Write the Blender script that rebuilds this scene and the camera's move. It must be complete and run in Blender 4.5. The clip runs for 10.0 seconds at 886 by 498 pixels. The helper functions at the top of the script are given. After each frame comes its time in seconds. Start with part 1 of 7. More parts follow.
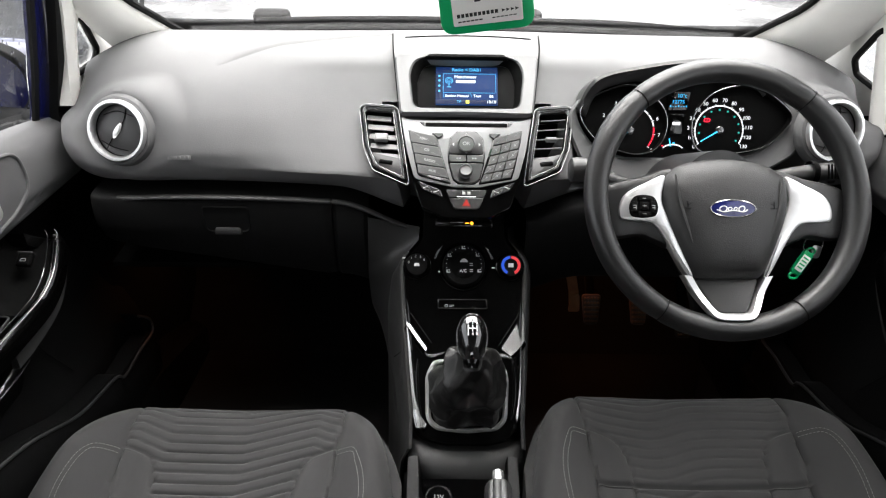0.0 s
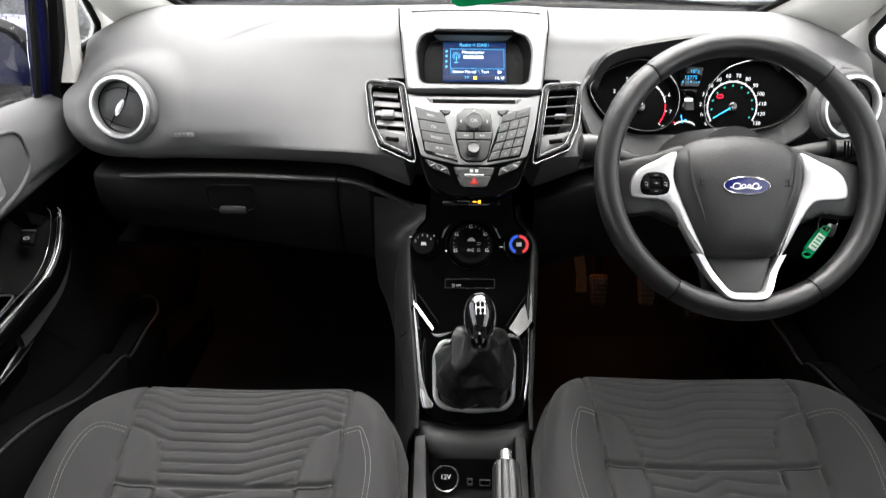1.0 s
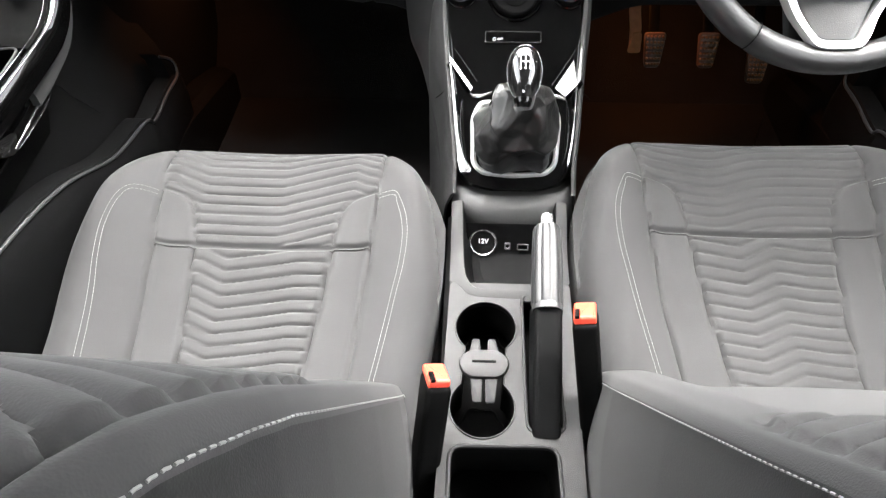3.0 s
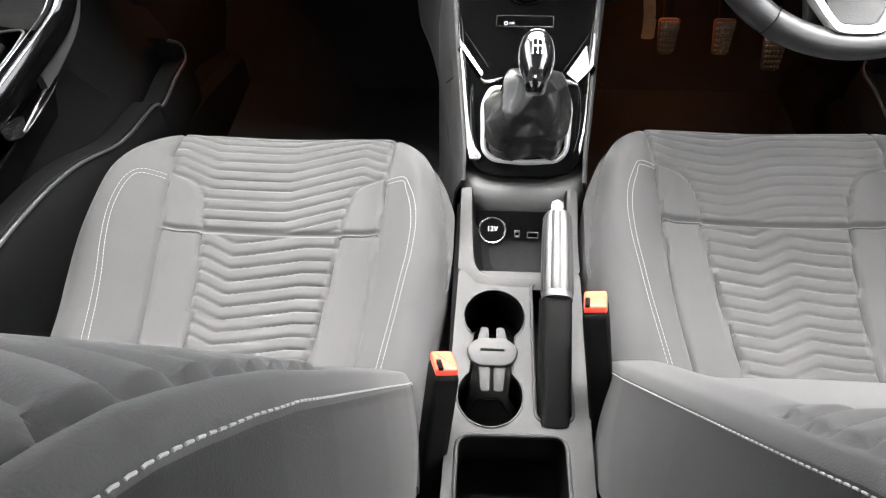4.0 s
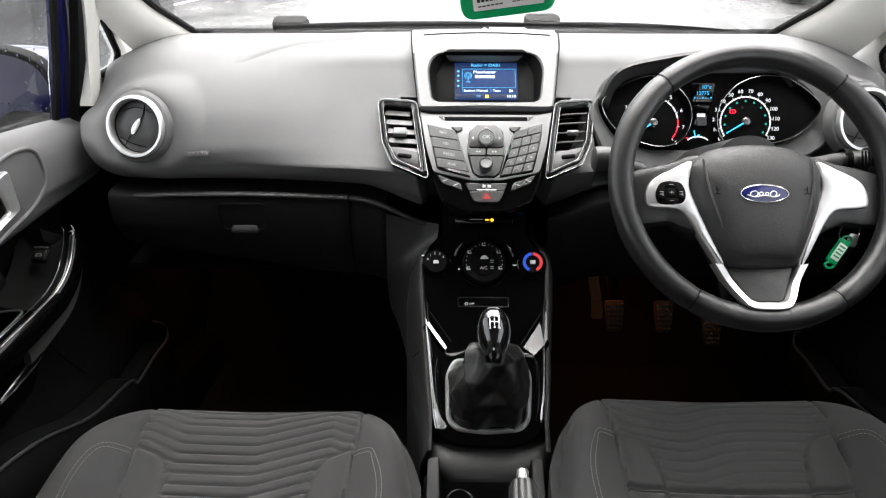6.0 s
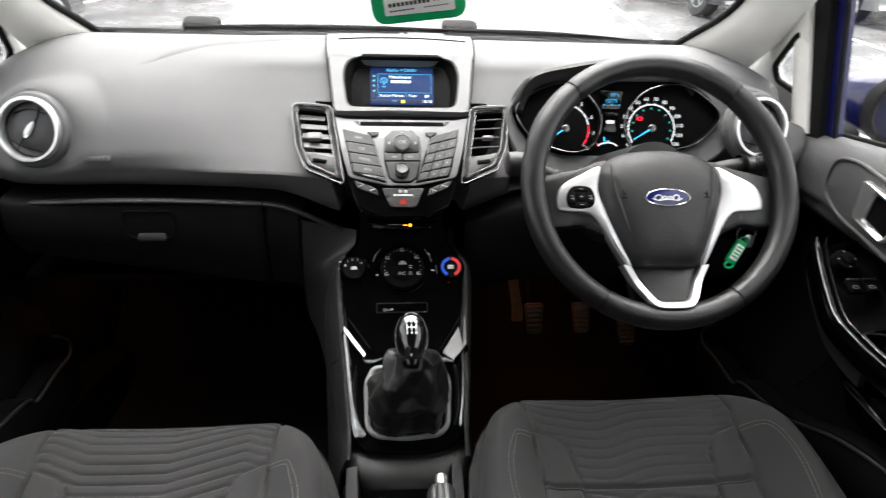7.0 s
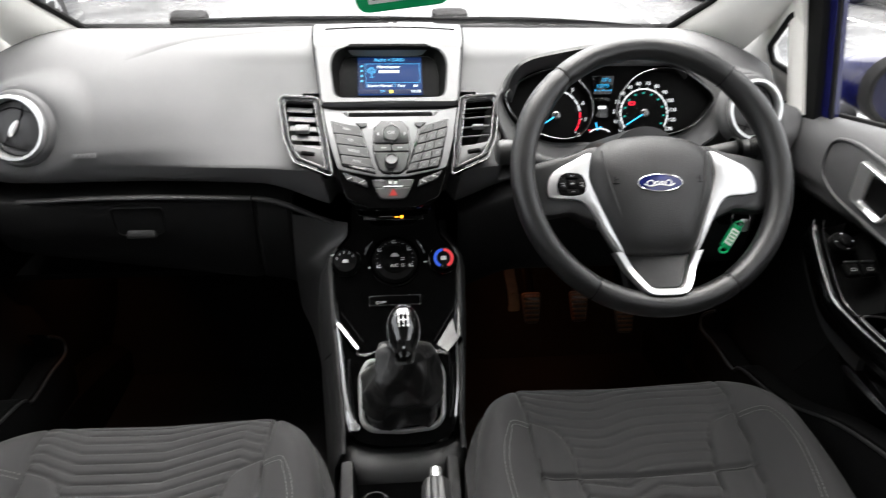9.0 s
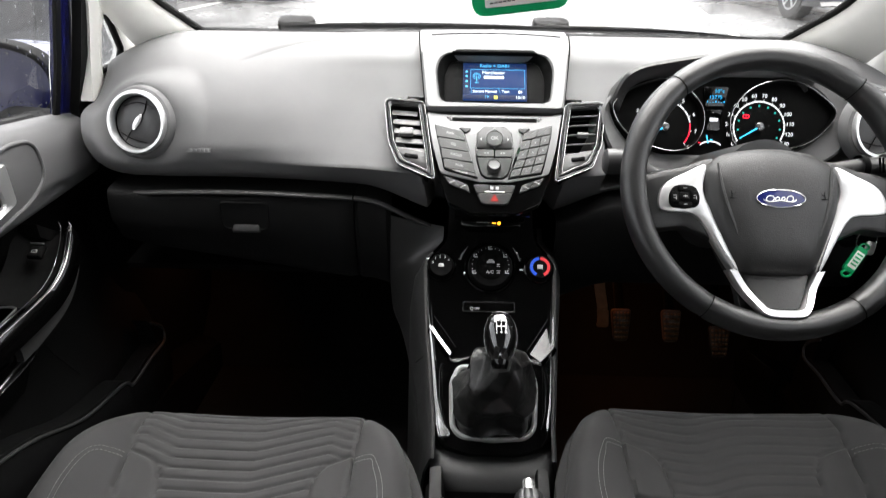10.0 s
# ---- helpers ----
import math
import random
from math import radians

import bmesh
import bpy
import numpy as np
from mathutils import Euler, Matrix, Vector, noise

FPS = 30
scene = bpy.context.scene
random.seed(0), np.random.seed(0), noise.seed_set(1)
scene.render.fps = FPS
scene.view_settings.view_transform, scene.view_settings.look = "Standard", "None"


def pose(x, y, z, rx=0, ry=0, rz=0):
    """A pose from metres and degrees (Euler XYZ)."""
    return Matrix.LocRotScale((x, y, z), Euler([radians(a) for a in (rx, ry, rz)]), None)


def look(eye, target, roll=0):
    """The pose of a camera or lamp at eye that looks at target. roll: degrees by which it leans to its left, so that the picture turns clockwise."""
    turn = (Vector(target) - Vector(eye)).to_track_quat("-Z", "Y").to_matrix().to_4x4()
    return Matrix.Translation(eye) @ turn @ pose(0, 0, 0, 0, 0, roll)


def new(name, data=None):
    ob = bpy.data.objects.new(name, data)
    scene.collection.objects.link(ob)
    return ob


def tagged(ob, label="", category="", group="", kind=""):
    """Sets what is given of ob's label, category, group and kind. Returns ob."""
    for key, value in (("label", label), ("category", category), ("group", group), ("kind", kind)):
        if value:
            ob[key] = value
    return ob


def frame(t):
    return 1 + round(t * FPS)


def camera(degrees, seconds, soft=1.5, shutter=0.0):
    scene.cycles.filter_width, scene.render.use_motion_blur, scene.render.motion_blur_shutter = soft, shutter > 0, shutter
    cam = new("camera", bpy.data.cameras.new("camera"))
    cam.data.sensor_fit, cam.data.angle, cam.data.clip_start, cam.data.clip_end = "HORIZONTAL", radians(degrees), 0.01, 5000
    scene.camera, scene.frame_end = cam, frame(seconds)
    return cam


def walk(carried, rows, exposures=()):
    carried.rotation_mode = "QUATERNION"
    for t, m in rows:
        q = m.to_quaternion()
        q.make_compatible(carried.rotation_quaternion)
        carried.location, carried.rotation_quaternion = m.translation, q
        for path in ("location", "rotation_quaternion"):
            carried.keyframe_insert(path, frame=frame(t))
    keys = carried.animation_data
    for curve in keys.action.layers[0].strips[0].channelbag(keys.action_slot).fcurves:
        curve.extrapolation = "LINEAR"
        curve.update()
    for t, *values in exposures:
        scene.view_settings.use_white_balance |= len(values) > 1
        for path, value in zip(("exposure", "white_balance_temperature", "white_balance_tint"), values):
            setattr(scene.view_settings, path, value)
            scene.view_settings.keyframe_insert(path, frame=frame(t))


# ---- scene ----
cam = camera(68.9, 10.0, soft=1.15, shutter=0.5)
PATH = [
    (0, (-0.04, 0.052, 1.292), (-0.026, 1.762, 0.254), 0.9),
    (0.5, (-0.044, 0.054, 1.289), (-0.042, 1.758, 0.241), 0.5),
    (1, (-0.044, 0.059, 1.28), (-0.043, 1.741, 0.198), 0.7),
    (1.5, (-0.049, 0.064, 1.265), (-0.087, 1.648, 0.045), 0.0),
    (2, (-0.05, 0.075, 1.239), (-0.121, 1.505, -0.158), -0.9),
    (2.5, (-0.053, 0.083, 1.227), (-0.124, 1.374, -0.299), -1.3),
    (4, (-0.056, 0.091, 1.211), (-0.162, 1.292, -0.385), -2.2),
    (4.5, (-0.048, 0.079, 1.22), (-0.136, 1.547, -0.135), -1.6),
    (5, (-0.064, 0.062, 1.223), (-0.11, 1.721, 0.106), -0.6),
    (6.5, (-0.035, 0.041, 1.232), (-0.061, 1.809, 0.296), 0.2),
    (7, (-0.026, 0.046, 1.229), (0.152, 1.809, 0.301), 2.3),
    (7.5, (-0.005, 0.048, 1.231), (0.235, 1.81, 0.317), 1.8),
    (8, (-0.003, 0.05, 1.224), (0.252, 1.807, 0.303), 2.3),
    (8.5, (-0.003, 0.051, 1.224), (0.238, 1.806, 0.296), 2.1),
    (9, (-0.008, 0.053, 1.224), (0.158, 1.804, 0.273), 0.9),
    (9.5, (-0.055, 0.059, 1.219), (-0.074, 1.795, 0.226), -0.0),
    (10, (-0.055, 0.057, 1.21), (-0.089, 1.834, 0.293), 0.8),
]
EXPOSURE = [(0, 3.2), (0.5, 3.3), (1.0, 3.4), (1.5, 4.21), (2.0, 5.16), (2.5, 5.36), (4.0, 5.39), (4.5, 5.61), (5.0, 4.61), (6.5, 3.1), (8.0, 3.1), (9.0, 3.2), (9.5, 3.5), (10.0, 3.3)]
walk(cam, [(t, look(eye, target, roll)) for t, eye, target, roll in PATH], [(t, e) for t, e in EXPOSURE])

# ---- world and lights ----
world = bpy.data.worlds.new("overcast_sky")
scene.world = world
world.use_nodes = True
wn = world.node_tree.nodes
sky = wn.new("ShaderNodeTexSky")
sky.sky_type, sky.sun_disc = "NISHITA", False
sky.sun_elevation, sky.sun_rotation = radians(62), radians(10)
pale = wn.new("ShaderNodeHueSaturation")
pale.inputs["Saturation"].default_value = 0.10
world.node_tree.links.new(sky.outputs[0], pale.inputs["Color"])
world.node_tree.links.new(pale.outputs[0], wn["Background"].inputs["Color"])
wn["Background"].inputs["Strength"].default_value = 0.06

sun = new("sun", bpy.data.lights.new("sun", "SUN"))
sun.data.energy, sun.data.angle, sun.data.color = 1.4, radians(80), (1.0, 0.98, 0.95)
sun.matrix_world = look((0.1, 1.0, 3.0), (0, 0, 0))


def footwell_lamp(x, to, watts):
    lamp = new("footwell_lamp", bpy.data.lights.new("footwell_lamp", "AREA"))
    lamp.data.energy, lamp.data.size, lamp.data.color = watts, 0.03, (1.0, 0.32, 0.08)
    lamp.data.spread = radians(110)
    lamp.matrix_world = look((x, 1.20, 0.665), (to, 1.17, 0.45))


footwell_lamp(-0.50, -0.62, 0.007)
footwell_lamp(0.20, 0.30, 0.014)


# ---- materials ----
def material(name, color, rough=0.5, metal=0.0, vary=0.12, grain=0.0, grain_size=900.0, blotch=14.0, coat=0.0, sheen=0.0, spec=0.5, rough_vary=0.06):
    """A surface with broad tone changes, roughness changes and a fine relief."""
    m = bpy.data.materials.new(name)
    m.use_nodes = True
    nt = m.node_tree
    n, l = nt.nodes, nt.links
    b = n["Principled BSDF"]
    co = n.new("ShaderNodeTexCoord")
    big, small = n.new("ShaderNodeTexNoise"), n.new("ShaderNodeTexNoise")
    big.inputs["Scale"].default_value, big.inputs["Detail"].default_value = blotch, 6
    small.inputs["Scale"].default_value, small.inputs["Detail"].default_value = grain_size, 2
    l.new(co.outputs["Object"], big.inputs["Vector"])
    l.new(co.outputs["Object"], small.inputs["Vector"])
    both = n.new("ShaderNodeMath")
    both.operation = "MULTIPLY_ADD"
    both.inputs[1].default_value = 0.35
    l.new(small.outputs["Fac"], both.inputs[0])
    l.new(big.outputs["Fac"], both.inputs[2])
    ramp = n.new("ShaderNodeMapRange")
    ramp.inputs["From Min"].default_value, ramp.inputs["From Max"].default_value = 0.42, 0.92
    ramp.inputs["To Min"].default_value, ramp.inputs["To Max"].default_value = 1 - vary, 1 + vary
    l.new(both.outputs[0], ramp.inputs["Value"])
    tint = n.new("ShaderNodeVectorMath")
    tint.operation = "SCALE"
    tint.inputs[0].default_value = color
    l.new(ramp.outputs[0], tint.inputs["Scale"])
    l.new(tint.outputs[0], b.inputs["Base Color"])
    rr = n.new("ShaderNodeMapRange")
    rr.inputs["To Min"].default_value, rr.inputs["To Max"].default_value = max(0.0, rough - rough_vary), rough + rough_vary
    l.new(big.outputs["Fac"], rr.inputs["Value"])
    l.new(rr.outputs[0], b.inputs["Roughness"])
    b.inputs["Metallic"].default_value = metal
    b.inputs["Coat Weight"].default_value = coat
    b.inputs["Coat Roughness"].default_value = 0.04
    b.inputs["Sheen Weight"].default_value = sheen
    b.inputs["Specular IOR Level"].default_value = spec
    if grain:
        bump = n.new("ShaderNodeBump")
        bump.inputs["Strength"].default_value, bump.inputs["Distance"].default_value = grain, 0.0006
        l.new(small.outputs["Fac"], bump.inputs["Height"])
        l.new(bump.outputs[0], b.inputs["Normal"])
    return m


def glow(name, color, strength):
    m = bpy.data.materials.new(name)
    m.use_nodes = True
    b = m.node_tree.nodes["Principled BSDF"]
    b.inputs["Base Color"].default_value = (0.004, 0.004, 0.004, 1)
    b.inputs["Specular IOR Level"].default_value = 0.1
    b.inputs["Emission Color"].default_value = (*color, 1)
    b.inputs["Emission Strength"].default_value = strength
    return m


def glass(name, tint=(1, 1, 1), rough=0.0, drops=0.0):
    m = bpy.data.materials.new(name)
    m.use_nodes = True
    n, l = m.node_tree.nodes, m.node_tree.links
    b = n["Principled BSDF"]
    b.inputs["Base Color"].default_value = (*tint, 1)
    b.inputs["Transmission Weight"].default_value = 1.0
    b.inputs["Roughness"].default_value = rough
    b.inputs["IOR"].default_value = 1.45
    if drops:
        co, vo, mr, bump = (n.new("ShaderNode" + k) for k in ("TexCoord", "TexVoronoi", "MapRange", "Bump"))
        vo.inputs["Scale"].default_value = 90
        l.new(co.outputs["Object"], vo.inputs["Vector"])
        mr.inputs["From Min"].default_value, mr.inputs["From Max"].default_value = 0.0, 0.22
        mr.inputs["To Min"].default_value, mr.inputs["To Max"].default_value = 1.0, 0.0
        l.new(vo.outputs["Distance"], mr.inputs["Value"])
        bump.inputs["Strength"].default_value, bump.inputs["Distance"].default_value = drops, 0.003
        l.new(mr.outputs[0], bump.inputs["Height"])
        l.new(bump.outputs[0], b.inputs["Normal"])
    return m


def fabric(name, color, weave=1500.0, vary=0.1):
    """Woven cloth: crossed threads as relief and tone."""
    m = material(name, color, 0.85, vary=vary, sheen=0.06, spec=0.15, blotch=9)
    n, l = m.node_tree.nodes, m.node_tree.links
    b = n["Principled BSDF"]
    co, wa, wb, mix, bump = n.new("ShaderNodeTexCoord"), n.new("ShaderNodeTexNoise"), n.new("ShaderNodeTexVoronoi"), n.new("ShaderNodeMath"), n.new("ShaderNodeBump")
    wa.inputs["Scale"].default_value, wb.inputs["Scale"].default_value = weave * 0.35, weave * 0.6
    l.new(co.outputs["Object"], wa.inputs["Vector"])
    l.new(co.outputs["Object"], wb.inputs["Vector"])
    l.new(wa.outputs["Fac"], mix.inputs[0])
    l.new(wb.outputs["Distance"], mix.inputs[1])
    bump.inputs["Strength"].default_value, bump.inputs["Distance"].default_value = 0.18, 0.0005
    l.new(mix.outputs[0], bump.inputs["Height"])
    l.new(bump.outputs[0], b.inputs["Normal"])
    return m


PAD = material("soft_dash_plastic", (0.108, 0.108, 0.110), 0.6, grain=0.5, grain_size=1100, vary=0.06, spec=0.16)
DOORPAD = material("soft_door_plastic", (0.082, 0.082, 0.084), 0.5, grain=0.5, grain_size=1100, vary=0.06, spec=0.35)
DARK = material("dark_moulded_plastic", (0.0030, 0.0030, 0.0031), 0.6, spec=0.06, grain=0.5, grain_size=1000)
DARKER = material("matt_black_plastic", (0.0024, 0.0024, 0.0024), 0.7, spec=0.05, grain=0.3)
# lower dash plastic, darkened in colour for the shade below the pad
KNEE = material("shaded_lower_dash_plastic", (0.0052, 0.0052, 0.0053), 0.62, spec=0.09, grain=0.5, grain_size=1000)
GRIP = material("satin_silver_grip", (0.10, 0.10, 0.10), 0.42, metal=0.9, vary=0.05)
HANDGRIP = material("satin_metal_grip", (0.028, 0.028, 0.0284), 0.4, metal=0.4, vary=0.1, spec=0.6)
# dark plastic parts, and the painted highlight along the glovebox's upper edge
CFLANKLIP = material("dark_plastic_and_edge_light", (0.010, 0.010, 0.0102), 0.5, grain=0.4)
CFLANK = material("console_flank_plastic", (0.015, 0.015, 0.0152), 0.4, spec=0.5, grain=0.5)
PRINTW = material("pale_grey_print", (0.55, 0.55, 0.55), 0.5)
# the footwell lamp's orange is mixed into this pedal colour
PEDAL = material("worn_lamplit_pedal_steel", (0.055, 0.034, 0.022), 0.4, metal=0.3, vary=0.4, blotch=60)
STALKGREY = material("grey_stalk_plastic", (0.018, 0.018, 0.0184), 0.42, grain=0.3)
GREYTRIM = material("grey_painted_trim", (0.122, 0.122, 0.124), 0.38, metal=0.2, vary=0.05, grain=0.1, grain_size=2500)
GLOSS = material("gloss_black_trim", (0.0010, 0.0010, 0.0010), 0.04, vary=0.2, coat=0.12, spec=0.38, rough_vary=0.015)
SILVER = material("satin_silver_trim", (0.74, 0.74, 0.74), 0.33, metal=0.9, vary=0.04)
DARKCHROME = material("smoked_chrome_trim", (0.17, 0.17, 0.172), 0.22, metal=0.85, vary=0.06, rough_vary=0.04)
# bright metal of small parts, also reflections painted onto the gloss console
BRIGHT = material("bright_metal_and_reflection", (0.55, 0.55, 0.55), 0.26, metal=0.85, vary=0.08, rough_vary=0.06)
POLISHED = material("polished_dark_trim", (0.33, 0.33, 0.33), 0.1, metal=0.95, vary=0.05, rough_vary=0.03)
CHROME = material("chrome", (0.82, 0.82, 0.82), 0.1, metal=1.0, vary=0.03, rough_vary=0.04)
LEATHER = material("black_leather", (0.008, 0.008, 0.0082), 0.36, grain=0.2, grain_size=1100, vary=0.06, spec=0.55, rough_vary=0.02)
HUBSKIN = material("grained_hub_plastic", (0.012, 0.012, 0.0122), 0.46, grain=0.55, grain_size=800, vary=0.08)
KNOBGLOSS = material("polished_knob_lacquer", (0.004, 0.004, 0.004), 0.05, coat=1.0, spec=1.0, rough_vary=0.02)
BOOT = material("soft_black_leatherette", (0.0065, 0.0065, 0.0065), 0.34, grain=0.6, grain_size=700)
CLOTH = fabric("charcoal_seat_cloth", (0.0295, 0.0295, 0.030))
CLOTHSIDE = fabric("plain_dark_side_cloth", (0.0085, 0.0085, 0.0087), 1500)
THREAD = material("pale_thread", (0.19, 0.19, 0.185), 0.7)
LINER = material("pale_grey_pillar_trim", (0.82, 0.81, 0.78), 0.7, grain=0.5, vary=0.05)
ROOFCLOTH = fabric("grey_roof_cloth", (0.05, 0.05, 0.05), 1500)
CARPET = material("black_carpet", (0.006, 0.0055, 0.0055), 0.95, spec=0.1, grain=2.0, grain_size=700, vary=0.3)
RUBBER = material("black_rubber", (0.006, 0.006, 0.006), 0.7, spec=0.12, grain=0.3)
BLUE = material("deep_blue_paint", (0.005, 0.006, 0.05), 0.25, coat=0.35, vary=0.08)
RED = material("red_plastic", (0.75, 0.06, 0.03), 0.4)
GREEN = material("green_plastic", (0.0, 0.33, 0.11), 0.35, vary=0.05)
PAPER = material("white_card", (0.78, 0.76, 0.74), 0.6, vary=0.03)
INK = material("black_ink", (0.01, 0.01, 0.01), 0.6)
PRINT = material("grey_print", (0.30, 0.30, 0.30), 0.5)
WHITEPRINT = material("white_print", (0.8, 0.8, 0.8), 0.5)
# pedal studs, tinted orange as the footwell lamp would light them
STEEL = material("lamplit_stud_steel", (0.17, 0.075, 0.03), 0.4, metal=0.7, vary=0.25, blotch=40)
GLASS = glass("clear_glass")
WETGLASS = glass("rain_spotted_glass", (0.96, 0.97, 0.98), 0.0, 0.10)
MIRROR = material("mirror", (0.9, 0.9, 0.92), 0.02, metal=1.0, vary=0.01, rough_vary=0.01)
WETMIRROR = material("rain_beaded_mirror", (0.9, 0.9, 0.92), 0.03, metal=1.0, vary=0.01, rough_vary=0.01)
_n, _l = WETMIRROR.node_tree.nodes, WETMIRROR.node_tree.links
_co, _vo, _bu = _n.new("ShaderNodeTexCoord"), _n.new("ShaderNodeTexVoronoi"), _n.new("ShaderNodeBump")
_vo.inputs["Scale"].default_value = 330
_bu.inputs["Strength"].default_value, _bu.inputs["Distance"].default_value = 0.10, 0.0008
_l.new(_co.outputs["Object"], _vo.inputs["Vector"])
_l.new(_vo.outputs["Distance"], _bu.inputs["Height"])
_l.new(_bu.outputs[0], _n["Principled BSDF"].inputs["Normal"])


# ---- mesh tools ----
def thing(name, base, label, category, group="", kind=""):
    e = new(name)
    e.empty_display_size = 0.05
    e.location = base
    return tagged(e, label, category, group, kind)


def part(name, bm, mat, parent=None, label="", sharp=35, recalc=True):
    """Links a bmesh, in world metres, as one mesh under its thing or part."""
    if recalc:
        bmesh.ops.recalc_face_normals(bm, faces=bm.faces)
    me = bpy.data.meshes.new(name)
    bm.to_mesh(me)
    bm.free()
    me.materials.append(mat)
    me.shade_smooth()
    me.set_sharp_from_angle(angle=radians(sharp))
    ob = new(name, me)
    if parent:
        ob.parent = parent
        if parent.type == "EMPTY":
            ob.matrix_parent_inverse = Matrix.Translation(-parent.location)
    if label:
        ob["label"] = label
    return ob


def lone(name, bm, mat, label, category, group="", kind="", sharp=35):
    return tagged(part(name, bm, mat, sharp=sharp), label, category, group, kind)


def move(bm, m):
    bm.transform(m)
    return bm


def rounded(pts, r, n=4):
    """A polygon with its corners rounded; r is one radius or one for each corner."""
    out, k = [], len(pts)
    for i, p in enumerate(pts):
        p, a, b = Vector(p), Vector(pts[i - 1]), Vector(pts[(i + 1) % k])
        ri = r[i] if isinstance(r, (list, tuple)) else r
        da, db = (a - p), (b - p)
        ra = min(ri, da.length * 0.48, db.length * 0.48)
        s, e = p + da.normalized() * ra, p + db.normalized() * ra
        for j in range(n + 1):
            t = j / n
            out.append(tuple(s * (1 - t) ** 2 + p * 2 * t * (1 - t) + e * t * t))
    return out


def resample(pts, n):
    """n points at even steps along a closed outline."""
    p = np.array(list(pts) + [pts[0]], float)
    d = np.r_[0, np.cumsum(np.linalg.norm(np.diff(p, axis=0), axis=1))]
    t = np.linspace(0, d[-1], n, endpoint=False)
    return [tuple(np.interp(t, d, p[:, k])[i] for k in range(p.shape[1])) for i in range(n)]


def shrink(pts, k):
    """An outline moved inwards by k."""
    out, m = [], len(pts)
    area = sum(pts[i - 1][0] * pts[i][1] - pts[i][0] * pts[i - 1][1] for i in range(m))
    sgn = 1 if area > 0 else -1
    for i in range(m):
        a, b = Vector(pts[i - 1]), Vector(pts[(i + 1) % m])
        d = (b - a).normalized()
        out.append((pts[i][0] - d.y * k * sgn, pts[i][1] + d.x * k * sgn))
    return out


def smooth_line(pts, n=8, closed=False):
    """A Catmull-Rom line through points of any dimension."""
    p = [np.array(q, float) for q in pts]
    k = len(p)
    out = []
    for i in range(k if closed else k - 1):
        a, b, c, d = (p[(i + j) % k] if closed else p[min(max(i + j, 0), k - 1)] for j in (-1, 0, 1, 2))
        for j in range(n):
            t = j / n
            out.append(tuple(0.5 * (2 * b + (c - a) * t + (2 * a - 5 * b + 4 * c - d) * t * t + (3 * b - a - 3 * c + d) * t ** 3)))
    if not closed:
        out.append(tuple(p[-1]))
    return out


def loft(rings, closed=True, caps=True, bm=None):
    """Skins rings of equal length."""
    bm = bm or bmesh.new()
    vs = [[bm.verts.new(p) for p in ring] for ring in rings]
    m = len(rings[0])
    for a, b in zip(vs, vs[1:]):
        for i in range(m if closed else m - 1):
            j = (i + 1) % m
            bm.faces.new((a[i], a[j], b[j], b[i]))
    if caps and closed:
        bm.faces.new(vs[0][::-1])
        bm.faces.new(vs[-1])
    return bm


def plate(outline, thick, bevel=0.001, bm=None):
    """A flat piece from z = 0 to thick with its upper edge eased; outline in x, y."""
    b = min(bevel, thick * 0.6)
    inner = shrink(outline, b)
    mid = shrink(outline, b * 0.3)
    return loft([[(x, y, 0) for x, y in outline], [(x, y, thick - b) for x, y in outline], [(x, y, thick - b * 0.3) for x, y in mid], [(x, y, thick) for x, y in inner]], bm=bm)


def frame_plate(outer, inner, thick, bevel=0.001, n=64, drop=0.0):
    """A ring between two outlines, eased on top; drop sinks its inner edge."""
    o, i = resample(outer, n), resample(inner, n)
    shift = min(range(n), key=lambda s: sum((o[k][0] - i[(k + s) % n][0]) ** 2 + (o[k][1] - i[(k + s) % n][1]) ** 2 for k in range(0, n, 4)))
    i = [i[(k + shift) % n] for k in range(n)]
    b = bevel
    o2 = [tuple(np.array(p) + (np.array(q) - np.array(p)) * min(0.45, b / max(1e-6, math.dist(p, q)))) for p, q in zip(o, i)]
    i2 = [tuple(np.array(q) + (np.array(p) - np.array(q)) * min(0.45, b / max(1e-6, math.dist(p, q)))) for p, q in zip(o, i)]
    rings = [[(x, y, 0) for x, y in o], [(x, y, thick - b) for x, y in o], [(x, y, thick) for x, y in o2], [(x, y, thick - drop) for x, y in i2], [(x, y, thick - drop - b) for x, y in i], [(x, y, 0) for x, y in i]]
    return loft(rings + rings[:1], caps=False)


def rbox(sx, sy, sz, r=0.003, n=3):
    """A box about the origin with all its edges eased."""
    r = min(r, sx * 0.45, sy * 0.45, sz * 0.45)
    base = rounded([(-sx / 2, -sy / 2), (sx / 2, -sy / 2), (sx / 2, sy / 2), (-sx / 2, sy / 2)], r, n)
    rings = []
    for j in range(n + 1):
        a = math.pi / 2 * j / n
        rings.append([(x, y, -sz / 2 + r - r * math.sin(a)) for x, y in shrink(base, r - r * math.cos(a))])
    rings = rings[::-1]
    top = [[(x, y, -z) for x, y, z in ring] for ring in rings[::-1]]
    return loft(rings + top)


def lathe(profile, n=40, caps=True):
    """Turns (r, z) pairs round z."""
    return loft([[(r * math.cos(2 * math.pi * i / n), r * math.sin(2 * math.pi * i / n), z) for i in range(n)] for r, z in profile], caps=caps)


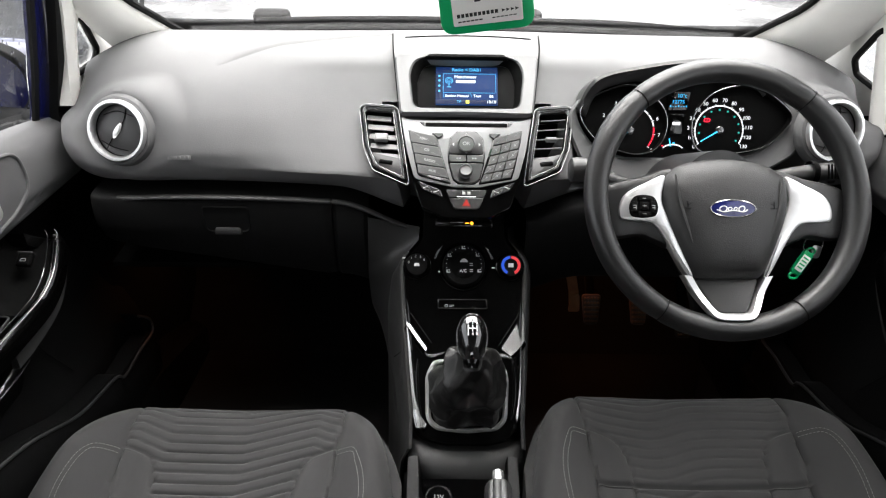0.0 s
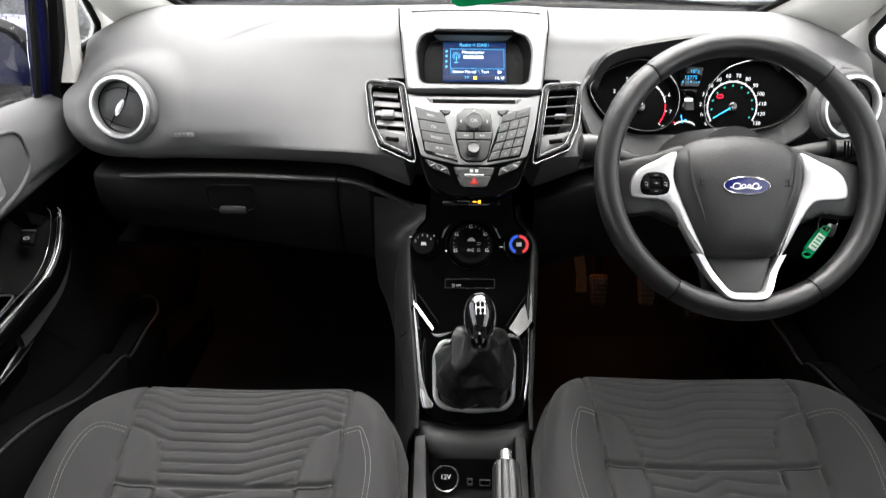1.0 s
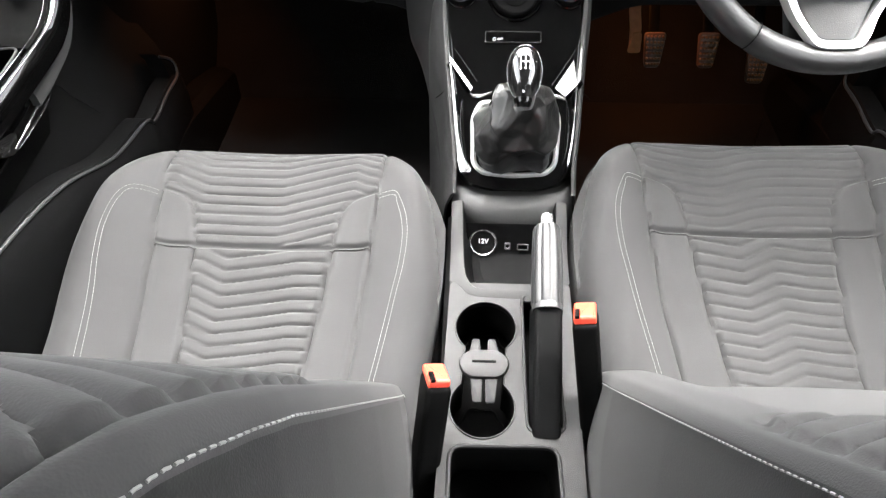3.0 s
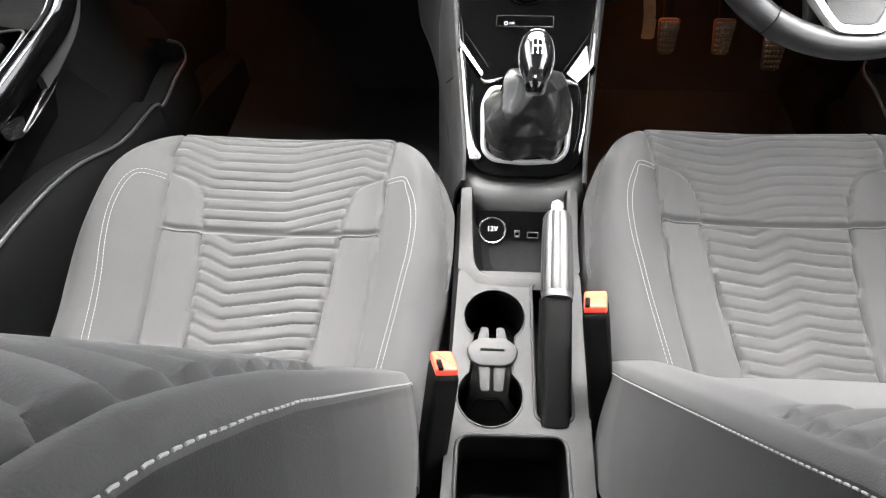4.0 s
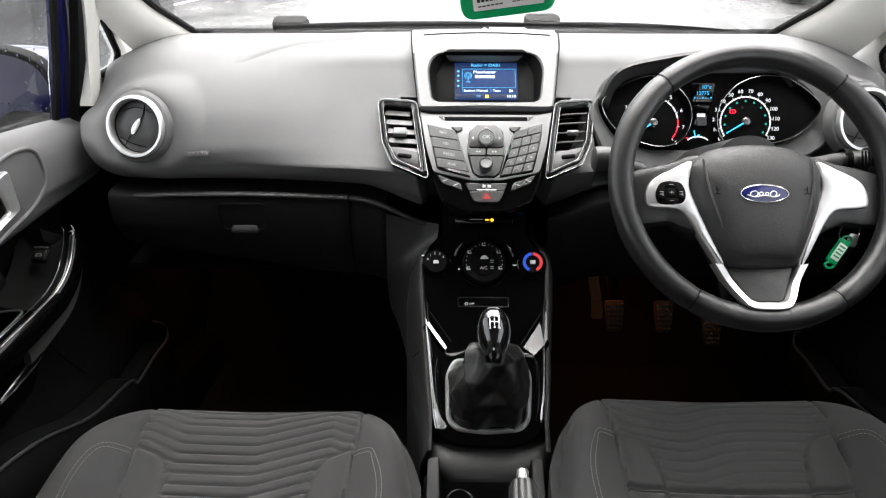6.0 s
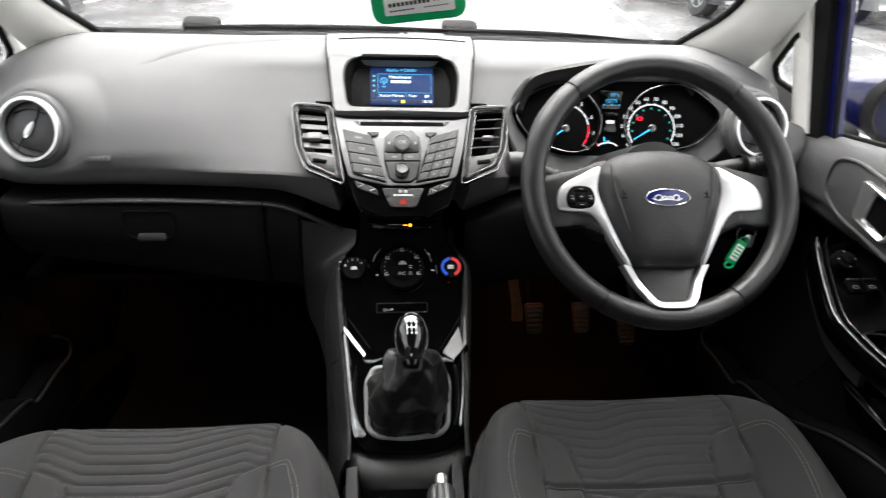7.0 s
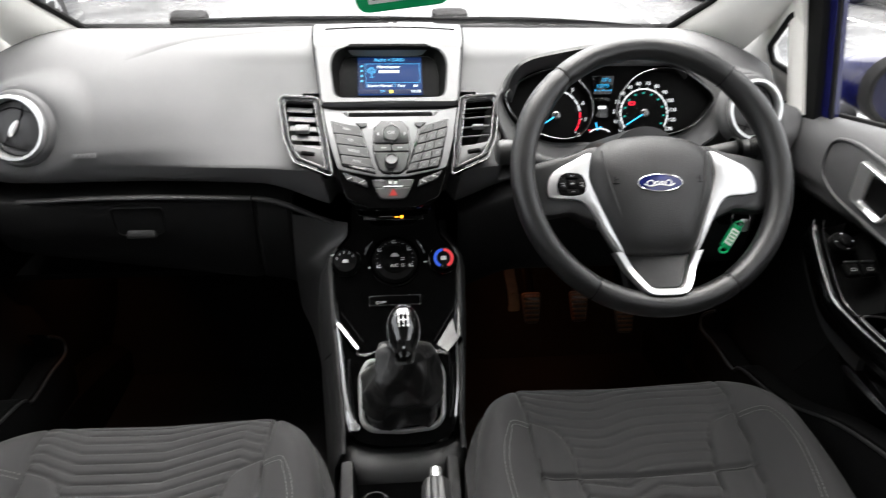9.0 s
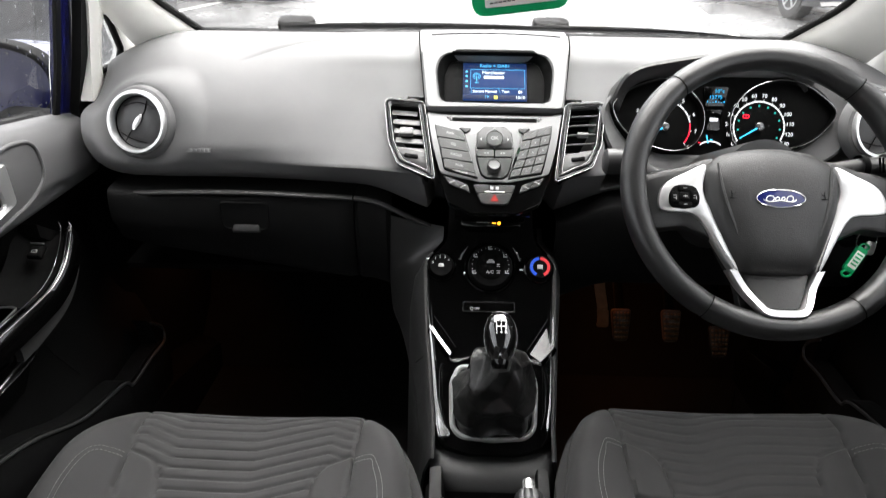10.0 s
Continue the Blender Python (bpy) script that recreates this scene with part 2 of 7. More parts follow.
def sweep(path, section, closed=False, up=(0, 0, 1), scale=None):
    """Carries a closed section (x across, y along up) along a path."""
    p = [Vector(q) for q in path]
    k = len(p)
    rings = []
    for i in range(k):
        d = (p[(i + 1) % k] - p[i - 1]) if closed else (p[min(i + 1, k - 1)] - p[max(i - 1, 0)])
        d.normalize()
        side = d.cross(Vector(up)).normalized()
        u = side.cross(d).normalized()
        s = scale(i / max(1, k - 1)) if scale else 1.0
        rings.append([tuple(p[i] + side * x * s + u * y * s) for x, y in section])
    return loft(rings + (rings[:1] if closed else []), caps=not closed)


def circle(r, n=12, ry=None):
    return [(r * math.cos(2 * math.pi * i / n), (ry or r) * math.sin(2 * math.pi * i / n)) for i in range(n)]


def tube(path, r, n=10, closed=False, up=(0, 0, 1), scale=None):
    return sweep(path, circle(r, n), closed, up, scale)


def sheet(rows, thick=0.0, down=(0, 0, -1)):
    """A grid of points as a skin; thick closes it with a back moved along down."""
    bm = loft(rows, closed=False)
    if thick:
        d = Vector(down) * thick
        back = bmesh.new()
        loft([[tuple(Vector(p) + d) for p in r] for r in rows], closed=False, bm=bm)
        back.free()
        m, k = len(rows), len(rows[0])
        bm.verts.ensure_lookup_table()
        front = [[bm.verts[i * k + j] for j in range(k)] for i in range(m)]
        rear = [[bm.verts[m * k + i * k + j] for j in range(k)] for i in range(m)]
        edge = [(i, 0) for i in range(m)] + [(m - 1, j) for j in range(1, k)] + [(i, k - 1) for i in range(m - 2, -1, -1)] + [(0, j) for j in range(k - 2, 0, -1)]
        for (a, b), (c, e) in zip(edge, edge[1:] + edge[:1]):
            bm.faces.new((front[a][b], front[c][e], rear[c][e], rear[a][b]))
    return bm


def merge(*parts):
    """Joins bmeshes into the first one."""
    main = parts[0]
    for other in parts[1:]:
        me = bpy.data.meshes.new("join")
        other.to_mesh(me)
        other.free()
        main.from_mesh(me)
        bpy.data.meshes.remove(me)
    return main


def basis(origin, x, y):
    """A matrix with the given origin, x and y directions."""
    x, y = Vector(x).normalized(), Vector(y).normalized()
    z = x.cross(y).normalized()
    y = z.cross(x)
    m = Matrix((x, y, z)).transposed().to_4x4()
    m.translation = origin
    return m


def letters(body, size, depth=0.0004, align="CENTER"):
    """Writing in the built-in font, centred, as a bmesh in x, y."""
    cu = bpy.data.curves.new("writing", "FONT")
    cu.body, cu.size, cu.align_x, cu.align_y, cu.extrude, cu.resolution_u = body, size, align, "CENTER", depth, 3
    ob = bpy.data.objects.new("writing", cu)
    scene.collection.objects.link(ob)
    me = bpy.data.meshes.new_from_object(ob.evaluated_get(bpy.context.evaluated_depsgraph_get()))
    bm = bmesh.new()
    bm.from_mesh(me)
    bpy.data.objects.remove(ob)
    bpy.data.curves.remove(cu)
    bpy.data.meshes.remove(me)
    return bm


def at(x, y, z=0.0, turn=0.0):
    return pose(x, y, z, 0, 0, turn)


def plate_holes(outer, holes, z0, z1):
    """A flat piece with openings, in x, y."""
    bm = bmesh.new()
    edges = []
    for loop in [outer, *holes]:
        vs = [bm.verts.new((x, y, z1)) for x, y in loop]
        edges += [bm.edges.new((vs[i - 1], vs[i])) for i in range(len(vs))]
    bmesh.ops.triangle_fill(bm, edges=edges, use_beauty=True, use_dissolve=False)
    r = bmesh.ops.extrude_face_region(bm, geom=list(bm.faces))
    for g in r["geom"]:
        if isinstance(g, bmesh.types.BMVert):
            g.co.z = z0
    return bm


def step(a, b, x):
    """Smooth rise from 0 at a to 1 at b (a may be the larger)."""
    t = min(1.0, max(0.0, (x - a) / (b - a)))
    return t * t * (3 - 2 * t)


# ---- the shell of the car and what lies outside ----
def block(name, x0, x1, y0, y1, z0, z1, mat, label, category, r=0.01):
    bm = move(rbox(x1 - x0, y1 - y0, z1 - z0, r), pose((x0 + x1) / 2, (y0 + y1) / 2, (z0 + z1) / 2))
    return lone(name, bm, mat, label, category, kind="structure")


def side_x(z):
    """How far the cabin's side lies from the middle at a height, leaning in above the belt."""
    return 0.69 - 0.30 * max(0.0, z - 0.93)


block("floor", -0.72, 0.72, -1.5, 1.5, 0.24, 0.30, CARPET, "black carpeted car floor", "floor")
block("tunnel_floor", -0.11, 0.11, -1.4, 1.4, 0.28, 0.42, CARPET, "black carpeted centre tunnel of the floor", "floor", 0.04)
block("wall_firewall", -0.72, 0.72, 1.42, 1.46, 0.3, 1.0, DARKER, "black sound-deadened bulkhead ahead of the footwells", "wall")
block("wall_rear", -0.72, 0.72, -1.56, -1.50, 0.24, 0.96, DARK, "dark grey plastic lining of the tailgate", "wall")
rear_glass = lone("window_rear", sheet([[(x, y, z) for x in (-0.6, -0.2, 0.2, 0.6)] for y, z in ((-1.53, 0.95), (-1.48, 1.15), (-1.42, 1.36))], 0.004, (0, -1, 0)), GLASS, "clear tailgate window", "window", kind="structure")
rear_glass.visible_shadow = False

# sloped toe boards
for sx in (-1, 1):
    bm = sheet([[(sx * 0.09, 1.22, 0.30), (sx * 0.66, 1.22, 0.30)], [(sx * 0.09, 1.32, 0.42), (sx * 0.66, 1.32, 0.42)], [(sx * 0.09, 1.41, 0.66), (sx * 0.66, 1.41, 0.66)]], 0.02, (0, 0.7, -0.7))
    lone("toe_board", bm, CARPET, "black carpeted sloping toe board in the footwell", "floor", kind="structure")

# roof, its lining and the rails above the doors
ROOF = smooth_line([(0.76, 1.385), (0.55, 1.42), (0.3, 1.445), (-0.5, 1.45), (-1.2, 1.40), (-1.5, 1.33)], 4)
rows = [[(0.53 * k / 6, y, z - 0.03 * (k / 6) ** 2) for k in range(-6, 7)] for y, z in ROOF]
lone("ceiling", sheet(rows, 0.025, (0, 0, 1)), ROOFCLOTH, "grey cloth roof lining", "ceiling", kind="structure")


def shell_side(sx):
    """The closed body side behind the front door, with its pillar and roof rail."""
    top = 0.94 if sx < 0 else 0.40
    rows = [[(sx * side_x(z), y, z) for z in np.linspace(0.24, top, 5)] for y in (-0.15, -0.6, -1.0)]
    lone("wall_left" if sx < 0 else "wall_right", sheet(rows, 0.05, (sx, 0, 0)), DARK, "dark grey lining beside the rear seat" if sx < 0 else "low dark sill of the open rear doorway", "wall", kind="structure")
    rows = [[(sx * side_x(z), y, z) for z in (0.24, 0.5, 0.75, 0.94, 1.1, 1.3, 1.40)] for y in (-0.98, -1.2, -1.5)]
    lone("wall_left_rear" if sx < 0 else "wall_right_rear", sheet(rows, 0.05, (sx, 0, 0)), DARK, "dark grey lining of the rear quarter", "wall", kind="structure")
    if sx < 0:
        rows = [[(sx * side_x(z), y, z) for y in (-0.16, -0.6, -0.98)] for z in (0.92, 1.1, 1.25, 1.38)]
        pane = lone("window_left_rear", sheet(rows, 0.003, (sx, 0, 0)), GLASS, "clear rear side window", "window", kind="structure")
        pane.visible_shadow = False
    rows = [[(sx * (side_x(z) - 0.02), y, z) for y in (-0.16, -0.1, -0.05)] for z in (0.3, 0.6, 0.93, 1.15, 1.40)]
    lone("pillar_trim", sheet(rows, 0.04, (sx, 0, 0)), LINER, "pale grey roof pillar trim beside the seats", "pillar", kind="structure")
    rail = [(sx * 0.55, y, z - 0.02) for y, z in ROOF]
    lone("roof_rail", sweep(rail, circle(0.03, 10, 0.025)), LINER, "pale grey roof rail trim above the doors", "trim", kind="structure")


shell_side(-1)
shell_side(1)


def a_pillar(sx):
    """Pale trim from the dashboard's end up beside the windscreen, rounded towards the cabin."""
    inner = smooth_line([(0.505, 1.262, 1.005), (0.532, 1.2, 1.05), (0.548, 1.135, 1.092), (0.546, 1.06, 1.15), (0.540, 0.96, 1.23), (0.50, 0.75, 1.385)], 4)
    outer = smooth_line([(0.606, 1.225, 0.975), (0.614, 1.175, 1.02), (0.616, 1.13, 1.058), (0.606, 1.07, 1.108), (0.578, 0.95, 1.205), (0.545, 0.74, 1.36)], 4)
    o = 0.034 if sx > 0 else 0.0
    rows = []
    for a, b in zip(inner, outer):
        a, b = Vector(a), Vector(b) + Vector((o, 0, 0))
        row = []
        for k in range(9):
            t = k / 8
            p = a.lerp(b, t) + Vector((-0.5, -0.75, 0.1)) * 0.022 * math.sin(math.pi * t) ** 0.7
            row.append((sx * p.x, p.y, p.z))
        rows.append(row)
    ob = thing("pillar_trim", (sx * 0.56, 1.2, 0.99), "pale grey moulded trim on the windscreen pillar", "pillar", kind="structure")
    part("moulding", sheet(rows, 0.03, (sx * 0.3, 0.8, 0.2)), LINER, ob)
    edge = [(sx * (x - 0.004), y + 0.004, z + 0.002) for x, y, z in inner]
    part("seal", tube(edge, 0.006, 8), RUBBER, ob, "black rubber edge of the windscreen")
    # upright divider between quarter light and door
    zs = (0.93, 0.952, 0.98, 1.01, 1.05, 1.08, 1.12, 1.2, 1.30)
    if sx < 0:
        rows = [[(-0.625 + 0.3 * max(0, z - 1.0) - 0.006 * abs(k), float(np.interp(z, [0.93, 0.97, 1.01, 1.07, 1.2, 1.3], [1.073, 1.086, 1.093, 1.083, 1.046, 1.006])) + 0.018 * k, z) for k in (-1, -0.5, 0, 0.5, 1)] for z in (0.942,) + zs[1:]]
    else:
        rows = [[(0.648 - 0.3 * max(0, z - 1.12) + 0.006 * abs(k), 1.0435 + 0.43 * (min(z, 1.12) - 0.963) + 0.0215 * k, z) for k in (-1, -0.5, 0, 0.5, 1)] for z in zs]
    part("divider", sheet(rows, 0.02, (sx, 0, 0)), LINER, ob, "pale grey upright beside the quarter light")
    # panel round the small fixed window, with its pane and seal
    hole = smooth_line(rounded([(1.080, 1.074), (1.100, 1.064), (1.172, 1.004), (1.166, 0.980), (1.080, 0.968)] if sx > 0 else [(1.120, 1.072), (1.135, 1.058), (1.199, 0.997), (1.193, 0.977), (1.120, 0.972)], 0.008, 3), 1, True)
    # the panel leans in towards the roof
    side = lambda bm: move(bm, Matrix(((0, -0.35 * sx, sx, 0.35 * sx), (1, 0, 0, 0), (0, 1, 0, 0), (0, 0, 0, 1))))
    rim = [(1.106, 0.945) if sx < 0 else (1.045, 0.895), (1.115, 0.932 if sx < 0 else 0.895), (1.34, 0.920), (1.34, 0.99), (1.24, 1.02), (1.14, 1.12), (1.106 if sx < 0 else 1.072, 1.14)]
    part("quarter_panel", side(plate_holes(rim, [hole], 0.640 + o, 0.646 + o)), LINER, ob, "pale grey panel round the quarter light")
    part("window_seal", tube([(sx * (0.640 + o + 0.35 * (1 - z)), y, z) for y, z in hole if y > min(q[0] for q in hole) + 0.006], 0.0055, 8), RUBBER, ob, "black rubber seal of the quarter light")
    g = part("quarter_glass", side(plate_holes(shrink(hole, -0.004), [], 0.649 + o, 0.652 + o)), WETGLASS, ob, "small fixed rain-spotted pane")
    g.visible_shadow = False


a_pillar(-1)
a_pillar(1)


def wind_y(x):
    return 1.318 - 0.22 * x * x


# windscreen with black border band at its foot
rows = []
for k in range(9):
    t = k / 8
    rows.append([(x * (1 - 0.06 * t), (wind_y(x) + 0.01) * (1 - t) + (0.765 - 0.1 * x * x) * t, 1.008 * (1 - t) + 1.39 * t + 0.012 * math.sin(math.pi * t)) for x in np.linspace(-0.56, 0.56, 15)])
screen_glass = thing("windscreen", (0, 1.32, 1.0), "clear curved windscreen with rain marks", "windscreen", kind="structure")
g = part("pane", sheet(rows, 0.004, (0, 0.6, 0.8)), GLASS, screen_glass)
g.visible_shadow = False
band = []
for t in (-0.03, 0.012):
    band.append([(x, wind_y(x) - 0.004 - 0.68 * t, 1.010 + 0.40 * t) for x in np.linspace(-0.53, 0.53, 31)])
part("border_band", sheet(band, 0.003, (0, -0.4, -0.3)), DARKER, screen_glass, "black border along the foot of the glass")


def wiper(pivot, tip, cap_at, label):
    w = thing("wiper", pivot, label, "wiper", "windscreen wipers")
    a, b, c = Vector(pivot), Vector(tip), Vector(cap_at)
    part("blade", sweep([tuple(a.lerp(b, k / 12) + Vector((0, 0, 0.006 * math.sin(math.pi * k / 12)))) for k in range(13)], [(-0.006, -0.004), (0.006, -0.004), (0.003, 0.009), (-0.003, 0.009)], scale=lambda t: 1 - 0.4 * t), RUBBER, w)
    part("arm", sweep([tuple(a.lerp(b, k / 8) + Vector((0, 0.02, 0.002 - 0.001 * k))) for k in range(7)], rounded([(-0.009, -0.003), (0.009, -0.003), (0.007, 0.004), (-0.007, 0.004)], 0.002, 2), scale=lambda t: 1 - 0.5 * t), DARKER, w)
    part("cap", move(plate(rounded([(-0.035, -0.018), (0.03, -0.02), (0.04, 0.0), (0.03, 0.02), (-0.035, 0.018)], 0.012, 4), 0.02, 0.008), Matrix.Translation(c) @ pose(0, 0, 0, 12, 0, 0)), DARK, w, "rounded grey cap over the spindle")


wiper((-0.40, 1.365, 1.012), (0.16, 1.372, 1.017), (-0.375, 1.385, 1.012), "black wiper resting along the foot of the windscreen")
wiper((0.115, 1.385, 1.014), (0.50, 1.345, 1.009), (0.125, 1.405, 1.014), "black wiper with a grey spindle cap below the windscreen")

# bonnet and scuttle of the car itself
rows = []
for y, z in smooth_line([(1.36, 0.958), (1.6, 0.935), (1.9, 0.885), (2.15, 0.82), (2.32, 0.68), (2.36, 0.5)], 5):
    rows.append([(x, y - 0.10 * (abs(x) / 0.7) ** 3, z - 0.06 * (abs(x) / 0.75) ** 2) for x in np.linspace(-0.74, 0.74, 15)])
lone("bonnet", sheet(rows, 0.02), BLUE, "deep blue painted bonnet of the car", "car bonnet", kind="structure")
rows = [[(x, wind_y(x) + dy, z - 0.02 * (x / 0.6) ** 2) for x in np.linspace(-0.62, 0.62, 13)] for dy, z in ((-0.01, 0.998), (0.03, 0.985), (0.07, 0.968), (0.12, 0.955))]
lone("scuttle_panel", sheet(rows, 0.012), DARKER, "black plastic scuttle panel below the windscreen", "trim", kind="structure")

# wet tarmac, one sheet to the horizon
WET = material("wet_tarmac", (0.16, 0.16, 0.16), 0.26, vary=0.5, blotch=1.1, grain=0.8, grain_size=60, rough_vary=0.15)
bm = sheet([[(x, y, 0.0) for x in (-900, -60, -15, 0, 15, 60, 900)] for y in (-900, -60, -15, 0, 15, 60, 900)])
lone("ground", bm, WET, "pale wet tarmac of a car park with puddles", "ground", kind="structure")


# ---- dashboard ----
DASH = smooth_line([(1.335, 1.000), (1.30, 1.014), (1.20, 1.030), (1.11, 1.026), (1.04, 1.000), (0.985, 0.958), (0.9565, 0.917), (0.951, 0.896), (0.9555, 0.875), (0.973, 0.855), (1.005, 0.843), (1.06, 0.840)], 9)


VENT_AT = {-1: basis((-0.516, 0.964, 0.938), (1, -0.14, 0), (0, 0.32, 0.95)) @ pose(0, 0, 0, 0, 0, -8), 1: basis((0.543, 0.964, 0.952), (1, 0.14, 0), (0, 0.32, 0.95))}


def dash_point(x, y, z, hump=True):
    ax = abs(x)
    y0 = y
    if y > 1.2:
        y = min(y, y + 0) - 0.22 * x * x * step(1.2, 1.3, y0)
    front = 1 - step(1.02, 1.16, y0)
    if ax > 0.545:
        a = min(1.0, (ax - 0.545) / 0.086)
        y += (1 - math.sqrt(1 - a * a)) * 0.07 * front
        z += (1 - math.sqrt(1 - a * a)) * (0.03 - 0.038 * step(0.89, 0.97, z)) * front
    if ax > 0.51 and z > 0.93:
        z -= (0.050 if x > 0 else 0.038) * ((ax - 0.51) / 0.12) ** 1.8 * step(0.93, 0.99, z)
    # towards the middle the face leans back in line with the audio panel
    k = (1 - step(0.165, 0.40, ax)) * (1 - step(1.04, 1.12, y0))
    y = y * (1 - k) + k * (0.958 + (max(z, 0.885) - 0.907) * 1.077 + max(0.0, 0.885 - z) * 1.1)
    # behind the panel itself and behind the dials it sinks
    edge = float(np.interp(z, [0.86, 0.883, 0.893, 0.915, 0.960, 0.966], [0.094, 0.100, 0.128, 0.144, 0.154, 0.094]))
    y += 0.05 * (1 - step(edge - 0.006, edge + 0.004, ax)) * front
    if hump:
        low = step(0.160, 0.174, x) * (1 - step(0.505, 0.522, x)) * (1 - step(0.955, 0.985, y0))
        high = step(0.24, 0.27, x) * (1 - step(0.505, 0.522, x)) * (1 - step(0.995, 1.025, y0))
        y += 0.075 * max(low, high)
    # the lower lip runs down towards the middle
    if z < 0.9 and ax < 0.2:
        z -= 0.040 * (1 - step(0.07, 0.2, ax)) * (1 - step(0.85, 0.9, z))
    if x > 0.545:
        x = 0.545 + (x - 0.545) * 1.33
    # the face swells towards each end vent
    p = Vector((x, y, z))
    for sx, m in VENT_AT.items():
        q = m.inverted() @ p
        r = math.hypot(q.x, q.y)
        reach = 0.074 if sx > 0 else 0.080 + 0.018 * step(-0.03, 0.05, q.x)
        if r < reach and q.z > -0.07:
            w = 1 - step(0.053, reach, r)
            q.z += w * (-0.006 - q.z)
            p = m @ q
    return tuple(p)


dash = thing("dashboard", (0, 1.1, 0.84), "dark grey soft-grained dashboard with a matt top", "dashboard")
xs = sorted(set(list(np.linspace(-0.630, 0.630, 96)) + list(np.linspace(-0.618, -0.40, 44)) + list(np.linspace(0.47, 0.61, 30)) + list(np.linspace(0.085, 0.2, 36)) + list(np.linspace(-0.165, -0.085, 26))))
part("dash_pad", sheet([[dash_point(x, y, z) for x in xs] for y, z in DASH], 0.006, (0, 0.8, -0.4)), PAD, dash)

# raised brow across the passenger's top
TOPLINE = sorted((y, z) for y, z in DASH if z > 0.95)
brow = []
for t in np.linspace(0, 1, 14):
    row = []
    for x in np.linspace(-0.43, -0.118, 34):
        y = float(np.interp(x, [-0.43, -0.39, -0.30, -0.163, -0.118], [1.00, 1.05, 1.115, 1.168, 1.18])) + 0.085 * t
        p = dash_point(x, y, float(np.interp(y, [q[0] for q in TOPLINE], [q[1] for q in TOPLINE])))
        rise = step(0.0, 0.12, t) * (1 - step(0.55, 1.0, t)) * step(-0.42, -0.33, x)
        row.append((p[0], p[1] - 0.002 * rise, p[2] - 0.0012 + 0.0042 * rise))
    brow.append(row)
part("top_moulding", sheet(brow, 0.004), PAD, dash)

# small embossed mark ahead of the passenger
bm = plate(rounded([(-0.017, -0.004), (0.017, -0.004), (0.017, 0.004), (-0.017, 0.004)], 0.001, 2), 0.0004, 0.0002)
merge(bm, *[move(plate(rounded([(-0.0025, -0.002), (0.0025, -0.002), (0.0025, 0.002), (-0.0025, 0.002)], 0.0005, 2), 0.0008, 0.0002), at(-0.012 + 0.006 * k, 0)) for k in range(5)])
part("embossed_mark", move(bm, basis((-0.43, 0.9505, 0.902), (1, 0, 0), (0, 0.45, 0.89))), PAD, dash, "small embossed bars")

# glovebox and knee panels below the lip, the shade there put into their colour
GF = [(1.00, 0.838), (0.955, 0.835), (0.943, 0.825), (0.940, 0.79), (0.945, 0.74), (0.955, 0.70), (0.975, 0.685), (1.05, 0.68)]


def glove_sheet(x0, x1, n, ease):
    rows = []
    for y, z in smooth_line(GF, 4):
        row = []
        for x in np.linspace(x0, x1, n):
            e = min(x - x0, x1 - x)
            dy = 0.006 * max(0, 1 - e / ease) ** 2
            row.append((x, y + dy + 0.10 * max(0, (abs(x) - 0.52)), z + 0.16 * max(0, -0.22 - x) * (1 - step(0.70, 0.8, z)) - (0.040 * (1 - step(0.07, 0.2, abs(x))) if abs(x) < 0.2 else 0)))
        rows.append(row)
    return rows


glove = thing("glovebox", (-0.38, 1.0, 0.68), "shade-darkened plastic glovebox lid with a recessed latch", "glovebox")
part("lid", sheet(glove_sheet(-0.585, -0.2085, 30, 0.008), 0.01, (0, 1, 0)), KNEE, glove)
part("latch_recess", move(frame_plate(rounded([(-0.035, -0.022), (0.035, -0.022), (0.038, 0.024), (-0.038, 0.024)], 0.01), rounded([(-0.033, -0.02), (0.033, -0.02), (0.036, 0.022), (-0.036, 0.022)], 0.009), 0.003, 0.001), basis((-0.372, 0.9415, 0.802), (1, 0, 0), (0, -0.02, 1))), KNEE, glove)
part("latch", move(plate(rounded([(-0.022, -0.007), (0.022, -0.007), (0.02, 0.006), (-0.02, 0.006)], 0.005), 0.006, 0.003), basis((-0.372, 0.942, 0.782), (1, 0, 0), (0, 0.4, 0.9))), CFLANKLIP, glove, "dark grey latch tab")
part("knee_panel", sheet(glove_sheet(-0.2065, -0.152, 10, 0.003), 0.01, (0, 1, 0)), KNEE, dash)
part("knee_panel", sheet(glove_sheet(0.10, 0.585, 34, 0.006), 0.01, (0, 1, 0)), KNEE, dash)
# lighter bead as the highlight on the lid's rounded upper edge, running down towards the middle
LIP = smooth_line([(-0.56, 0.962, 0.828), (-0.516, 0.949, 0.834), (-0.45, 0.945, 0.838), (-0.342, 0.944, 0.839), (-0.2085, 0.945, 0.834)], 5)
part("lid_edge_light", sweep(LIP, circle(0.006, 12, 0.0035)), CFLANKLIP, glove)
LIP = smooth_line([(-0.2065, 0.945, 0.834), (-0.18, 0.946, 0.829), (-0.152, 0.947, 0.818), (-0.12, 0.949, 0.801), (-0.092, 0.952, 0.787)], 5)
part("knee_edge_light", sweep(LIP, circle(0.006, 12, 0.0035)), CFLANKLIP, dash)
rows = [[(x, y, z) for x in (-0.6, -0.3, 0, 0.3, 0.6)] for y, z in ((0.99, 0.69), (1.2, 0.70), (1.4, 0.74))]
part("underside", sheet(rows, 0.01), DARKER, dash)


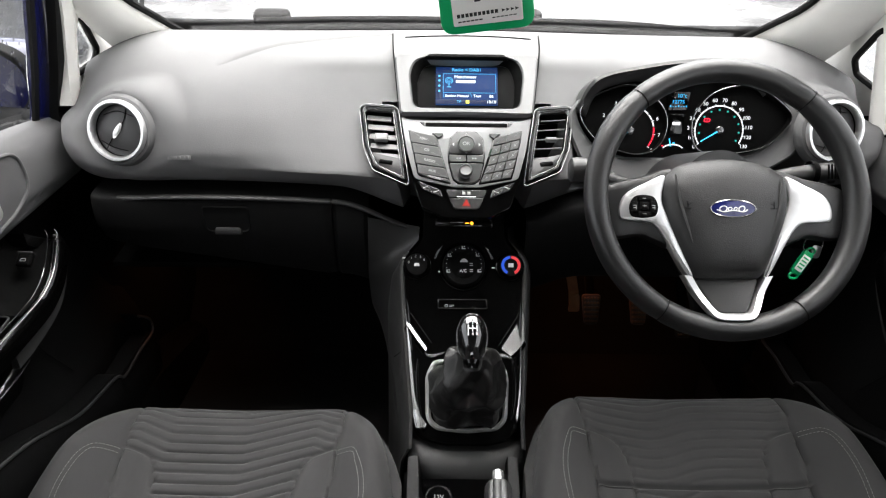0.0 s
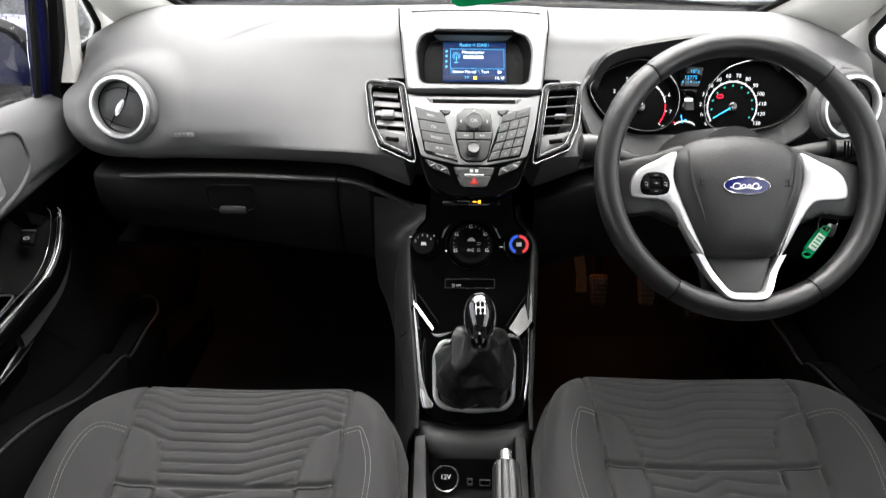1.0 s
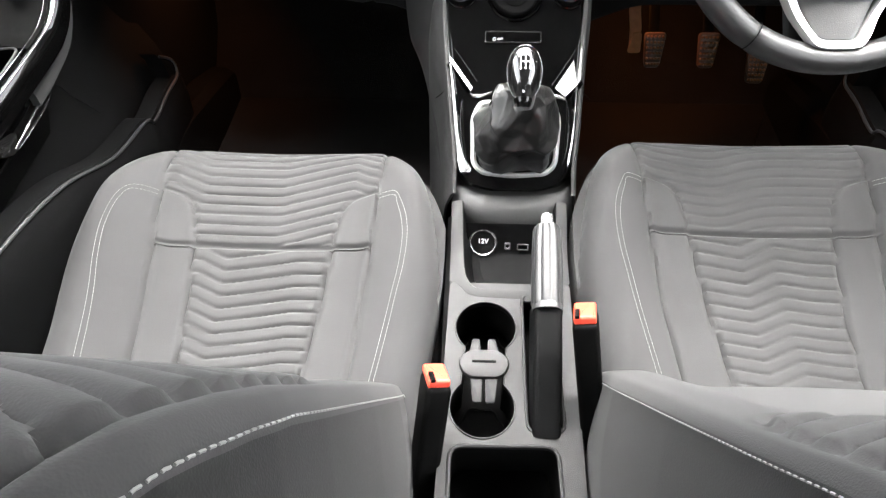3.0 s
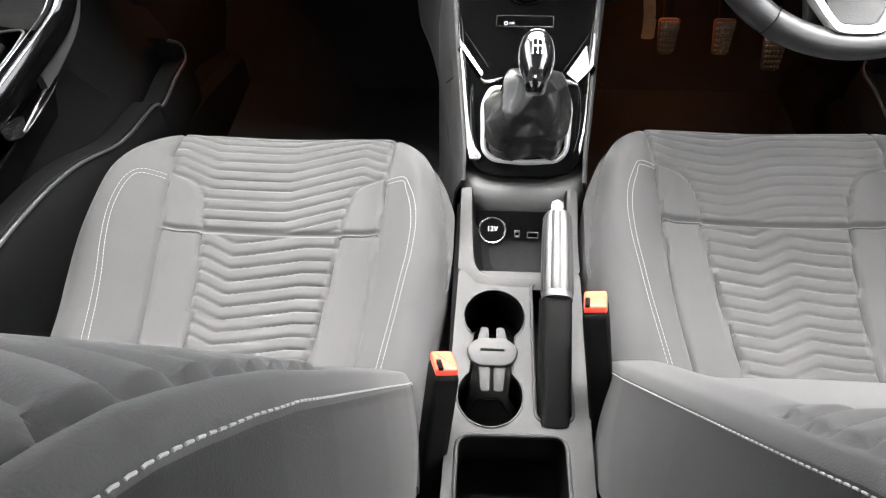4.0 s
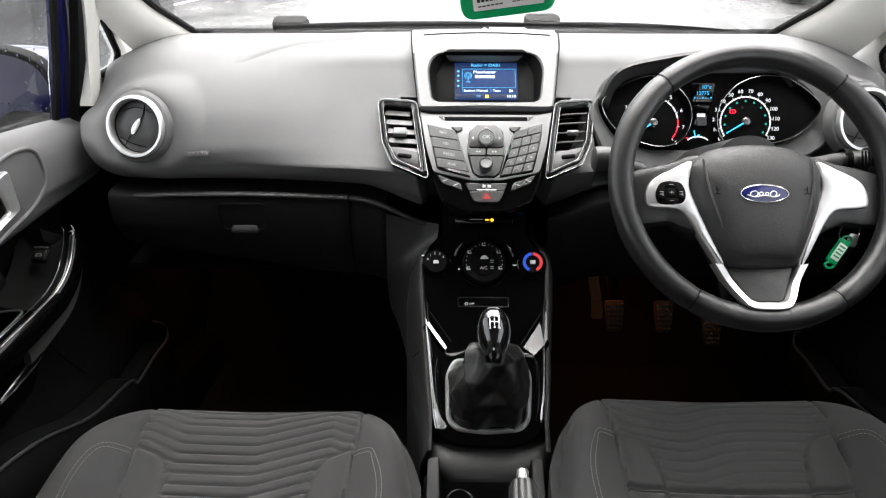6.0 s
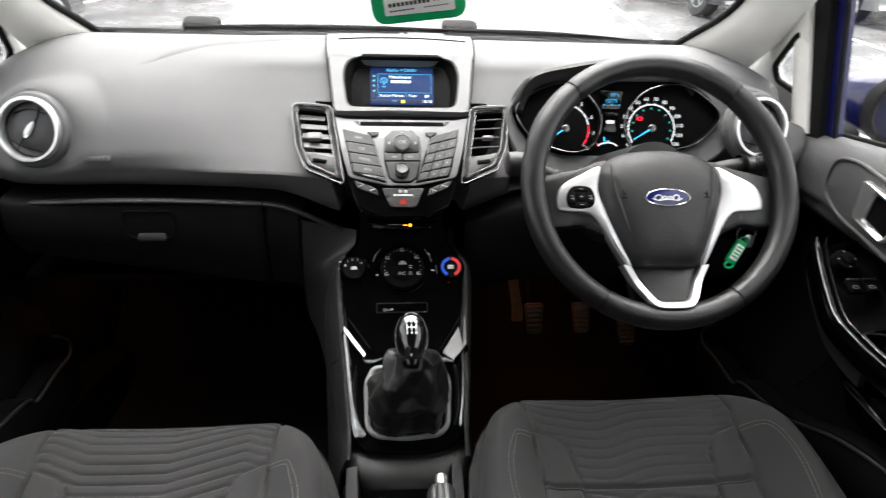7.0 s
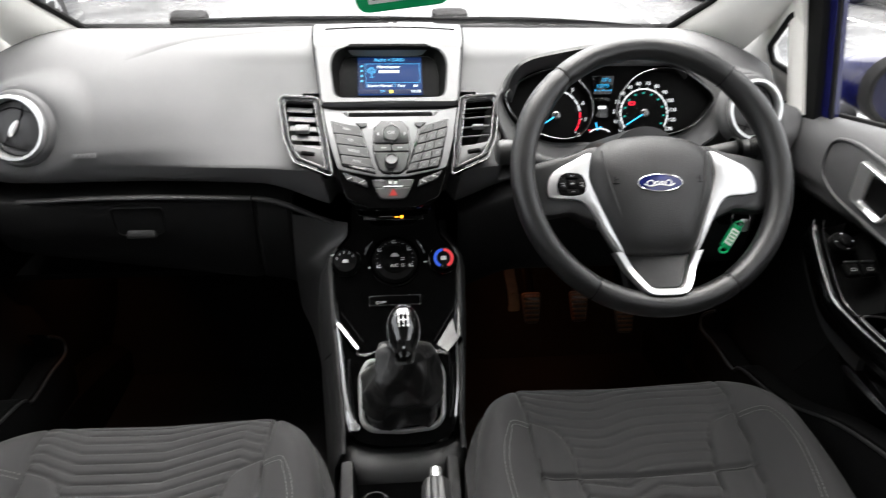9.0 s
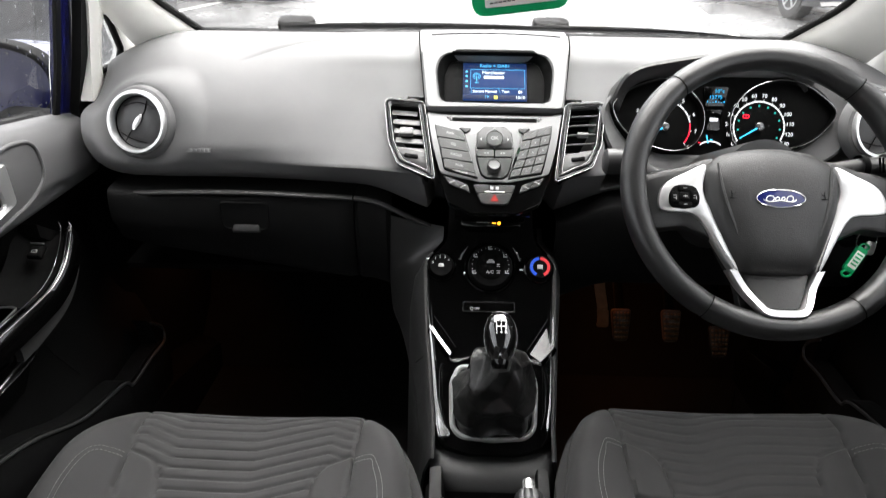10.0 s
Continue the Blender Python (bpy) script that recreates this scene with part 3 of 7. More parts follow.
SLAT = material("grey_slat_plastic", (0.11, 0.11, 0.111), 0.34, grain=0.3)
DAMPER = material("dark_damper_plastic", (0.030, 0.030, 0.031), 0.38, grain=0.3)


# end vents: a pod, a bright ring, a round damper with two leaves
def side_vent(sx):
    v = thing("side_air_vent", (sx * 0.532, 0.975, 0.945), "round air vent with a bright metal ring and dark damper", "air vent", "round dashboard vents")
    m = VENT_AT[sx]
    part("pod", move(lathe([(0.0545, -0.012), (0.0535, -0.006), (0.0515, -0.001), (0.0495, 0.0015), (0.0475, 0.002), (0.045, 0.004), (0.043, -0.02)], 64, False), m), PAD, v)
    part("ring", move(lathe([(r * 0.955, z) for r, z in ((0.0475, 0.002), (0.0478, 0.008), (0.046, 0.0115), (0.0425, 0.0115), (0.0408, 0.0085), (0.0400, 0.001), (0.0405, -0.01), (0.047, -0.01), (0.0475, 0.002))], 56, False), m), SILVER, v, "satin silver ring")
    part("cup", move(lathe([(0.038, 0.0), (0.037, -0.02), (0.02, -0.03), (0.0005, -0.03)], 40, False), m), DARKER, v)
    part("damper", move(lathe([(0.0005, 0.0035), (0.018, 0.003), (0.03, 0.001), (0.0375, -0.002), (0.038, -0.006), (0.0005, -0.006)], 40, False), m), DAMPER, v)
    line = [(-0.016, -0.031, 0.0025), (-0.008, -0.014, 0.0042), (0.002, 0.004, 0.0045), (0.008, 0.018, 0.0038), (0.008, 0.033, 0.0015)]
    part("split", move(tube(smooth_line(line, 4), 0.0007, 6), m), DARKER, v)
    for pts in ([(-0.026, 0.018, 0.002), (-0.005, 0.028, 0.0028), (0.02, 0.025, 0.002)], [(-0.026, -0.02, 0.002), (-0.005, -0.026, 0.0026), (0.018, -0.027, 0.002)]):
        part("split", move(tube(smooth_line(pts, 4), 0.0006, 6), m), DARKER, v)
    tab = lathe([(0.0004, 0.0), (0.003, 0.0006), (0.0042, 0.003), (0.003, 0.0062), (0.0004, 0.0068)], 20)
    part("thumb_tab", move(move(tab, Matrix.Diagonal((1, 3.2, 1, 1))), m @ pose(0.0, 0.0, 0.003, 0, 0, -22)), SILVER, v, "bright metal thumb tab")


side_vent(-1)
side_vent(1)

# ---- audio panel and screen ----
AUD = basis((0, 0.95, 0.907), (1, 0, 0), (0, 0.7328, 0.6805))
stack = thing("audio_panel", (0, 0.93, 0.83), "grey and gloss black audio panel with many buttons", "car radio")


def on_aud(bm, h=0.0):
    return move(bm, AUD @ pose(0, 0, h))


# grey screen housing: rises, then bends back over the dashboard's top
hood_out = [(-0.101, 0.068), (0.101, 0.068), (0.107, 0.12), (0.112, 0.165), (-0.112, 0.165), (-0.107, 0.12)]
recess = rounded([(-0.080, 0.078), (0.080, 0.078), (0.087, 0.135), (0.080, 0.158), (0.055, 0.1675), (-0.055, 0.1675), (-0.080, 0.158), (-0.087, 0.135)], 0.012, 4)
unit = thing("display_unit", (0, 1.03, 0.95), "grey hooded display unit with a small lit blue screen", "display")
part("housing", on_aud(frame_plate(rounded(hood_out, 0.004, 3), recess, 0.012, 0.003, 120), -0.001), GREYTRIM, unit)
top = []
for t, (v, h) in enumerate(smooth_line([(0.1645, 0.0105), (0.178, 0.0095), (0.20, -0.003), (0.225, -0.022), (0.25, -0.044)], 4)):
    w = 0.112 + 0.006 * t / 16
    top.append([tuple(AUD @ Vector((x, v, h - 0.003 * (x / 0.11) ** 2))) for x in np.linspace(-w, w, 17)])
part("housing_top", sheet(top, 0.02, (0, 0.3, -0.9)), GREYTRIM, unit)
for sx in (-1, 1):
    gap = [tuple(AUD @ Vector((sx * x, v, h))) for x, v, h in smooth_line([(0.1015, 0.068, 0.004), (0.1075, 0.12, 0.006), (0.1128, 0.165, 0.008), (0.115, 0.19, 0.003), (0.118, 0.225, -0.02)], 5)]
    part("joint", tube(gap, 0.0011, 6), DARKER, unit)
slot = [tuple(AUD @ Vector((x, 0.2185 - 0.35 * x * x, -0.0130 - 0.1 * x * x))) for x in np.linspace(-0.098, 0.105, 24)]
part("top_slot", tube(slot, 0.0012, 6), DARKER, unit, "fine dark slot across the housing")
rings = []
inner = resample(rounded([(-0.074, 0.083), (0.074, 0.083), (0.076, 0.13), (0.066, 0.158), (-0.066, 0.158), (-0.076, 0.13)], 0.01, 4), 96)
outer = resample(recess, 96)
shift = min(range(96), key=lambda s: sum(math.dist(outer[k], inner[(k + s) % 96]) for k in range(96)))
inner = [inner[(k + shift) % 96] for k in range(96)]
part("recess", on_aud(loft([[(x, y, 0.0095) for x, y in outer], [(x, y, -0.004) for x, y in inner]], caps=False)), DARKER, unit)
part("bezel", on_aud(plate(inner, 0.003, 0.001), -0.007), DARK, unit)
part("brow", on_aud(plate(rounded([(-0.066, 0.160), (0.066, 0.160), (0.058, 0.1685), (-0.058, 0.1685)], 0.003, 3), 0.006, 0.003), 0.009), DARKER, unit)
SCREENBLUE = glow("screen_blue", (0.010, 0.045, 0.18), 0.15)
SCREENDARK = glow("screen_navy", (0.004, 0.018, 0.08), 0.15)
SCREENTEXT = glow("screen_white", (0.78, 0.90, 1.0), 0.32)
SCREENCYAN = glow("screen_cyan", (0.10, 0.55, 0.95), 0.22)
SCREENYELLOW = glow("screen_yellow", (0.9, 0.75, 0.1), 0.25)
disp = part("display", on_aud(plate(rounded([(-0.047, 0.0895), (0.049, 0.0895), (0.049, 0.155), (-0.047, 0.155)], 0.001, 2), 0.002, 0.0004), -0.0045), SCREENBLUE, unit, "lit blue screen")
H = -0.0023


def scr(name, bm, mat, label=""):
    part(name, on_aud(bm, H), mat, disp, label)


def bar(x0, y0, x1, y1, t=0.0003):
    return plate([(x0, y0), (x1, y0), (x1, y1), (x0, y1)], t, 0.0001)


scr("title_band", bar(-0.0465, 0.145, 0.0485, 0.1545, 0.0002), SCREENDARK)
scr("status_band", bar(-0.0465, 0.090, 0.0485, 0.0985, 0.0002), SCREENDARK)
scr("side_band", bar(-0.0465, 0.0995, -0.037, 0.144, 0.0002), SCREENDARK)
for s, x, y, size, mm in (("Radio < DAB1", 0.001, 0.1498, 0.0078, SCREENCYAN), ("Manchester", -0.001, 0.1375, 0.0074, SCREENTEXT), ("Station", -0.024, 0.1045, 0.0062, SCREENTEXT), ("Manual", -0.005, 0.1045, 0.0062, SCREENTEXT), ("Text", 0.017, 0.1045, 0.0062, SCREENTEXT), ("TP", -0.011, 0.0945, 0.0062, SCREENCYAN), ("10:10", 0.039, 0.0945, 0.0066, SCREENTEXT)):
    scr("writing", move(letters(s, size, 0.0001), at(x, y, 0.0004)), mm)
x = -0.0155
for w in (0.0026, 0.0022, 0.0024, 0.0010, 0.0018, 0.0024, 0.0011, 0.004, 0.0022, 0.0022, 0.002):
    scr("station_bar", bar(x, 0.1273, x + w, 0.1318), SCREENTEXT)
    x += w + 0.0006
for pts in (((-0.0355, 0.143), (-0.0355, 0.110)), ((-0.0355, 0.110), (0.046, 0.110)), ((0.046, 0.110), (0.046, 0.143)), ((-0.0355, 0.143), (0.046, 0.143)), ((0.006, 0.110), (0.009, 0.1025)), ((-0.0345, 0.110), (-0.0345, 0.1015))):
    scr("rule", tube([(*p, 0.0003) for p in pts], 0.00025, 6), SCREENCYAN)
for r, a0, a1 in ((0.0055, -60, 240), (0.0034, -60, 240)):
    scr("aerial_wave", tube([(-0.0265 + r * math.cos(radians(a)), 0.131 + r * math.sin(radians(a)), 0.0004) for a in range(a0, a1 + 1, 20)], 0.0004, 6), SCREENCYAN)
scr("aerial_mast", bar(-0.0271, 0.1225, -0.0259, 0.1315), SCREENCYAN)
scr("aerial_foot", bar(-0.0295, 0.1195, -0.0235, 0.1207), SCREENCYAN)
scr("traffic_mark", bar(-0.0005, 0.0918, 0.0048, 0.0972), SCREENYELLOW)
for y in (0.139, 0.131, 0.122, 0.113):
    scr("side_mark", move(plate(circle(0.0019, 12), 0.0003, 0.0001), at(-0.0417, y)), SCREENCYAN)
scr("speaker_mark", bar(0.0365, 0.1022, 0.0385, 0.1066), SCREENTEXT)
scr("speaker_mark", bar(0.0392, 0.1028, 0.0418, 0.106), SCREENTEXT)

# dash-top sensor bead
sensor = thing("light_sensor", (0.006, 1.265, 1.02), "small clear sensor bead on the dashboard top", "sensor")
part("base", move(lathe([(0.013, 0), (0.012, 0.003), (0.008, 0.005)], 24), pose(0.006, 1.262, 1.018)), DARK, sensor)
part("bead", move(lathe([(0.0065, 0), (0.0062, 0.004), (0.0045, 0.0075), (0.0008, 0.009)], 20), pose(0.006, 1.262, 1.022)), GREYTRIM, sensor)

FASCIA = material("satin_grey_fascia", (0.165, 0.165, 0.168), 0.34, metal=0.3, vary=0.05, grain=0.1, grain_size=2500)
# faceplate: grey above, gloss black towards the bottom and sides
face = rounded([(-0.101, 0.0665), (-0.080, 0.061), (0.080, 0.061), (0.101, 0.0665), (0.092, 0.01), (0.078, -0.04), (0.066, -0.078), (0.034, -0.094), (-0.034, -0.094), (-0.066, -0.078), (-0.078, -0.04), (-0.092, 0.01)], 0.006, 3)
part("backplate", on_aud(plate(face, 0.012, 0.002), -0.012), GLOSS, stack)
grey = rounded([(-0.0995, 0.0655), (-0.080, 0.0605), (0.080, 0.0605), (0.0995, 0.0655), (0.0895, 0.010), (0.0775, -0.033), (0.070, -0.0365), (0.020, -0.0475), (-0.020, -0.0475), (-0.070, -0.0365), (-0.0775, -0.033), (-0.0895, 0.010)], 0.004, 3)
part("fascia", on_aud(plate(grey, 0.003, 0.001), -0.0005), FASCIA, stack, "satin grey fascia")
part("disc_slot", on_aud(plate(rounded([(-0.062, 0.0495), (0.062, 0.0495), (0.062, 0.056), (-0.062, 0.056)], 0.001, 2), 0.0008, 0.0003), 0.0024), DARKER, stack, "black disc slot")
for sx in (-1, 1):
    part("slot_corner", on_aud(plate(rounded([(sx * 0.063, 0.049), (sx * 0.071, 0.0565), (sx * 0.063, 0.0565)], 0.001, 2), 0.0012, 0.0005), 0.0022), GLOSS, stack)
BUTTON = material("grey_button", (0.019, 0.019, 0.0196), 0.32, vary=0.05, grain=0.2)

KEYDARK = material("dark_satin_key", (0.007, 0.007, 0.0072), 0.28, vary=0.05, grain=0.1)


def button(name, pts, h=0.0028, thick=0.0028, mat=None, r=0.0018):
    return part(name, on_aud(plate(rounded(pts, r, 3), thick, 0.0009), h), mat or BUTTON, stack, sharp=14)


def print_on(parent, body, x, y, size, h, mat=None, turn=0):
    part("print", on_aud(move(letters(body, size, 0.0001), at(x, y, 0, turn)), h), mat or PRINT, parent)


# gloss black wells that the keys sit in
for well in ([(-0.0880, 0.0440), (-0.0440, 0.0325), (-0.0230, -0.0440), (-0.0680, -0.0315), (-0.0722, -0.0285)], [(0.0412, 0.0315), (0.0842, 0.0450), (0.0826, 0.028), (0.0716, -0.020), (0.0672, -0.0348), (0.0182, -0.0440)], [(-0.0255, 0.0305), (-0.0145, 0.0422), (0.0145, 0.0422), (0.0255, 0.0305), (0.0280, 0.0035), (0.0270, -0.0105), (0.0200, -0.0372), (0.0115, -0.0440), (-0.0115, -0.0440), (-0.0200, -0.0372), (-0.0270, -0.0105), (-0.0280, 0.0035)]):
    part("key_well", on_aud(plate(rounded(well, 0.002, 3), 0.0008, 0.0003), 0.0020), GLOSS, stack, "gloss black well round the keys")
# five buttons at one side
lefts = [(-0.0865, 0.0425), (-0.0815, 0.0215), (-0.0775, 0.004), (-0.0735, -0.013), (-0.0705, -0.0285)]
rights = [(-0.0455, 0.0315), (-0.0405, 0.0145), (-0.0355, -0.003), (-0.0305, -0.020), (-0.0255, -0.0365)]
ends = [((-0.0835, 0.0225), (-0.0413, 0.0155)), ((-0.0788, 0.005), (-0.0363, -0.002)), ((-0.0748, -0.012), (-0.0313, -0.019)), ((-0.0715, -0.0275), (-0.0263, -0.0355)), ((-0.067, -0.0305), (-0.0245, -0.0425))]
for k, word in enumerate(("NAV", "CD", "RADIO", "AUX", "PHONE")):
    b = button("button", [lefts[k], rights[k], ends[k][1], ends[k][0]])
    mx, my = (lefts[k][0] + rights[k][0] + ends[k][0][0] + ends[k][1][0]) / 4, (lefts[k][1] + rights[k][1] + ends[k][0][1] + ends[k][1][1]) / 4
    print_on(b, word, mx, my, 0.0056, 0.0057, turn=-13)
# keypad at the other
rows = [((0.0425, 0.0305), (0.083, 0.0435)), ((0.0395, 0.017), (0.0815, 0.029)), ((0.0355, 0.001), (0.0785, 0.013)), ((0.0305, -0.015), (0.0745, -0.003)), ((0.0250, -0.029), (0.0705, -0.018)), ((0.0200, -0.0425), (0.066, -0.0335))]
keys = [["", ""], ["1", "2", "3"], ["4", "5", "6"], ["7", "8", "9"], ["*", "0", "#"]]
for k, names in enumerate(keys):
    (a, b), (c, d) = rows[k], rows[k + 1]
    for j, word in enumerate(names):
        f0, f1 = j / len(names) + 0.008, (j + 1) / len(names) - 0.008
        p = lambda q, r, f: (q[0] + (r[0] - q[0]) * f, q[1] + (r[1] - q[1]) * f)
        quad = [p(a, b, f0), p(a, b, f1), p(c, d, f1), p(c, d, f0)]
        quad = [(x, y + (0.0006 if i > 1 else -0.0006)) for i, (x, y) in enumerate(quad)]
        kb = button("key", quad, r=0.0012)
        if word:
            print_on(kb, word, sum(q[0] for q in quad) / 4, sum(q[1] for q in quad) / 4, 0.0048, 0.0057, turn=16)
for sx in (-1, 1):
    button("menu_button", [(sx * 0.052, 0.038), (sx * 0.0345, 0.038), (sx * 0.036, 0.033), (sx * 0.042, 0.0295)][:: sx], r=0.0015)
# navigation pad
pad_out = rounded([(-0.024, 0.03), (-0.014, 0.0405), (0.014, 0.0405), (0.024, 0.03), (0.0265, 0.004), (-0.0265, 0.004)], 0.006, 4)
part("navigation_pad", on_aud(plate(pad_out, 0.0035, 0.0012), 0.0025), BUTTON, stack)
ok = part("ok_button", move(lathe([(0.0125, 0.0), (0.0125, 0.0045), (0.011, 0.006), (0.0005, 0.0062)], 36), AUD @ pose(0, 0.019, 0.003)), BUTTON, stack)
part("ok_ring", move(lathe([(0.0128, 0.004), (0.0132, 0.0065), (0.0122, 0.0068), (0.0118, 0.0045), (0.0128, 0.004)], 36, False), AUD @ pose(0, 0.019, 0.003)), GRIP, ok)
print_on(ok, "OK", 0, 0.019, 0.008, 0.0093)
for x, y, turn in ((0, 0.0362, 0), (0, 0.0062, 180), (-0.0195, 0.019, 90), (0.0195, 0.019, -90)):
    part("arrow", move(plate([(-0.003, -0.0012), (0.003, -0.0012), (0, 0.0018)], 0.0004, 0.0001), AUD @ at(x, y, 0.006, turn)), PRINT, stack)
for sx in (-1, 1):
    b = button("seek_button", [(sx * 0.0262, 0.0025), (sx * 0.0006, 0.0025), (sx * 0.0006, -0.009), (sx * 0.0252, -0.009)][:: sx])
    for k in (0, 1):
        part("arrow", move(plate([(-0.0015, -0.0015), (0.0015, -0.0015), (0, 0.0018)], 0.0003, 0.0001), AUD @ at(sx * (0.010 + 0.004 * k), -0.0033, 0.0057, -sx * 90)), PRINT, b)
button("volume_base", [(-0.0255, -0.0105), (0.0255, -0.0105), (0.019, -0.036), (0.011, -0.0425), (-0.011, -0.0425), (-0.019, -0.036)], thick=0.0022, r=0.003, mat=KEYDARK)
vol = part("volume_knob", move(lathe([(0.0100, 0.0), (0.0096, 0.008), (0.0086, 0.011), (0.0075, 0.0116), (0.0068, 0.0108), (0.0005, 0.0104)], 40), AUD @ pose(-0.001, -0.0255, 0.004)), GREYTRIM, stack)
part("knob_ring", move(lathe([(0.0099, 0.0078), (0.0094, 0.0108), (0.0084, 0.0124), (0.0073, 0.0122), (0.0073, 0.010), (0.0099, 0.0078)], 40, False), AUD @ pose(-0.001, -0.0255, 0.004)), GRIP, vol, "silver knob rim")
# lower keys, lock and hazard
for sx in (-1, 1):
    a, b, c, d = (sx * 0.0725, -0.0385), (sx * 0.0385, -0.0525), (sx * 0.0345, -0.0645), (sx * 0.0635, -0.0525)
    m0, m1 = ((a[0] + b[0]) / 2, (a[1] + b[1]) / 2), ((c[0] + d[0]) / 2, (c[1] + d[1]) / 2)
    for quad in ([a, m0, m1, d], [m0, b, c, m1]):
        kb = button("lower_key", (quad if sx > 0 else quad[::-1]), h=-0.001, thick=0.004, mat=KEYDARK)
        cx, cy = sum(q[0] for q in quad) / 4, sum(q[1] for q in quad) / 4
        part("mark", move(bar(-0.004, -0.0005, 0.004, 0.0005), AUD @ at(cx, cy, 0.0031, -sx * 22)), PRINT, kb)
lock = button("lock_button", [(-0.030, -0.0525), (0.030, -0.0525), (0.0255, -0.0645), (-0.0255, -0.0645)], h=-0.001, thick=0.0045, mat=KEYDARK)
part("lock_mark", move(merge(bar(-0.006, -0.0025, -0.0015, 0.002), bar(0.0015, -0.0025, 0.006, 0.002), bar(-0.0055, 0.002, -0.005, 0.004)), AUD @ at(0, -0.0575, 0.0037)), PRINT, lock)
part("lock_line", move(bar(-0.014, -0.0006, 0.014, 0.0006), AUD @ at(0, -0.0635, 0.0037)), SILVER, lock)
haz = button("hazard_button", [(-0.0253, -0.0655), (0.0253, -0.0655), (0.019, -0.080), (0.014, -0.0825), (-0.014, -0.0825), (-0.019, -0.080)], h=-0.001, thick=0.005, mat=KEYDARK)
HAZRED = glow("hazard_red", (0.75, 0.03, 0.02), 0.10)
part("triangle", move(merge(plate([(-0.0062, -0.0045), (0.0062, -0.0045), (0, 0.0062)], 0.0005, 0.0001)), AUD @ at(0, -0.0735, 0.0042)), HAZRED, haz, "red warning triangle")


# centre air vents beside the audio panel
def centre_vent(sx):
    v = thing("centre_air_vent", (sx * 0.125, 0.95, 0.88), "tapered air vent with dark slats in a bright frame", "air vent", "centre dashboard vents")
    out = rounded([(0.1035, 0.076), (0.112, 0.0815), (0.156, 0.0845), (0.1625, 0.077), (0.1535, 0.012), (0.139, -0.024), (0.088, -0.047), (0.0845, -0.044)], 0.005, 4)
    inn = rounded([(0.1115, 0.0715), (0.150, 0.075), (0.1545, 0.070), (0.1455, 0.012), (0.132, -0.0165), (0.0945, -0.0345)], 0.004, 4)
    mid = rounded([(0.1065, 0.0755), (0.1555, 0.080), (0.159, 0.0745), (0.150, 0.012), (0.136, -0.0205), (0.0895, -0.041)], 0.005, 4)
    f = (lambda pts: pts) if sx > 0 else (lambda pts: [(-x, y) for x, y in pts][::-1])
    part("surround", on_aud(frame_plate(f(out), f(mid), 0.008, 0.002, 80), 0.0), GLOSS, v)
    part("frame", on_aud(frame_plate(f(mid), f(inn), 0.0095, 0.0022, 80, 0.002), 0.0), DARKCHROME, v, "smoked chrome frame")
    part("outer_edge", on_aud(tube([(x, y, 0.0074) for x, y in f(out)], 0.0005, 8, True), 0.0), POLISHED, v, "bright metal edge")
    part("inner_edge", on_aud(tube([(x, y, 0.0076) for x, y in f(inn)], 0.0004, 8, True), 0.0), POLISHED, v, "bright metal edge")
    part("duct", on_aud(loft([[(x, y, 0.006) for x, y in f(inn)], [(x * 0.97 + sx * 0.003, y, -0.03) for x, y in f(inn)]], caps=False), 0.0), DARKER, v)
    part("duct_back", on_aud(plate(f(inn), 0.002), -0.032), DARKER, v)
    for k in range(5):
        y = 0.064 - 0.0155 * k
        x0, x1 = 0.1135 - 0.0042 * k, 0.1515 - 0.0024 * k
        slat = rbox(x1 - x0, 0.0105, 0.0020, 0.0008, 2)
        part("slat", on_aud(move(slat, pose(sx * (x0 + x1) / 2, y, -0.002, -20 if sx < 0 else -64, 0, sx * 4))), SLAT, v)
    part("slider", on_aud(move(rbox(0.020 if sx < 0 else 0.017, 0.013 if sx < 0 else 0.006, 0.008, 0.002), pose(sx * 0.128, 0.030, 0.003, -12, 0, 0))), SLAT, v)
    flap = f(rounded([(0.097, -0.004), (0.1415, 0.006), (0.1405, 0.0005), (0.129, -0.0155), (0.0965, -0.032)], 0.003, 3))
    part("lower_flap", on_aud(plate(flap, 0.003, 0.001), 0.001), BUTTON, v)
    part("wheel", on_aud(move(rbox(0.020, 0.0065, 0.006, 0.002), pose(sx * 0.1195, -0.010, 0.0035, 0, 0, sx * 8))), DARKER, v)


centre_vent(-1)
centre_vent(1)


# ---- climate panel, gear lever and console ----
CPROF = [(0.975, 0.835), (0.965, 0.805), (0.943, 0.770), (0.914, 0.736), (0.873, 0.696), (0.80, 0.632), (0.714, 0.567), (0.69, 0.548), (0.672, 0.53)]
CLINE = smooth_line(CPROF, 12)
_d = np.array(CLINE)
CLEN = np.r_[0, np.cumsum(np.linalg.norm(np.diff(_d, axis=0), axis=1))]
CLEN = CLEN - CLEN[36] + 0.068


def on_climate(x, s, h=0.0):
    """The place at x across, s down the panel's slope and h above it."""
    y, z = np.interp(s, CLEN, _d[:, 0]), np.interp(s, CLEN, _d[:, 1])
    e = 0.006
    dy = np.interp(s + e, CLEN, _d[:, 0]) - np.interp(s - e, CLEN, _d[:, 0])
    dz = np.interp(s + e, CLEN, _d[:, 1]) - np.interp(s - e, CLEN, _d[:, 1])
    k = math.hypot(dy, dz) or 1.0
    return Vector((x, y + dz / k * h, z - dy / k * h))


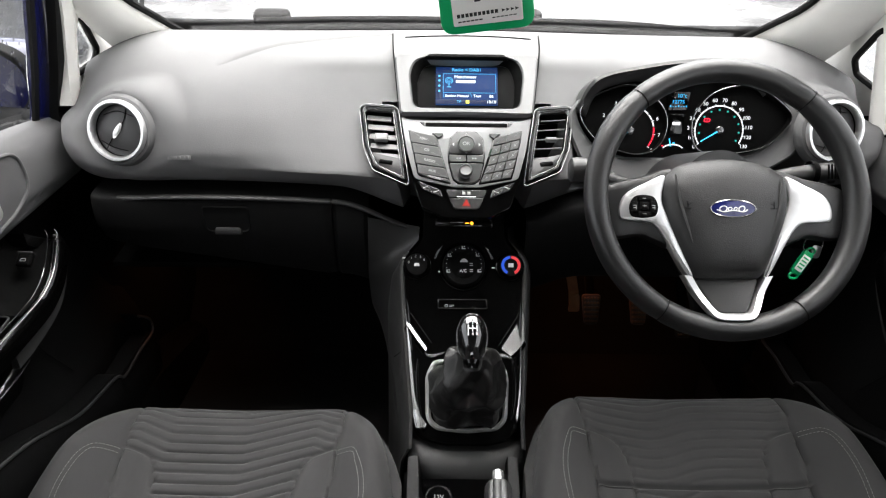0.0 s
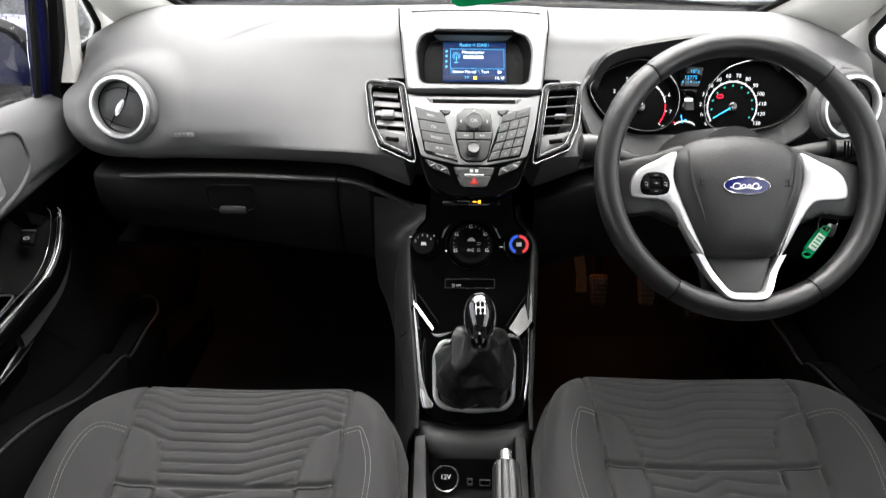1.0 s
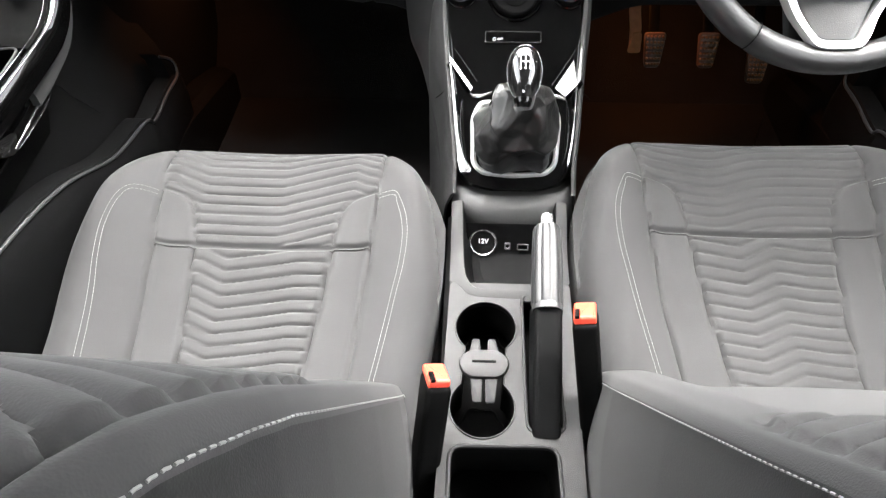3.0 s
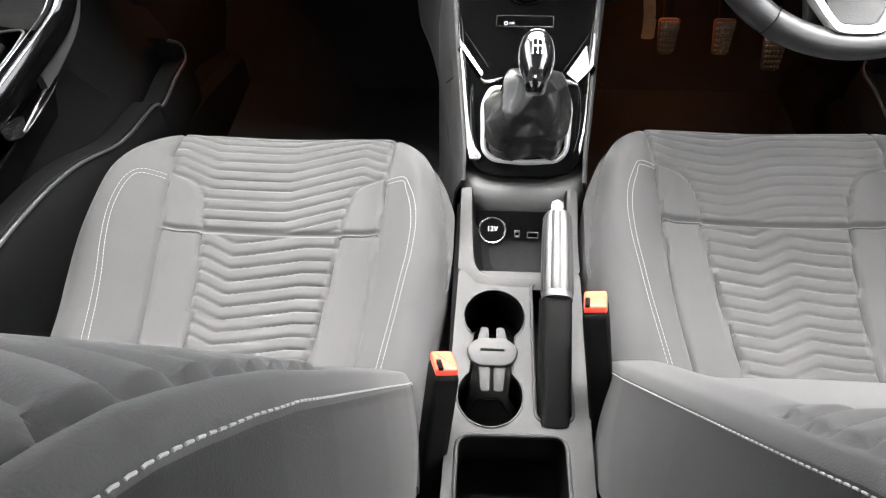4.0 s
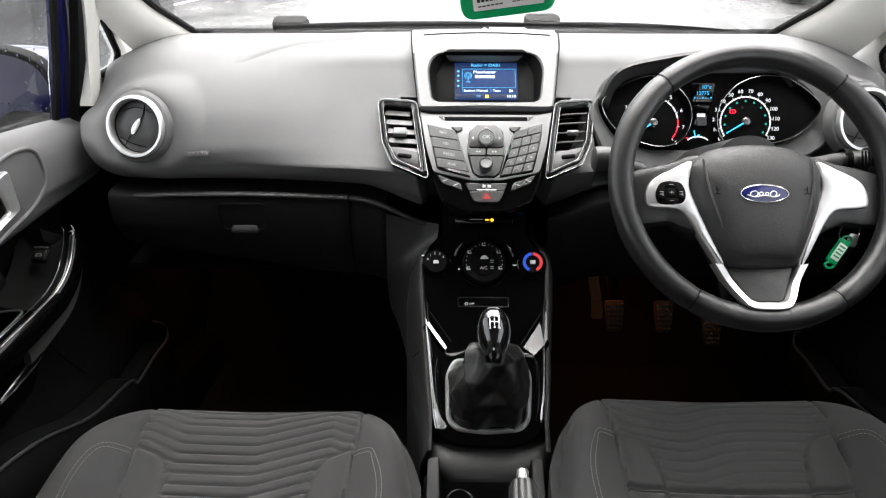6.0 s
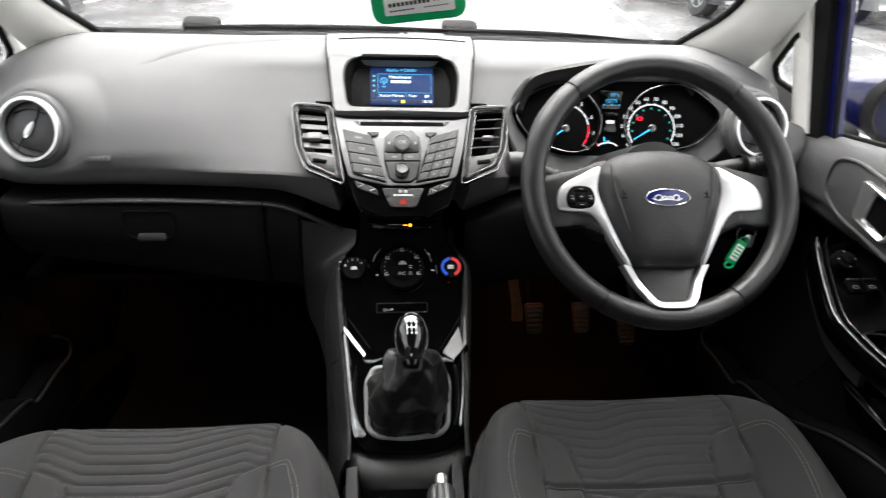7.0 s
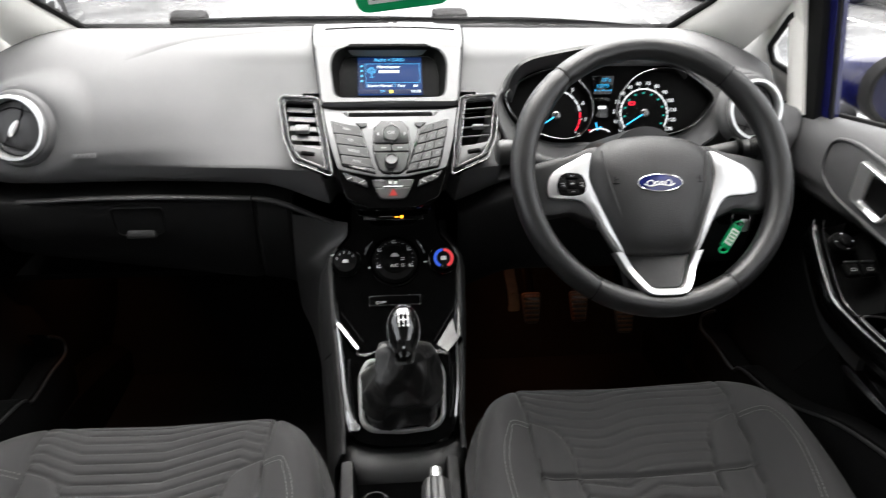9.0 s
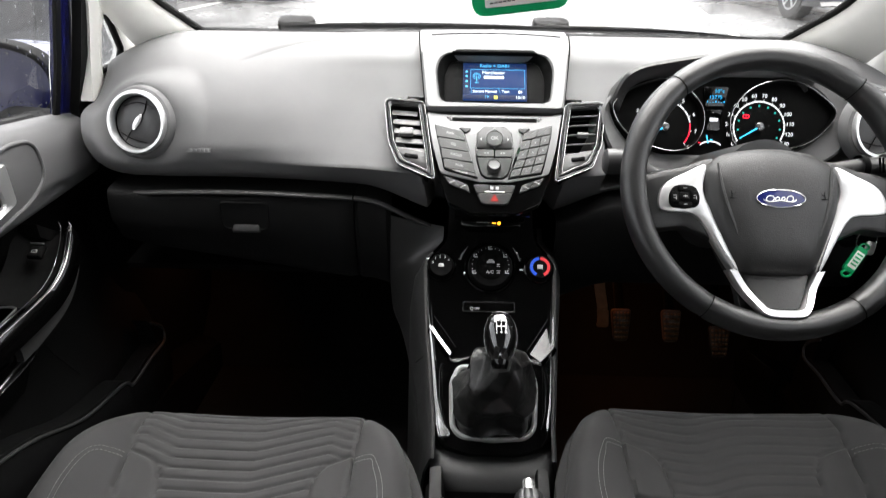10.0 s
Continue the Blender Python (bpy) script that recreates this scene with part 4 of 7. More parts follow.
def climate_m(x, s, h=0.0):
    o = on_climate(x, s, h)
    return basis(o, (1, 0, 0), on_climate(x, s - 0.01, h) - on_climate(x, s + 0.01, h))


def wrap(bm):
    """Bends a flat bmesh (x, -s, h) onto the panel."""
    for v in bm.verts:
        v.co = on_climate(v.co.x, -v.co.y, v.co.z)
    return bm


def half_width(s):
    return float(np.interp(s, [-0.05, 0.025, 0.040, 0.050, 0.065, 0.10, 0.15, 0.25, 0.30, 0.318, 0.328, 0.334, 0.338], [0.066, 0.070, 0.082, 0.093, 0.0975, 0.0965, 0.0935, 0.0865, 0.0815, 0.0765, 0.067, 0.052, 0.030]))


def lean_x(s):
    """The panel's middle drifts towards the driver on its way down."""
    return 0.004 * step(0.08, 0.30, s)


console = thing("gear_console", (0, 0.8, 0.42), "gloss black centre console with gear lever surround", "centre console")
ss = list(np.linspace(-0.04, 0.30, 46)) + list(np.linspace(0.305, 0.338, 12))
rows = []
for s in ss:
    w = half_width(s)
    row = []
    for k in range(-16, 17):
        f = k / 16
        rim = 0.0035 * step(0.86, 0.93, abs(f)) * step(0.09, 0.13, s) * (1 - step(0.315, 0.335, s))
        roll = 0.010 * max(0.0, (abs(f) - 0.955) / 0.045) ** 2
        row.append(tuple(on_climate(lean_x(s) + f * w, s, 0.004 + rim - roll)))
    rows.append(row)
part("gloss_panel", sheet(rows, 0.012, (0, 0.4, -0.8)), GLOSS, console)

# window reflections laid as bright strips along the panel's gloss edges: thin beside the dials, broad at the
# passenger's lower corner
def chamfer(sx, knots):
    """A bright strip for the edge's reflection. knots: s, inset of the outer line, width."""
    line = smooth_line(knots, 6)
    rows = []
    for t, h in ((0.0, 0.0058), (0.15, 0.0070), (0.85, 0.0078), (1.0, 0.0068)):
        rows.append([tuple(on_climate(lean_x(s) + sx * (half_width(s) - ins - w * t), s, h)) for s, ins, w in line])
    part("reflection_strip", sheet(rows, 0.003, (0, 0.3, -0.9)), BRIGHT, console, "bright strip for the reflection along the gloss panel")


chamfer(-1, [(0.085, 0.0035, 0.0006), (0.125, 0.003, 0.0009), (0.160, 0.003, 0.0018), (0.195, 0.003, 0.0042), (0.24, 0.003, 0.0050), (0.275, 0.003, 0.0062), (0.298, 0.003, 0.011), (0.310, 0.003, 0.0165), (0.316, 0.003, 0.013)])
chamfer(1, [(0.080, 0.003, 0.0007), (0.12, 0.003, 0.0010), (0.16, 0.0035, 0.0012), (0.20, 0.004, 0.0016), (0.24, 0.004, 0.0024), (0.275, 0.004, 0.0034), (0.296, 0.005, 0.0042), (0.306, 0.006, 0.0012)])
for sx in (-1, 1):
    # slanting facets running in to the lever, turned towards the middle; their reflections are bright colour
    if sx > 0:
        lo, hi = [(0.0905, 0.142), (0.074, 0.168), (0.0545, 0.1975)], [(0.0895, 0.186), (0.0815, 0.197), (0.0690, 0.2095)]
    else:
        lo, hi = [(0.0870, 0.148), (0.071, 0.170), (0.0545, 0.1935)], [(0.0885, 0.1625), (0.0745, 0.182), (0.0590, 0.2025)]
    lo, hi = smooth_line(lo, 6), smooth_line(hi, 6)
    dx = 0.003 if sx > 0 else 0.001
    rows = [[tuple(on_climate(dx + sx * (a[0] + (c[0] - a[0]) * t), a[1] + (c[1] - a[1]) * t, 0.0045 + 0.0035 * t)) for a, c in zip(lo, hi)] for t in ((0, 0.08, 0.5, 0.92, 1.0) if sx > 0 else (0.52, 0.58, 0.75, 0.94, 1.0))]
    part("facet", sheet(rows, 0.006, (0, 0.4, -0.8)), BRIGHT, console, "slanting gloss facet with its reflection as bright colour")
    back = [[tuple(on_climate(dx + sx * (c[0] + 0.0006), c[1] + 0.0005, 0.0080)) for c in hi], [tuple(on_climate(dx + sx * (c[0] + 0.004), c[1] + 0.005, 0.0040)) for c in hi]]
    part("facet_back", sheet(back, 0.002, (0, 0.4, -0.8)), GLOSS, console)
    part("facet_edge", tube([tuple(on_climate(dx + sx * (x - 0.004), s - 0.004, 0.0052)) for x, s in lo], 0.0006, 8), POLISHED, console)
    # bright crescent, a reflection in the gloss, that runs on from the facet towards the boot
    up = smooth_line([(0.0700, 0.2115), (0.058, 0.2060), (0.046, 0.2085), (0.036, 0.2150)] if sx > 0 else [(0.0600, 0.2040), (0.055, 0.2075), (0.044, 0.2070), (0.030, 0.2035)], 6)
    n_up = len(up) - 1
    rows = [[tuple(on_climate(dx + sx * x, s + (0.0062 if sx > 0 else 0.0040) * t * math.sin(math.pi * (0.08 + 0.86 * i / n_up)), 0.006 + 0.002 * math.sin(math.pi * t))) for i, (x, s) in enumerate(up)] for t in (0, 0.3, 0.7, 1)]
    part("crescent", sheet(rows, 0.003, (0, 0.3, -0.9)), BRIGHT, console, "bright crescent for a reflection beside the boot")
    # raised gloss shoulder between chamfer and boot frame
    path = [tuple(on_climate(lean_x(s) + sx * x, s, 0.0045)) for x, s in smooth_line([(0.0715, 0.214), (0.0735, 0.235), (0.0725, 0.262), (0.070, 0.285), (0.0655, 0.304)], 6)]
    part("shoulder", sweep(path, circle(0.0035, 14, 0.003), scale=lambda t: 0.25 + 1.5 * t * (1 - t) * 2), GLOSS, console)

# grey flanks of the console, flared to the floor
for sx in (-1, 1):
    rows = []
    for s in np.linspace(0.045, 0.345, 36):
        w = half_width(min(s, 0.30)) + 0.002
        p = on_climate(lean_x(s) + sx * w, s, 0.002)
        base = 0.30
        fl = (0.017 if sx < 0 else 0.007) + 0.006 * step(0.20, 0.08, s)
        rows.append([(p.x, p.y, p.z), (p.x + sx * 0.003, p.y + 0.001, p.z - 0.003), (p.x + sx * fl * 0.7, p.y + 0.004, p.z - 0.03), (p.x + sx * fl, p.y + 0.008, p.z - 0.08), (sx * (w + fl + 0.01), p.y + 0.02, base)])
    part("flank", sheet(rows, 0.004, (-sx, 0, 0)), CFLANK, console, "dark grey grained side of the console")
    seam = [tuple(on_climate(lean_x(0.2) + sx * (half_width(0.2) + 0.004 + 0.016 * t), 0.2 + 0.006 * t, -0.002 - 0.028 * t)) for t in (0, 0.5, 1)]
    part("seam", tube(seam, 0.0007, 6), DARKER, console)
# wings that sweep from the lower dashboard down into the flanks
WING = smooth_line([(0.004, 0.153, 0.947, 0.806), (0.015, 0.153, 0.945, 0.772), (0.03, 0.154, 0.946, 0.735), (0.055, 0.156, 0.952, 0.700), (0.075, 0.156, 0.960, 0.665), (0.095, 0.153, 0.960, 0.628), (0.12, 0.140, 0.948, 0.598), (0.15, 0.128, 0.915, 0.578), (0.19, 0.119, 0.875, 0.562), (0.23, 0.110, 0.820, 0.550), (0.28, 0.100, 0.775, 0.537)], 4)
for sx in (-1, 1):
    rows = []
    for s, x, y, z in WING:
        p = on_climate(lean_x(s) + sx * (half_width(s) + 0.002), s, 0.001)
        o = Vector((sx * x, y, z)) if sx < 0 else Vector((sx * (half_width(s) + 0.016), p.y + 0.045, p.z - 0.02))
        mid = p.lerp(o, 0.5) + Vector((0, 0.006, -0.004))
        rows.append([tuple(p * (1 - t) ** 2 + mid * 2 * t * (1 - t) + o * t * t) for t in (0, 0.06, 0.2, 0.4, 0.6, 0.8, 0.93, 1.0)])
    part("wing", sheet(rows, 0.004, (0, 0.5, -0.5)), CFLANK, console, "dark grey wing beside the climate panel")
# rounded nose below the panel, towards the seats
rows = []
for y, z in smooth_line([(0.704, 0.553), (0.690, 0.550), (0.676, 0.541), (0.667, 0.525), (0.665, 0.50), (0.672, 0.465), (0.680, 0.437)], 3):
    rows.append([(0.004 + 0.086 * k / 12, y + 0.020 * (k / 12) ** 4 + 0.012 * (k / 12) ** 2, z) for k in range(-12, 13)])
part("nose", sheet(rows, 0.02, (0, 1, 0)), CFLANKLIP, console, "dark grey rounded nose")

# knobs
for sx, ring in ((-1, False), (1, True)):
    m = climate_m(sx * 0.0735, 0.068, 0.004)
    k = part("temperature_dial" if ring else "fan_dial", move(lathe([(0.020, -0.004), (0.0195, 0.004), (0.0178, 0.012), (0.0165, 0.0135), (0.0005, 0.0135)], 44), m), DARK, console)
    part("dial_collar", move(lathe([(0.0225, 0.0), (0.0225, 0.002), (0.021, 0.003), (0.0200, 0.001)], 44, False), m), GLOSS, k)
    if ring:
        for a0, a1, mm in ((95, 245, glow("dial_blue", (0.03, 0.10, 0.62), 0.12)), (-65, 88, glow("dial_red", (0.72, 0.05, 0.06), 0.12))):
            n = 26
            sec = [[((0.0150 if q in (0, 3) else 0.0106) * math.cos(radians(a0 + (a1 - a0) * i / n)), (0.0150 if q in (0, 3) else 0.0106) * math.sin(radians(a0 + (a1 - a0) * i / n)), 0.0128 if q < 2 else 0.0142) for q in range(4)] for i in range(n + 1)]
            part("colour_arc", move(loft(sec), m), mm, k, "coloured half ring")
        part("window_mark", move(merge(bar(-0.004, -0.003, 0.004, 0.003)), m @ at(0, 0, 0.0136)), PRINTW, k)
    else:
        for i, s in enumerate("01234"):
            a = radians(165 - 33 * i)
            part("print", move(letters(s, 0.0056, 0.0001), m @ at(0.0130 * math.cos(a), 0.0130 * math.sin(a), 0.0138)), PRINTW, k)
        part("window_mark", move(plate(rounded([(-0.0045, -0.002), (0.0045, -0.002), (0.0035, 0.003), (-0.0035, 0.003)], 0.001, 2), 0.0003, 0.0001), m @ at(0, -0.001, 0.0136)), PRINTW, k)
    part("pointer", move(bar(-0.0028, -0.0009, 0.0028, 0.0009), m @ at(-0.0265 if ring else -0.0205, 0.0125 if not ring else -0.002, 0.001)), WHITEPRINT, console)
m = climate_m(0, 0.068, 0.004)
mode = part("mode_dial", move(lathe([(0.0345, -0.004), (0.0335, 0.004), (0.032, 0.011), (0.030, 0.0125), (0.0005, 0.013)], 56), m), DARK, console)
part("mode_collar", move(lathe([(0.0395, -0.002), (0.039, 0.004), (0.0375, 0.0055), (0.036, 0.004), (0.0355, -0.002)], 56, False), m), GLOSS, console)
part("inner_disc", move(lathe([(0.020, 0.0126), (0.021, 0.0142), (0.0195, 0.015), (0.0005, 0.015)], 44), m), DARKER, mode)
for i in range(5):
    a = radians(205 - 57 * i)
    px, py = 0.0265 * math.cos(a), 0.0265 * math.sin(a)
    part("vent_mark", move(merge(bar(-0.003, -0.0012, 0.003, 0.0002), bar(-0.003, 0.0, -0.0014, 0.0034), move(plate(circle(0.001, 10), 0.0003, 0.0001), at(0.001, 0.003))), m @ at(px, py, 0.0131)), PRINTW, mode)
    if i < 4:
        for da in (15, 29, 43):
            b = a - radians(da)
            part("dot", move(plate(circle(0.0006, 8), 0.0003, 0.0001), m @ at(0.0275 * math.cos(b), 0.0275 * math.sin(b), 0.0131)), PRINTW, mode)
part("print", move(letters("A/C", 0.0068, 0.0001), m @ at(-0.001, -0.010, 0.0152)), PRINTW, mode)
part("car_mark", move(plate(rounded([(-0.0065, -0.002), (0.0065, -0.002), (0.005, 0.001), (0.002, 0.0035), (-0.002, 0.0035), (-0.005, 0.001)], 0.001, 2), 0.0003, 0.0001), m @ at(0, 0.006, 0.0151)), PRINTW, mode)
for y in (0.002, -0.001, -0.008, -0.011):
    part("dash_mark", move(bar(-0.0025, -0.0004, 0.0025, 0.0004), m @ at(0.0115, y, 0.0151)), PRINTW, mode)
part("pointer", move(plate(circle(0.0016, 10), 0.0004, 0.0001), m @ at(-0.0385, -0.010, 0.0062)), WHITEPRINT, console)
for sx in (-1, 1):
    arc = [(0.047 * math.cos(a), 0.047 * math.sin(a), -0.001) for a in np.linspace(radians(90 + sx * 35), radians(90 + sx * 75), 10)]
    part("arc_edge", move(tube(arc, 0.0022, 8), m), GLOSS, console)
# off-switch strip
fr = rounded([(-0.0385, -0.0075), (0.0385, -0.0075), (0.0385, 0.0075), (-0.0385, 0.0075)], 0.001, 2)
strip = part("switch_frame", move(frame_plate(fr, shrink(fr, 0.0009), 0.003, 0.0004, 72), climate_m(-0.0015, 0.1290, 0.004)), DARKCHROME, console, "thin smoked chrome frame")
part("switch_strip", move(plate(shrink(fr, 0.0012), 0.002, 0.0004), climate_m(-0.0015, 0.1290, 0.004)), GLOSS, strip)
part("print", move(letters("OFF", 0.0044, 0.0001), climate_m(-0.019, 0.132, 0.0062)), PRINTW, strip)
part("start_mark", move(frame_plate(circle(0.0024, 16), circle(0.0018, 16), 0.0003, 0.0001, 16), climate_m(-0.027, 0.132, 0.0062)), PRINTW, strip)
# airbag lamp strip above the climate dials
AMBER = glow("amber_lamp", (1.0, 0.33, 0.02), 0.4)
m = climate_m(0, -0.002, 0.006)
lampstrip = part("lamp_strip", move(plate(rounded([(-0.045, -0.005), (0.045, -0.005), (0.045, 0.005), (-0.045, 0.005)], 0.002, 2), 0.002, 0.0006), m), GLOSS, console)
part("lamp_mark", move(merge(bar(0.002, -0.0008, 0.008, 0.0008), move(plate(circle(0.0026, 16), 0.0003, 0.0001), at(0.0125, 0))), m @ at(0, 0, 0.0021)), AMBER, lampstrip, "lit amber symbol")
part("lamp_print", move(bar(-0.022, -0.0004, -0.002, 0.0004), m @ at(0, 0.001, 0.0021)), PRINTW, lampstrip)
# ribs in the dark pocket under the hazard switch
for k in range(3):
    part("pocket_rib", tube([(x, 0.905 + 0.012 * k + 0.1 * x * x, 0.838 - 0.009 * k - 0.3 * x * x) for x in np.linspace(-0.055, 0.055, 12)], 0.0035, 8), GLOSS, console)

# gear lever: frame, boot, knob
lever = thing("gear_lever", (0.006, 0.77, 0.6), "gear lever with creased black boot and polished knob", "gear lever")
bo = rounded([(-0.058, -0.240), (-0.046, -0.215), (0.058, -0.215), (0.068, -0.240), (0.064, -0.305), (0.050, -0.3195), (0.004, -0.3235), (-0.042, -0.3195), (-0.056, -0.305)], 0.010, 4)
bi = shrink(bo, 0.0075)
part("boot_frame", wrap(frame_plate(bo, bi, 0.0085, 0.003, 90)), SILVER, lever, "satin silver surround")
rings = []
nb = 120
base_ring = resample(bi, nb)
cx = 0.0065
C0, TIP = on_climate(0.0065, 0.270, 0.004), Vector((0.0075, 0.723, 0.703))
for i in range(52):
    t = i / 51
    puff = 1 - 0.64 * t ** 1.6 - 0.13 * t ** 6
    centre = C0.lerp(TIP, t) + Vector((0, 0, 0.006 * math.sin(math.pi * t)))
    ring = []
    for x, ms in base_ring:
        ang = math.atan2(ms + 0.270, x - cx)
        fold = 1 + (0.022 * math.sin(3 * ang + 2.0) + 0.016 * math.sin(4 * ang + 3 * t)) * math.sin(math.pi * t)
        ring.append(tuple(centre + (on_climate(x, -ms, 0.004) - C0) * puff * fold))
    rings.append(ring)
boot = loft(rings)
bmesh.ops.recalc_face_normals(boot, faces=boot.faces)
boot.normal_update()
for v in boot.verts:
    # taut facets between sharp creases
    q = Vector((v.co.x * 17 + v.co.z * 6, v.co.y * 12 + 2.3, v.co.z * 14 - v.co.x * 6))
    near = noise.voronoi(q)[0]
    fine = noise.voronoi(q * 1.9 + Vector((4.1, 0.7, 2.9)))[0]
    v.co += v.normal * (0.006 - 0.0210 * min(0.8, near[1] - near[0]) - 0.0050 * min(0.6, fine[1] - fine[0]))
part("boot", boot, BOOT, lever, "creased soft black boot")
KN = basis((0.0075, 0.749, 0.724), (1, 0, 0), (0, 0.62, 0.784)) @ pose(0, 0, 0, -8, 0, 0)
# egg-shaped knob, its cap facing up and back
rings = []
for i in range(25):
    a = math.pi * i / 24
    yy = -0.0345 * math.cos(a)
    r = 0.0205 * math.sin(a) ** 0.75 * (1 + 0.10 * (yy / 0.0345)) + 0.0004
    rings.append([(r * math.cos(q), yy, r * 0.92 * math.sin(q)) for q in np.linspace(0, 2 * math.pi, 40, endpoint=False)])
knob = part("knob", move(loft(rings), KN), KNOBGLOSS, lever, "polished black egg-shaped knob")
hoop = [(0.0213 * math.cos(q) * (1 + 0.06 * math.sin(q)), 0.0343 * math.sin(q), 0.006) for q in np.linspace(0, 2 * math.pi, 64, endpoint=False)]
part("chrome_hoop", move(sweep(hoop, circle(0.0005, 8), True), KN), DARKCHROME, knob, "chrome hoop")
KP = KN @ pose(0, 0.012, 0.0172, -10, 0, 0)
part("gate_lines", move(merge(*[bar(x - 0.0006, -0.0045, x + 0.0006, 0.0045) for x in (-0.006, 0, 0.006)], bar(-0.006, -0.0006, 0.006, 0.0006)), KP @ pose(0, 0, 0.002)), WHITEPRINT, knob)
for s, x, y in (("1", -0.006, 0.0075), ("3", 0, 0.0078), ("5", 0.006, 0.0075), ("2", -0.006, -0.0078), ("4", 0, -0.0078), ("R", 0.006, -0.0078)):
    part("print", move(letters(s, 0.0058, 0.0003), KP @ at(x, y, 0.002)), WHITEPRINT, knob)
part("collar", move(lathe([(0.010, -0.040), (0.011, -0.037), (0.0125, -0.032), (0.0115, -0.024)], 30), KN @ pose(0, 0, 0, -90, 0, 0)), GLOSS, lever)

# rear console: grey tray with cup holders, socket, brake slot
tray = thing("console_tray", (0, 0.45, 0.42), "light grey plastic console tray with cup holders", "centre console")
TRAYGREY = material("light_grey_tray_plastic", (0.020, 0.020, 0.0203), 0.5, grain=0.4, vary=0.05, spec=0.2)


def keyhole():
    pts = [(-0.0325 + 0.0375 * math.cos(a), 0.505 + 0.0375 * math.sin(a)) for a in np.linspace(radians(-48), radians(228), 30)]
    pts += [(-0.0365 + 0.0375 * math.cos(a), 0.400 + 0.0375 * math.sin(a)) for a in np.linspace(radians(132), radians(408), 30)]
    return pts


cup_hole = keyhole()
slot_hole = rounded([(0.013, 0.555), (0.055, 0.555), (0.056, 0.372), (0.014, 0.372)], 0.012, 4)
bin_hole = rounded([(-0.072, 0.354), (0.047, 0.356), (0.052, 0.10), (-0.074, 0.10)], 0.016, 4)
outer = rounded([(-0.079, 0.572), (0.076, 0.572), (0.072, 0.05), (-0.092, 0.05)], 0.006, 3)
part("top", plate_holes(outer, [cup_hole, slot_hole, bin_hole], 0.518, 0.528), TRAYGREY, tray)
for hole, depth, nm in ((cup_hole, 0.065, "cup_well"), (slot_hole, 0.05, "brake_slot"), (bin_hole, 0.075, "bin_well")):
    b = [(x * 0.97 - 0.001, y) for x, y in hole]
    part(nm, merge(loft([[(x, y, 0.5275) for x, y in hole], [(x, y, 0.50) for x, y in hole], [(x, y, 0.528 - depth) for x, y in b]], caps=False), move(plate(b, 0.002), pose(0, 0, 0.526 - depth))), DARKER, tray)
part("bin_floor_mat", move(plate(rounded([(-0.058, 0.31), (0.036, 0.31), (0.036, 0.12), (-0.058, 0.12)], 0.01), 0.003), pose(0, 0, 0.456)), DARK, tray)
part("cup_rim", tube([(x, y, 0.5285) for x, y in cup_hole], 0.0011, 8, True), TRAYGREY, tray, "rounded rim of the cup holders")
part("slot_rim", tube([(x, y, 0.528) for x, y in slot_hole], 0.002, 8, True), TRAYGREY, tray)
part("bin_rim", tube([(x, y, 0.528) for x, y in bin_hole], 0.0025, 8, True), TRAYGREY, tray)
for x, y, r in ((-0.0365, 0.400, 0.026), (-0.0325, 0.505, 0.026)):
    part("cup_foot", tube([(x + r * math.cos(a) * (1 + 0.08 * math.cos(6 * a)), y + r * math.sin(a) * (1 + 0.08 * math.cos(6 * a)), 0.466) for a in np.linspace(0, 2 * math.pi, 60, endpoint=False)], 0.0013, 6, True), DARK, tray)
for sx, x in ((-1, -0.083), (1, 0.0725)):
    rows = [[(x + sx * (-0.004 if k == 0 else 0.003 * k) , y, z) for k, z in enumerate((0.527, 0.52, 0.45, 0.30))] for y in np.linspace(0.05, 0.69, 12)]
    part("side", sheet(rows, 0.003, (-sx, 0, 0)), DARK, tray)
# socket pocket ahead of the tray: a rounded pale lip round a dark recess
lip = smooth_line([(-0.066, 0.690), (-0.064, 0.640), (-0.061, 0.594), (-0.055, 0.573), (-0.042, 0.5625), (0.0, 0.560), (0.034, 0.5615), (0.052, 0.570), (0.058, 0.592), (0.061, 0.640), (0.063, 0.690)], 5)
band, bowl = [], []
for x, y in lip:
    c = Vector((-0.001, 0.66))
    d = (Vector((x, y)) - c)
    inner = c + d * 0.80
    z = 0.5298 + 0.028 * step(0.60, 0.70, y)
    edge = (-0.0800, y) if x < -0.0415 and y > 0.575 else (0.0765, y) if x > 0.05 and y > 0.575 else (x * 1.16, y - 0.014)
    band.append([(edge[0], edge[1], z - 0.003), ((edge[0] + x) / 2, (edge[1] + y) / 2, z), (x, y, z + 0.0005), (x + (inner.x - x) * 0.12, y + (inner.y - y) * 0.12, z - 0.003)])
    bowl.append([(x + (inner.x - x) * 0.12, y + (inner.y - y) * 0.12, z - 0.003), (x + (inner.x - x) * 0.45, y + (inner.y - y) * 0.45, 0.517), (inner.x, inner.y, 0.500), (inner.x * 0.8, min(inner.y + 0.012, 0.68), 0.496)])
part("pocket_lip", sheet(band, 0.004, (0, 0, -1)), TRAYGREY, tray, "rounded light grey lip of the pocket")
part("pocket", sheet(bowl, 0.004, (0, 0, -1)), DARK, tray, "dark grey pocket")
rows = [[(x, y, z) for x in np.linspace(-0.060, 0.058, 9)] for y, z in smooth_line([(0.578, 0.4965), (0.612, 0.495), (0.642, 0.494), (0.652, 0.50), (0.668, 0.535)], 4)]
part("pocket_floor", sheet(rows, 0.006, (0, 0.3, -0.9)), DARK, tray)
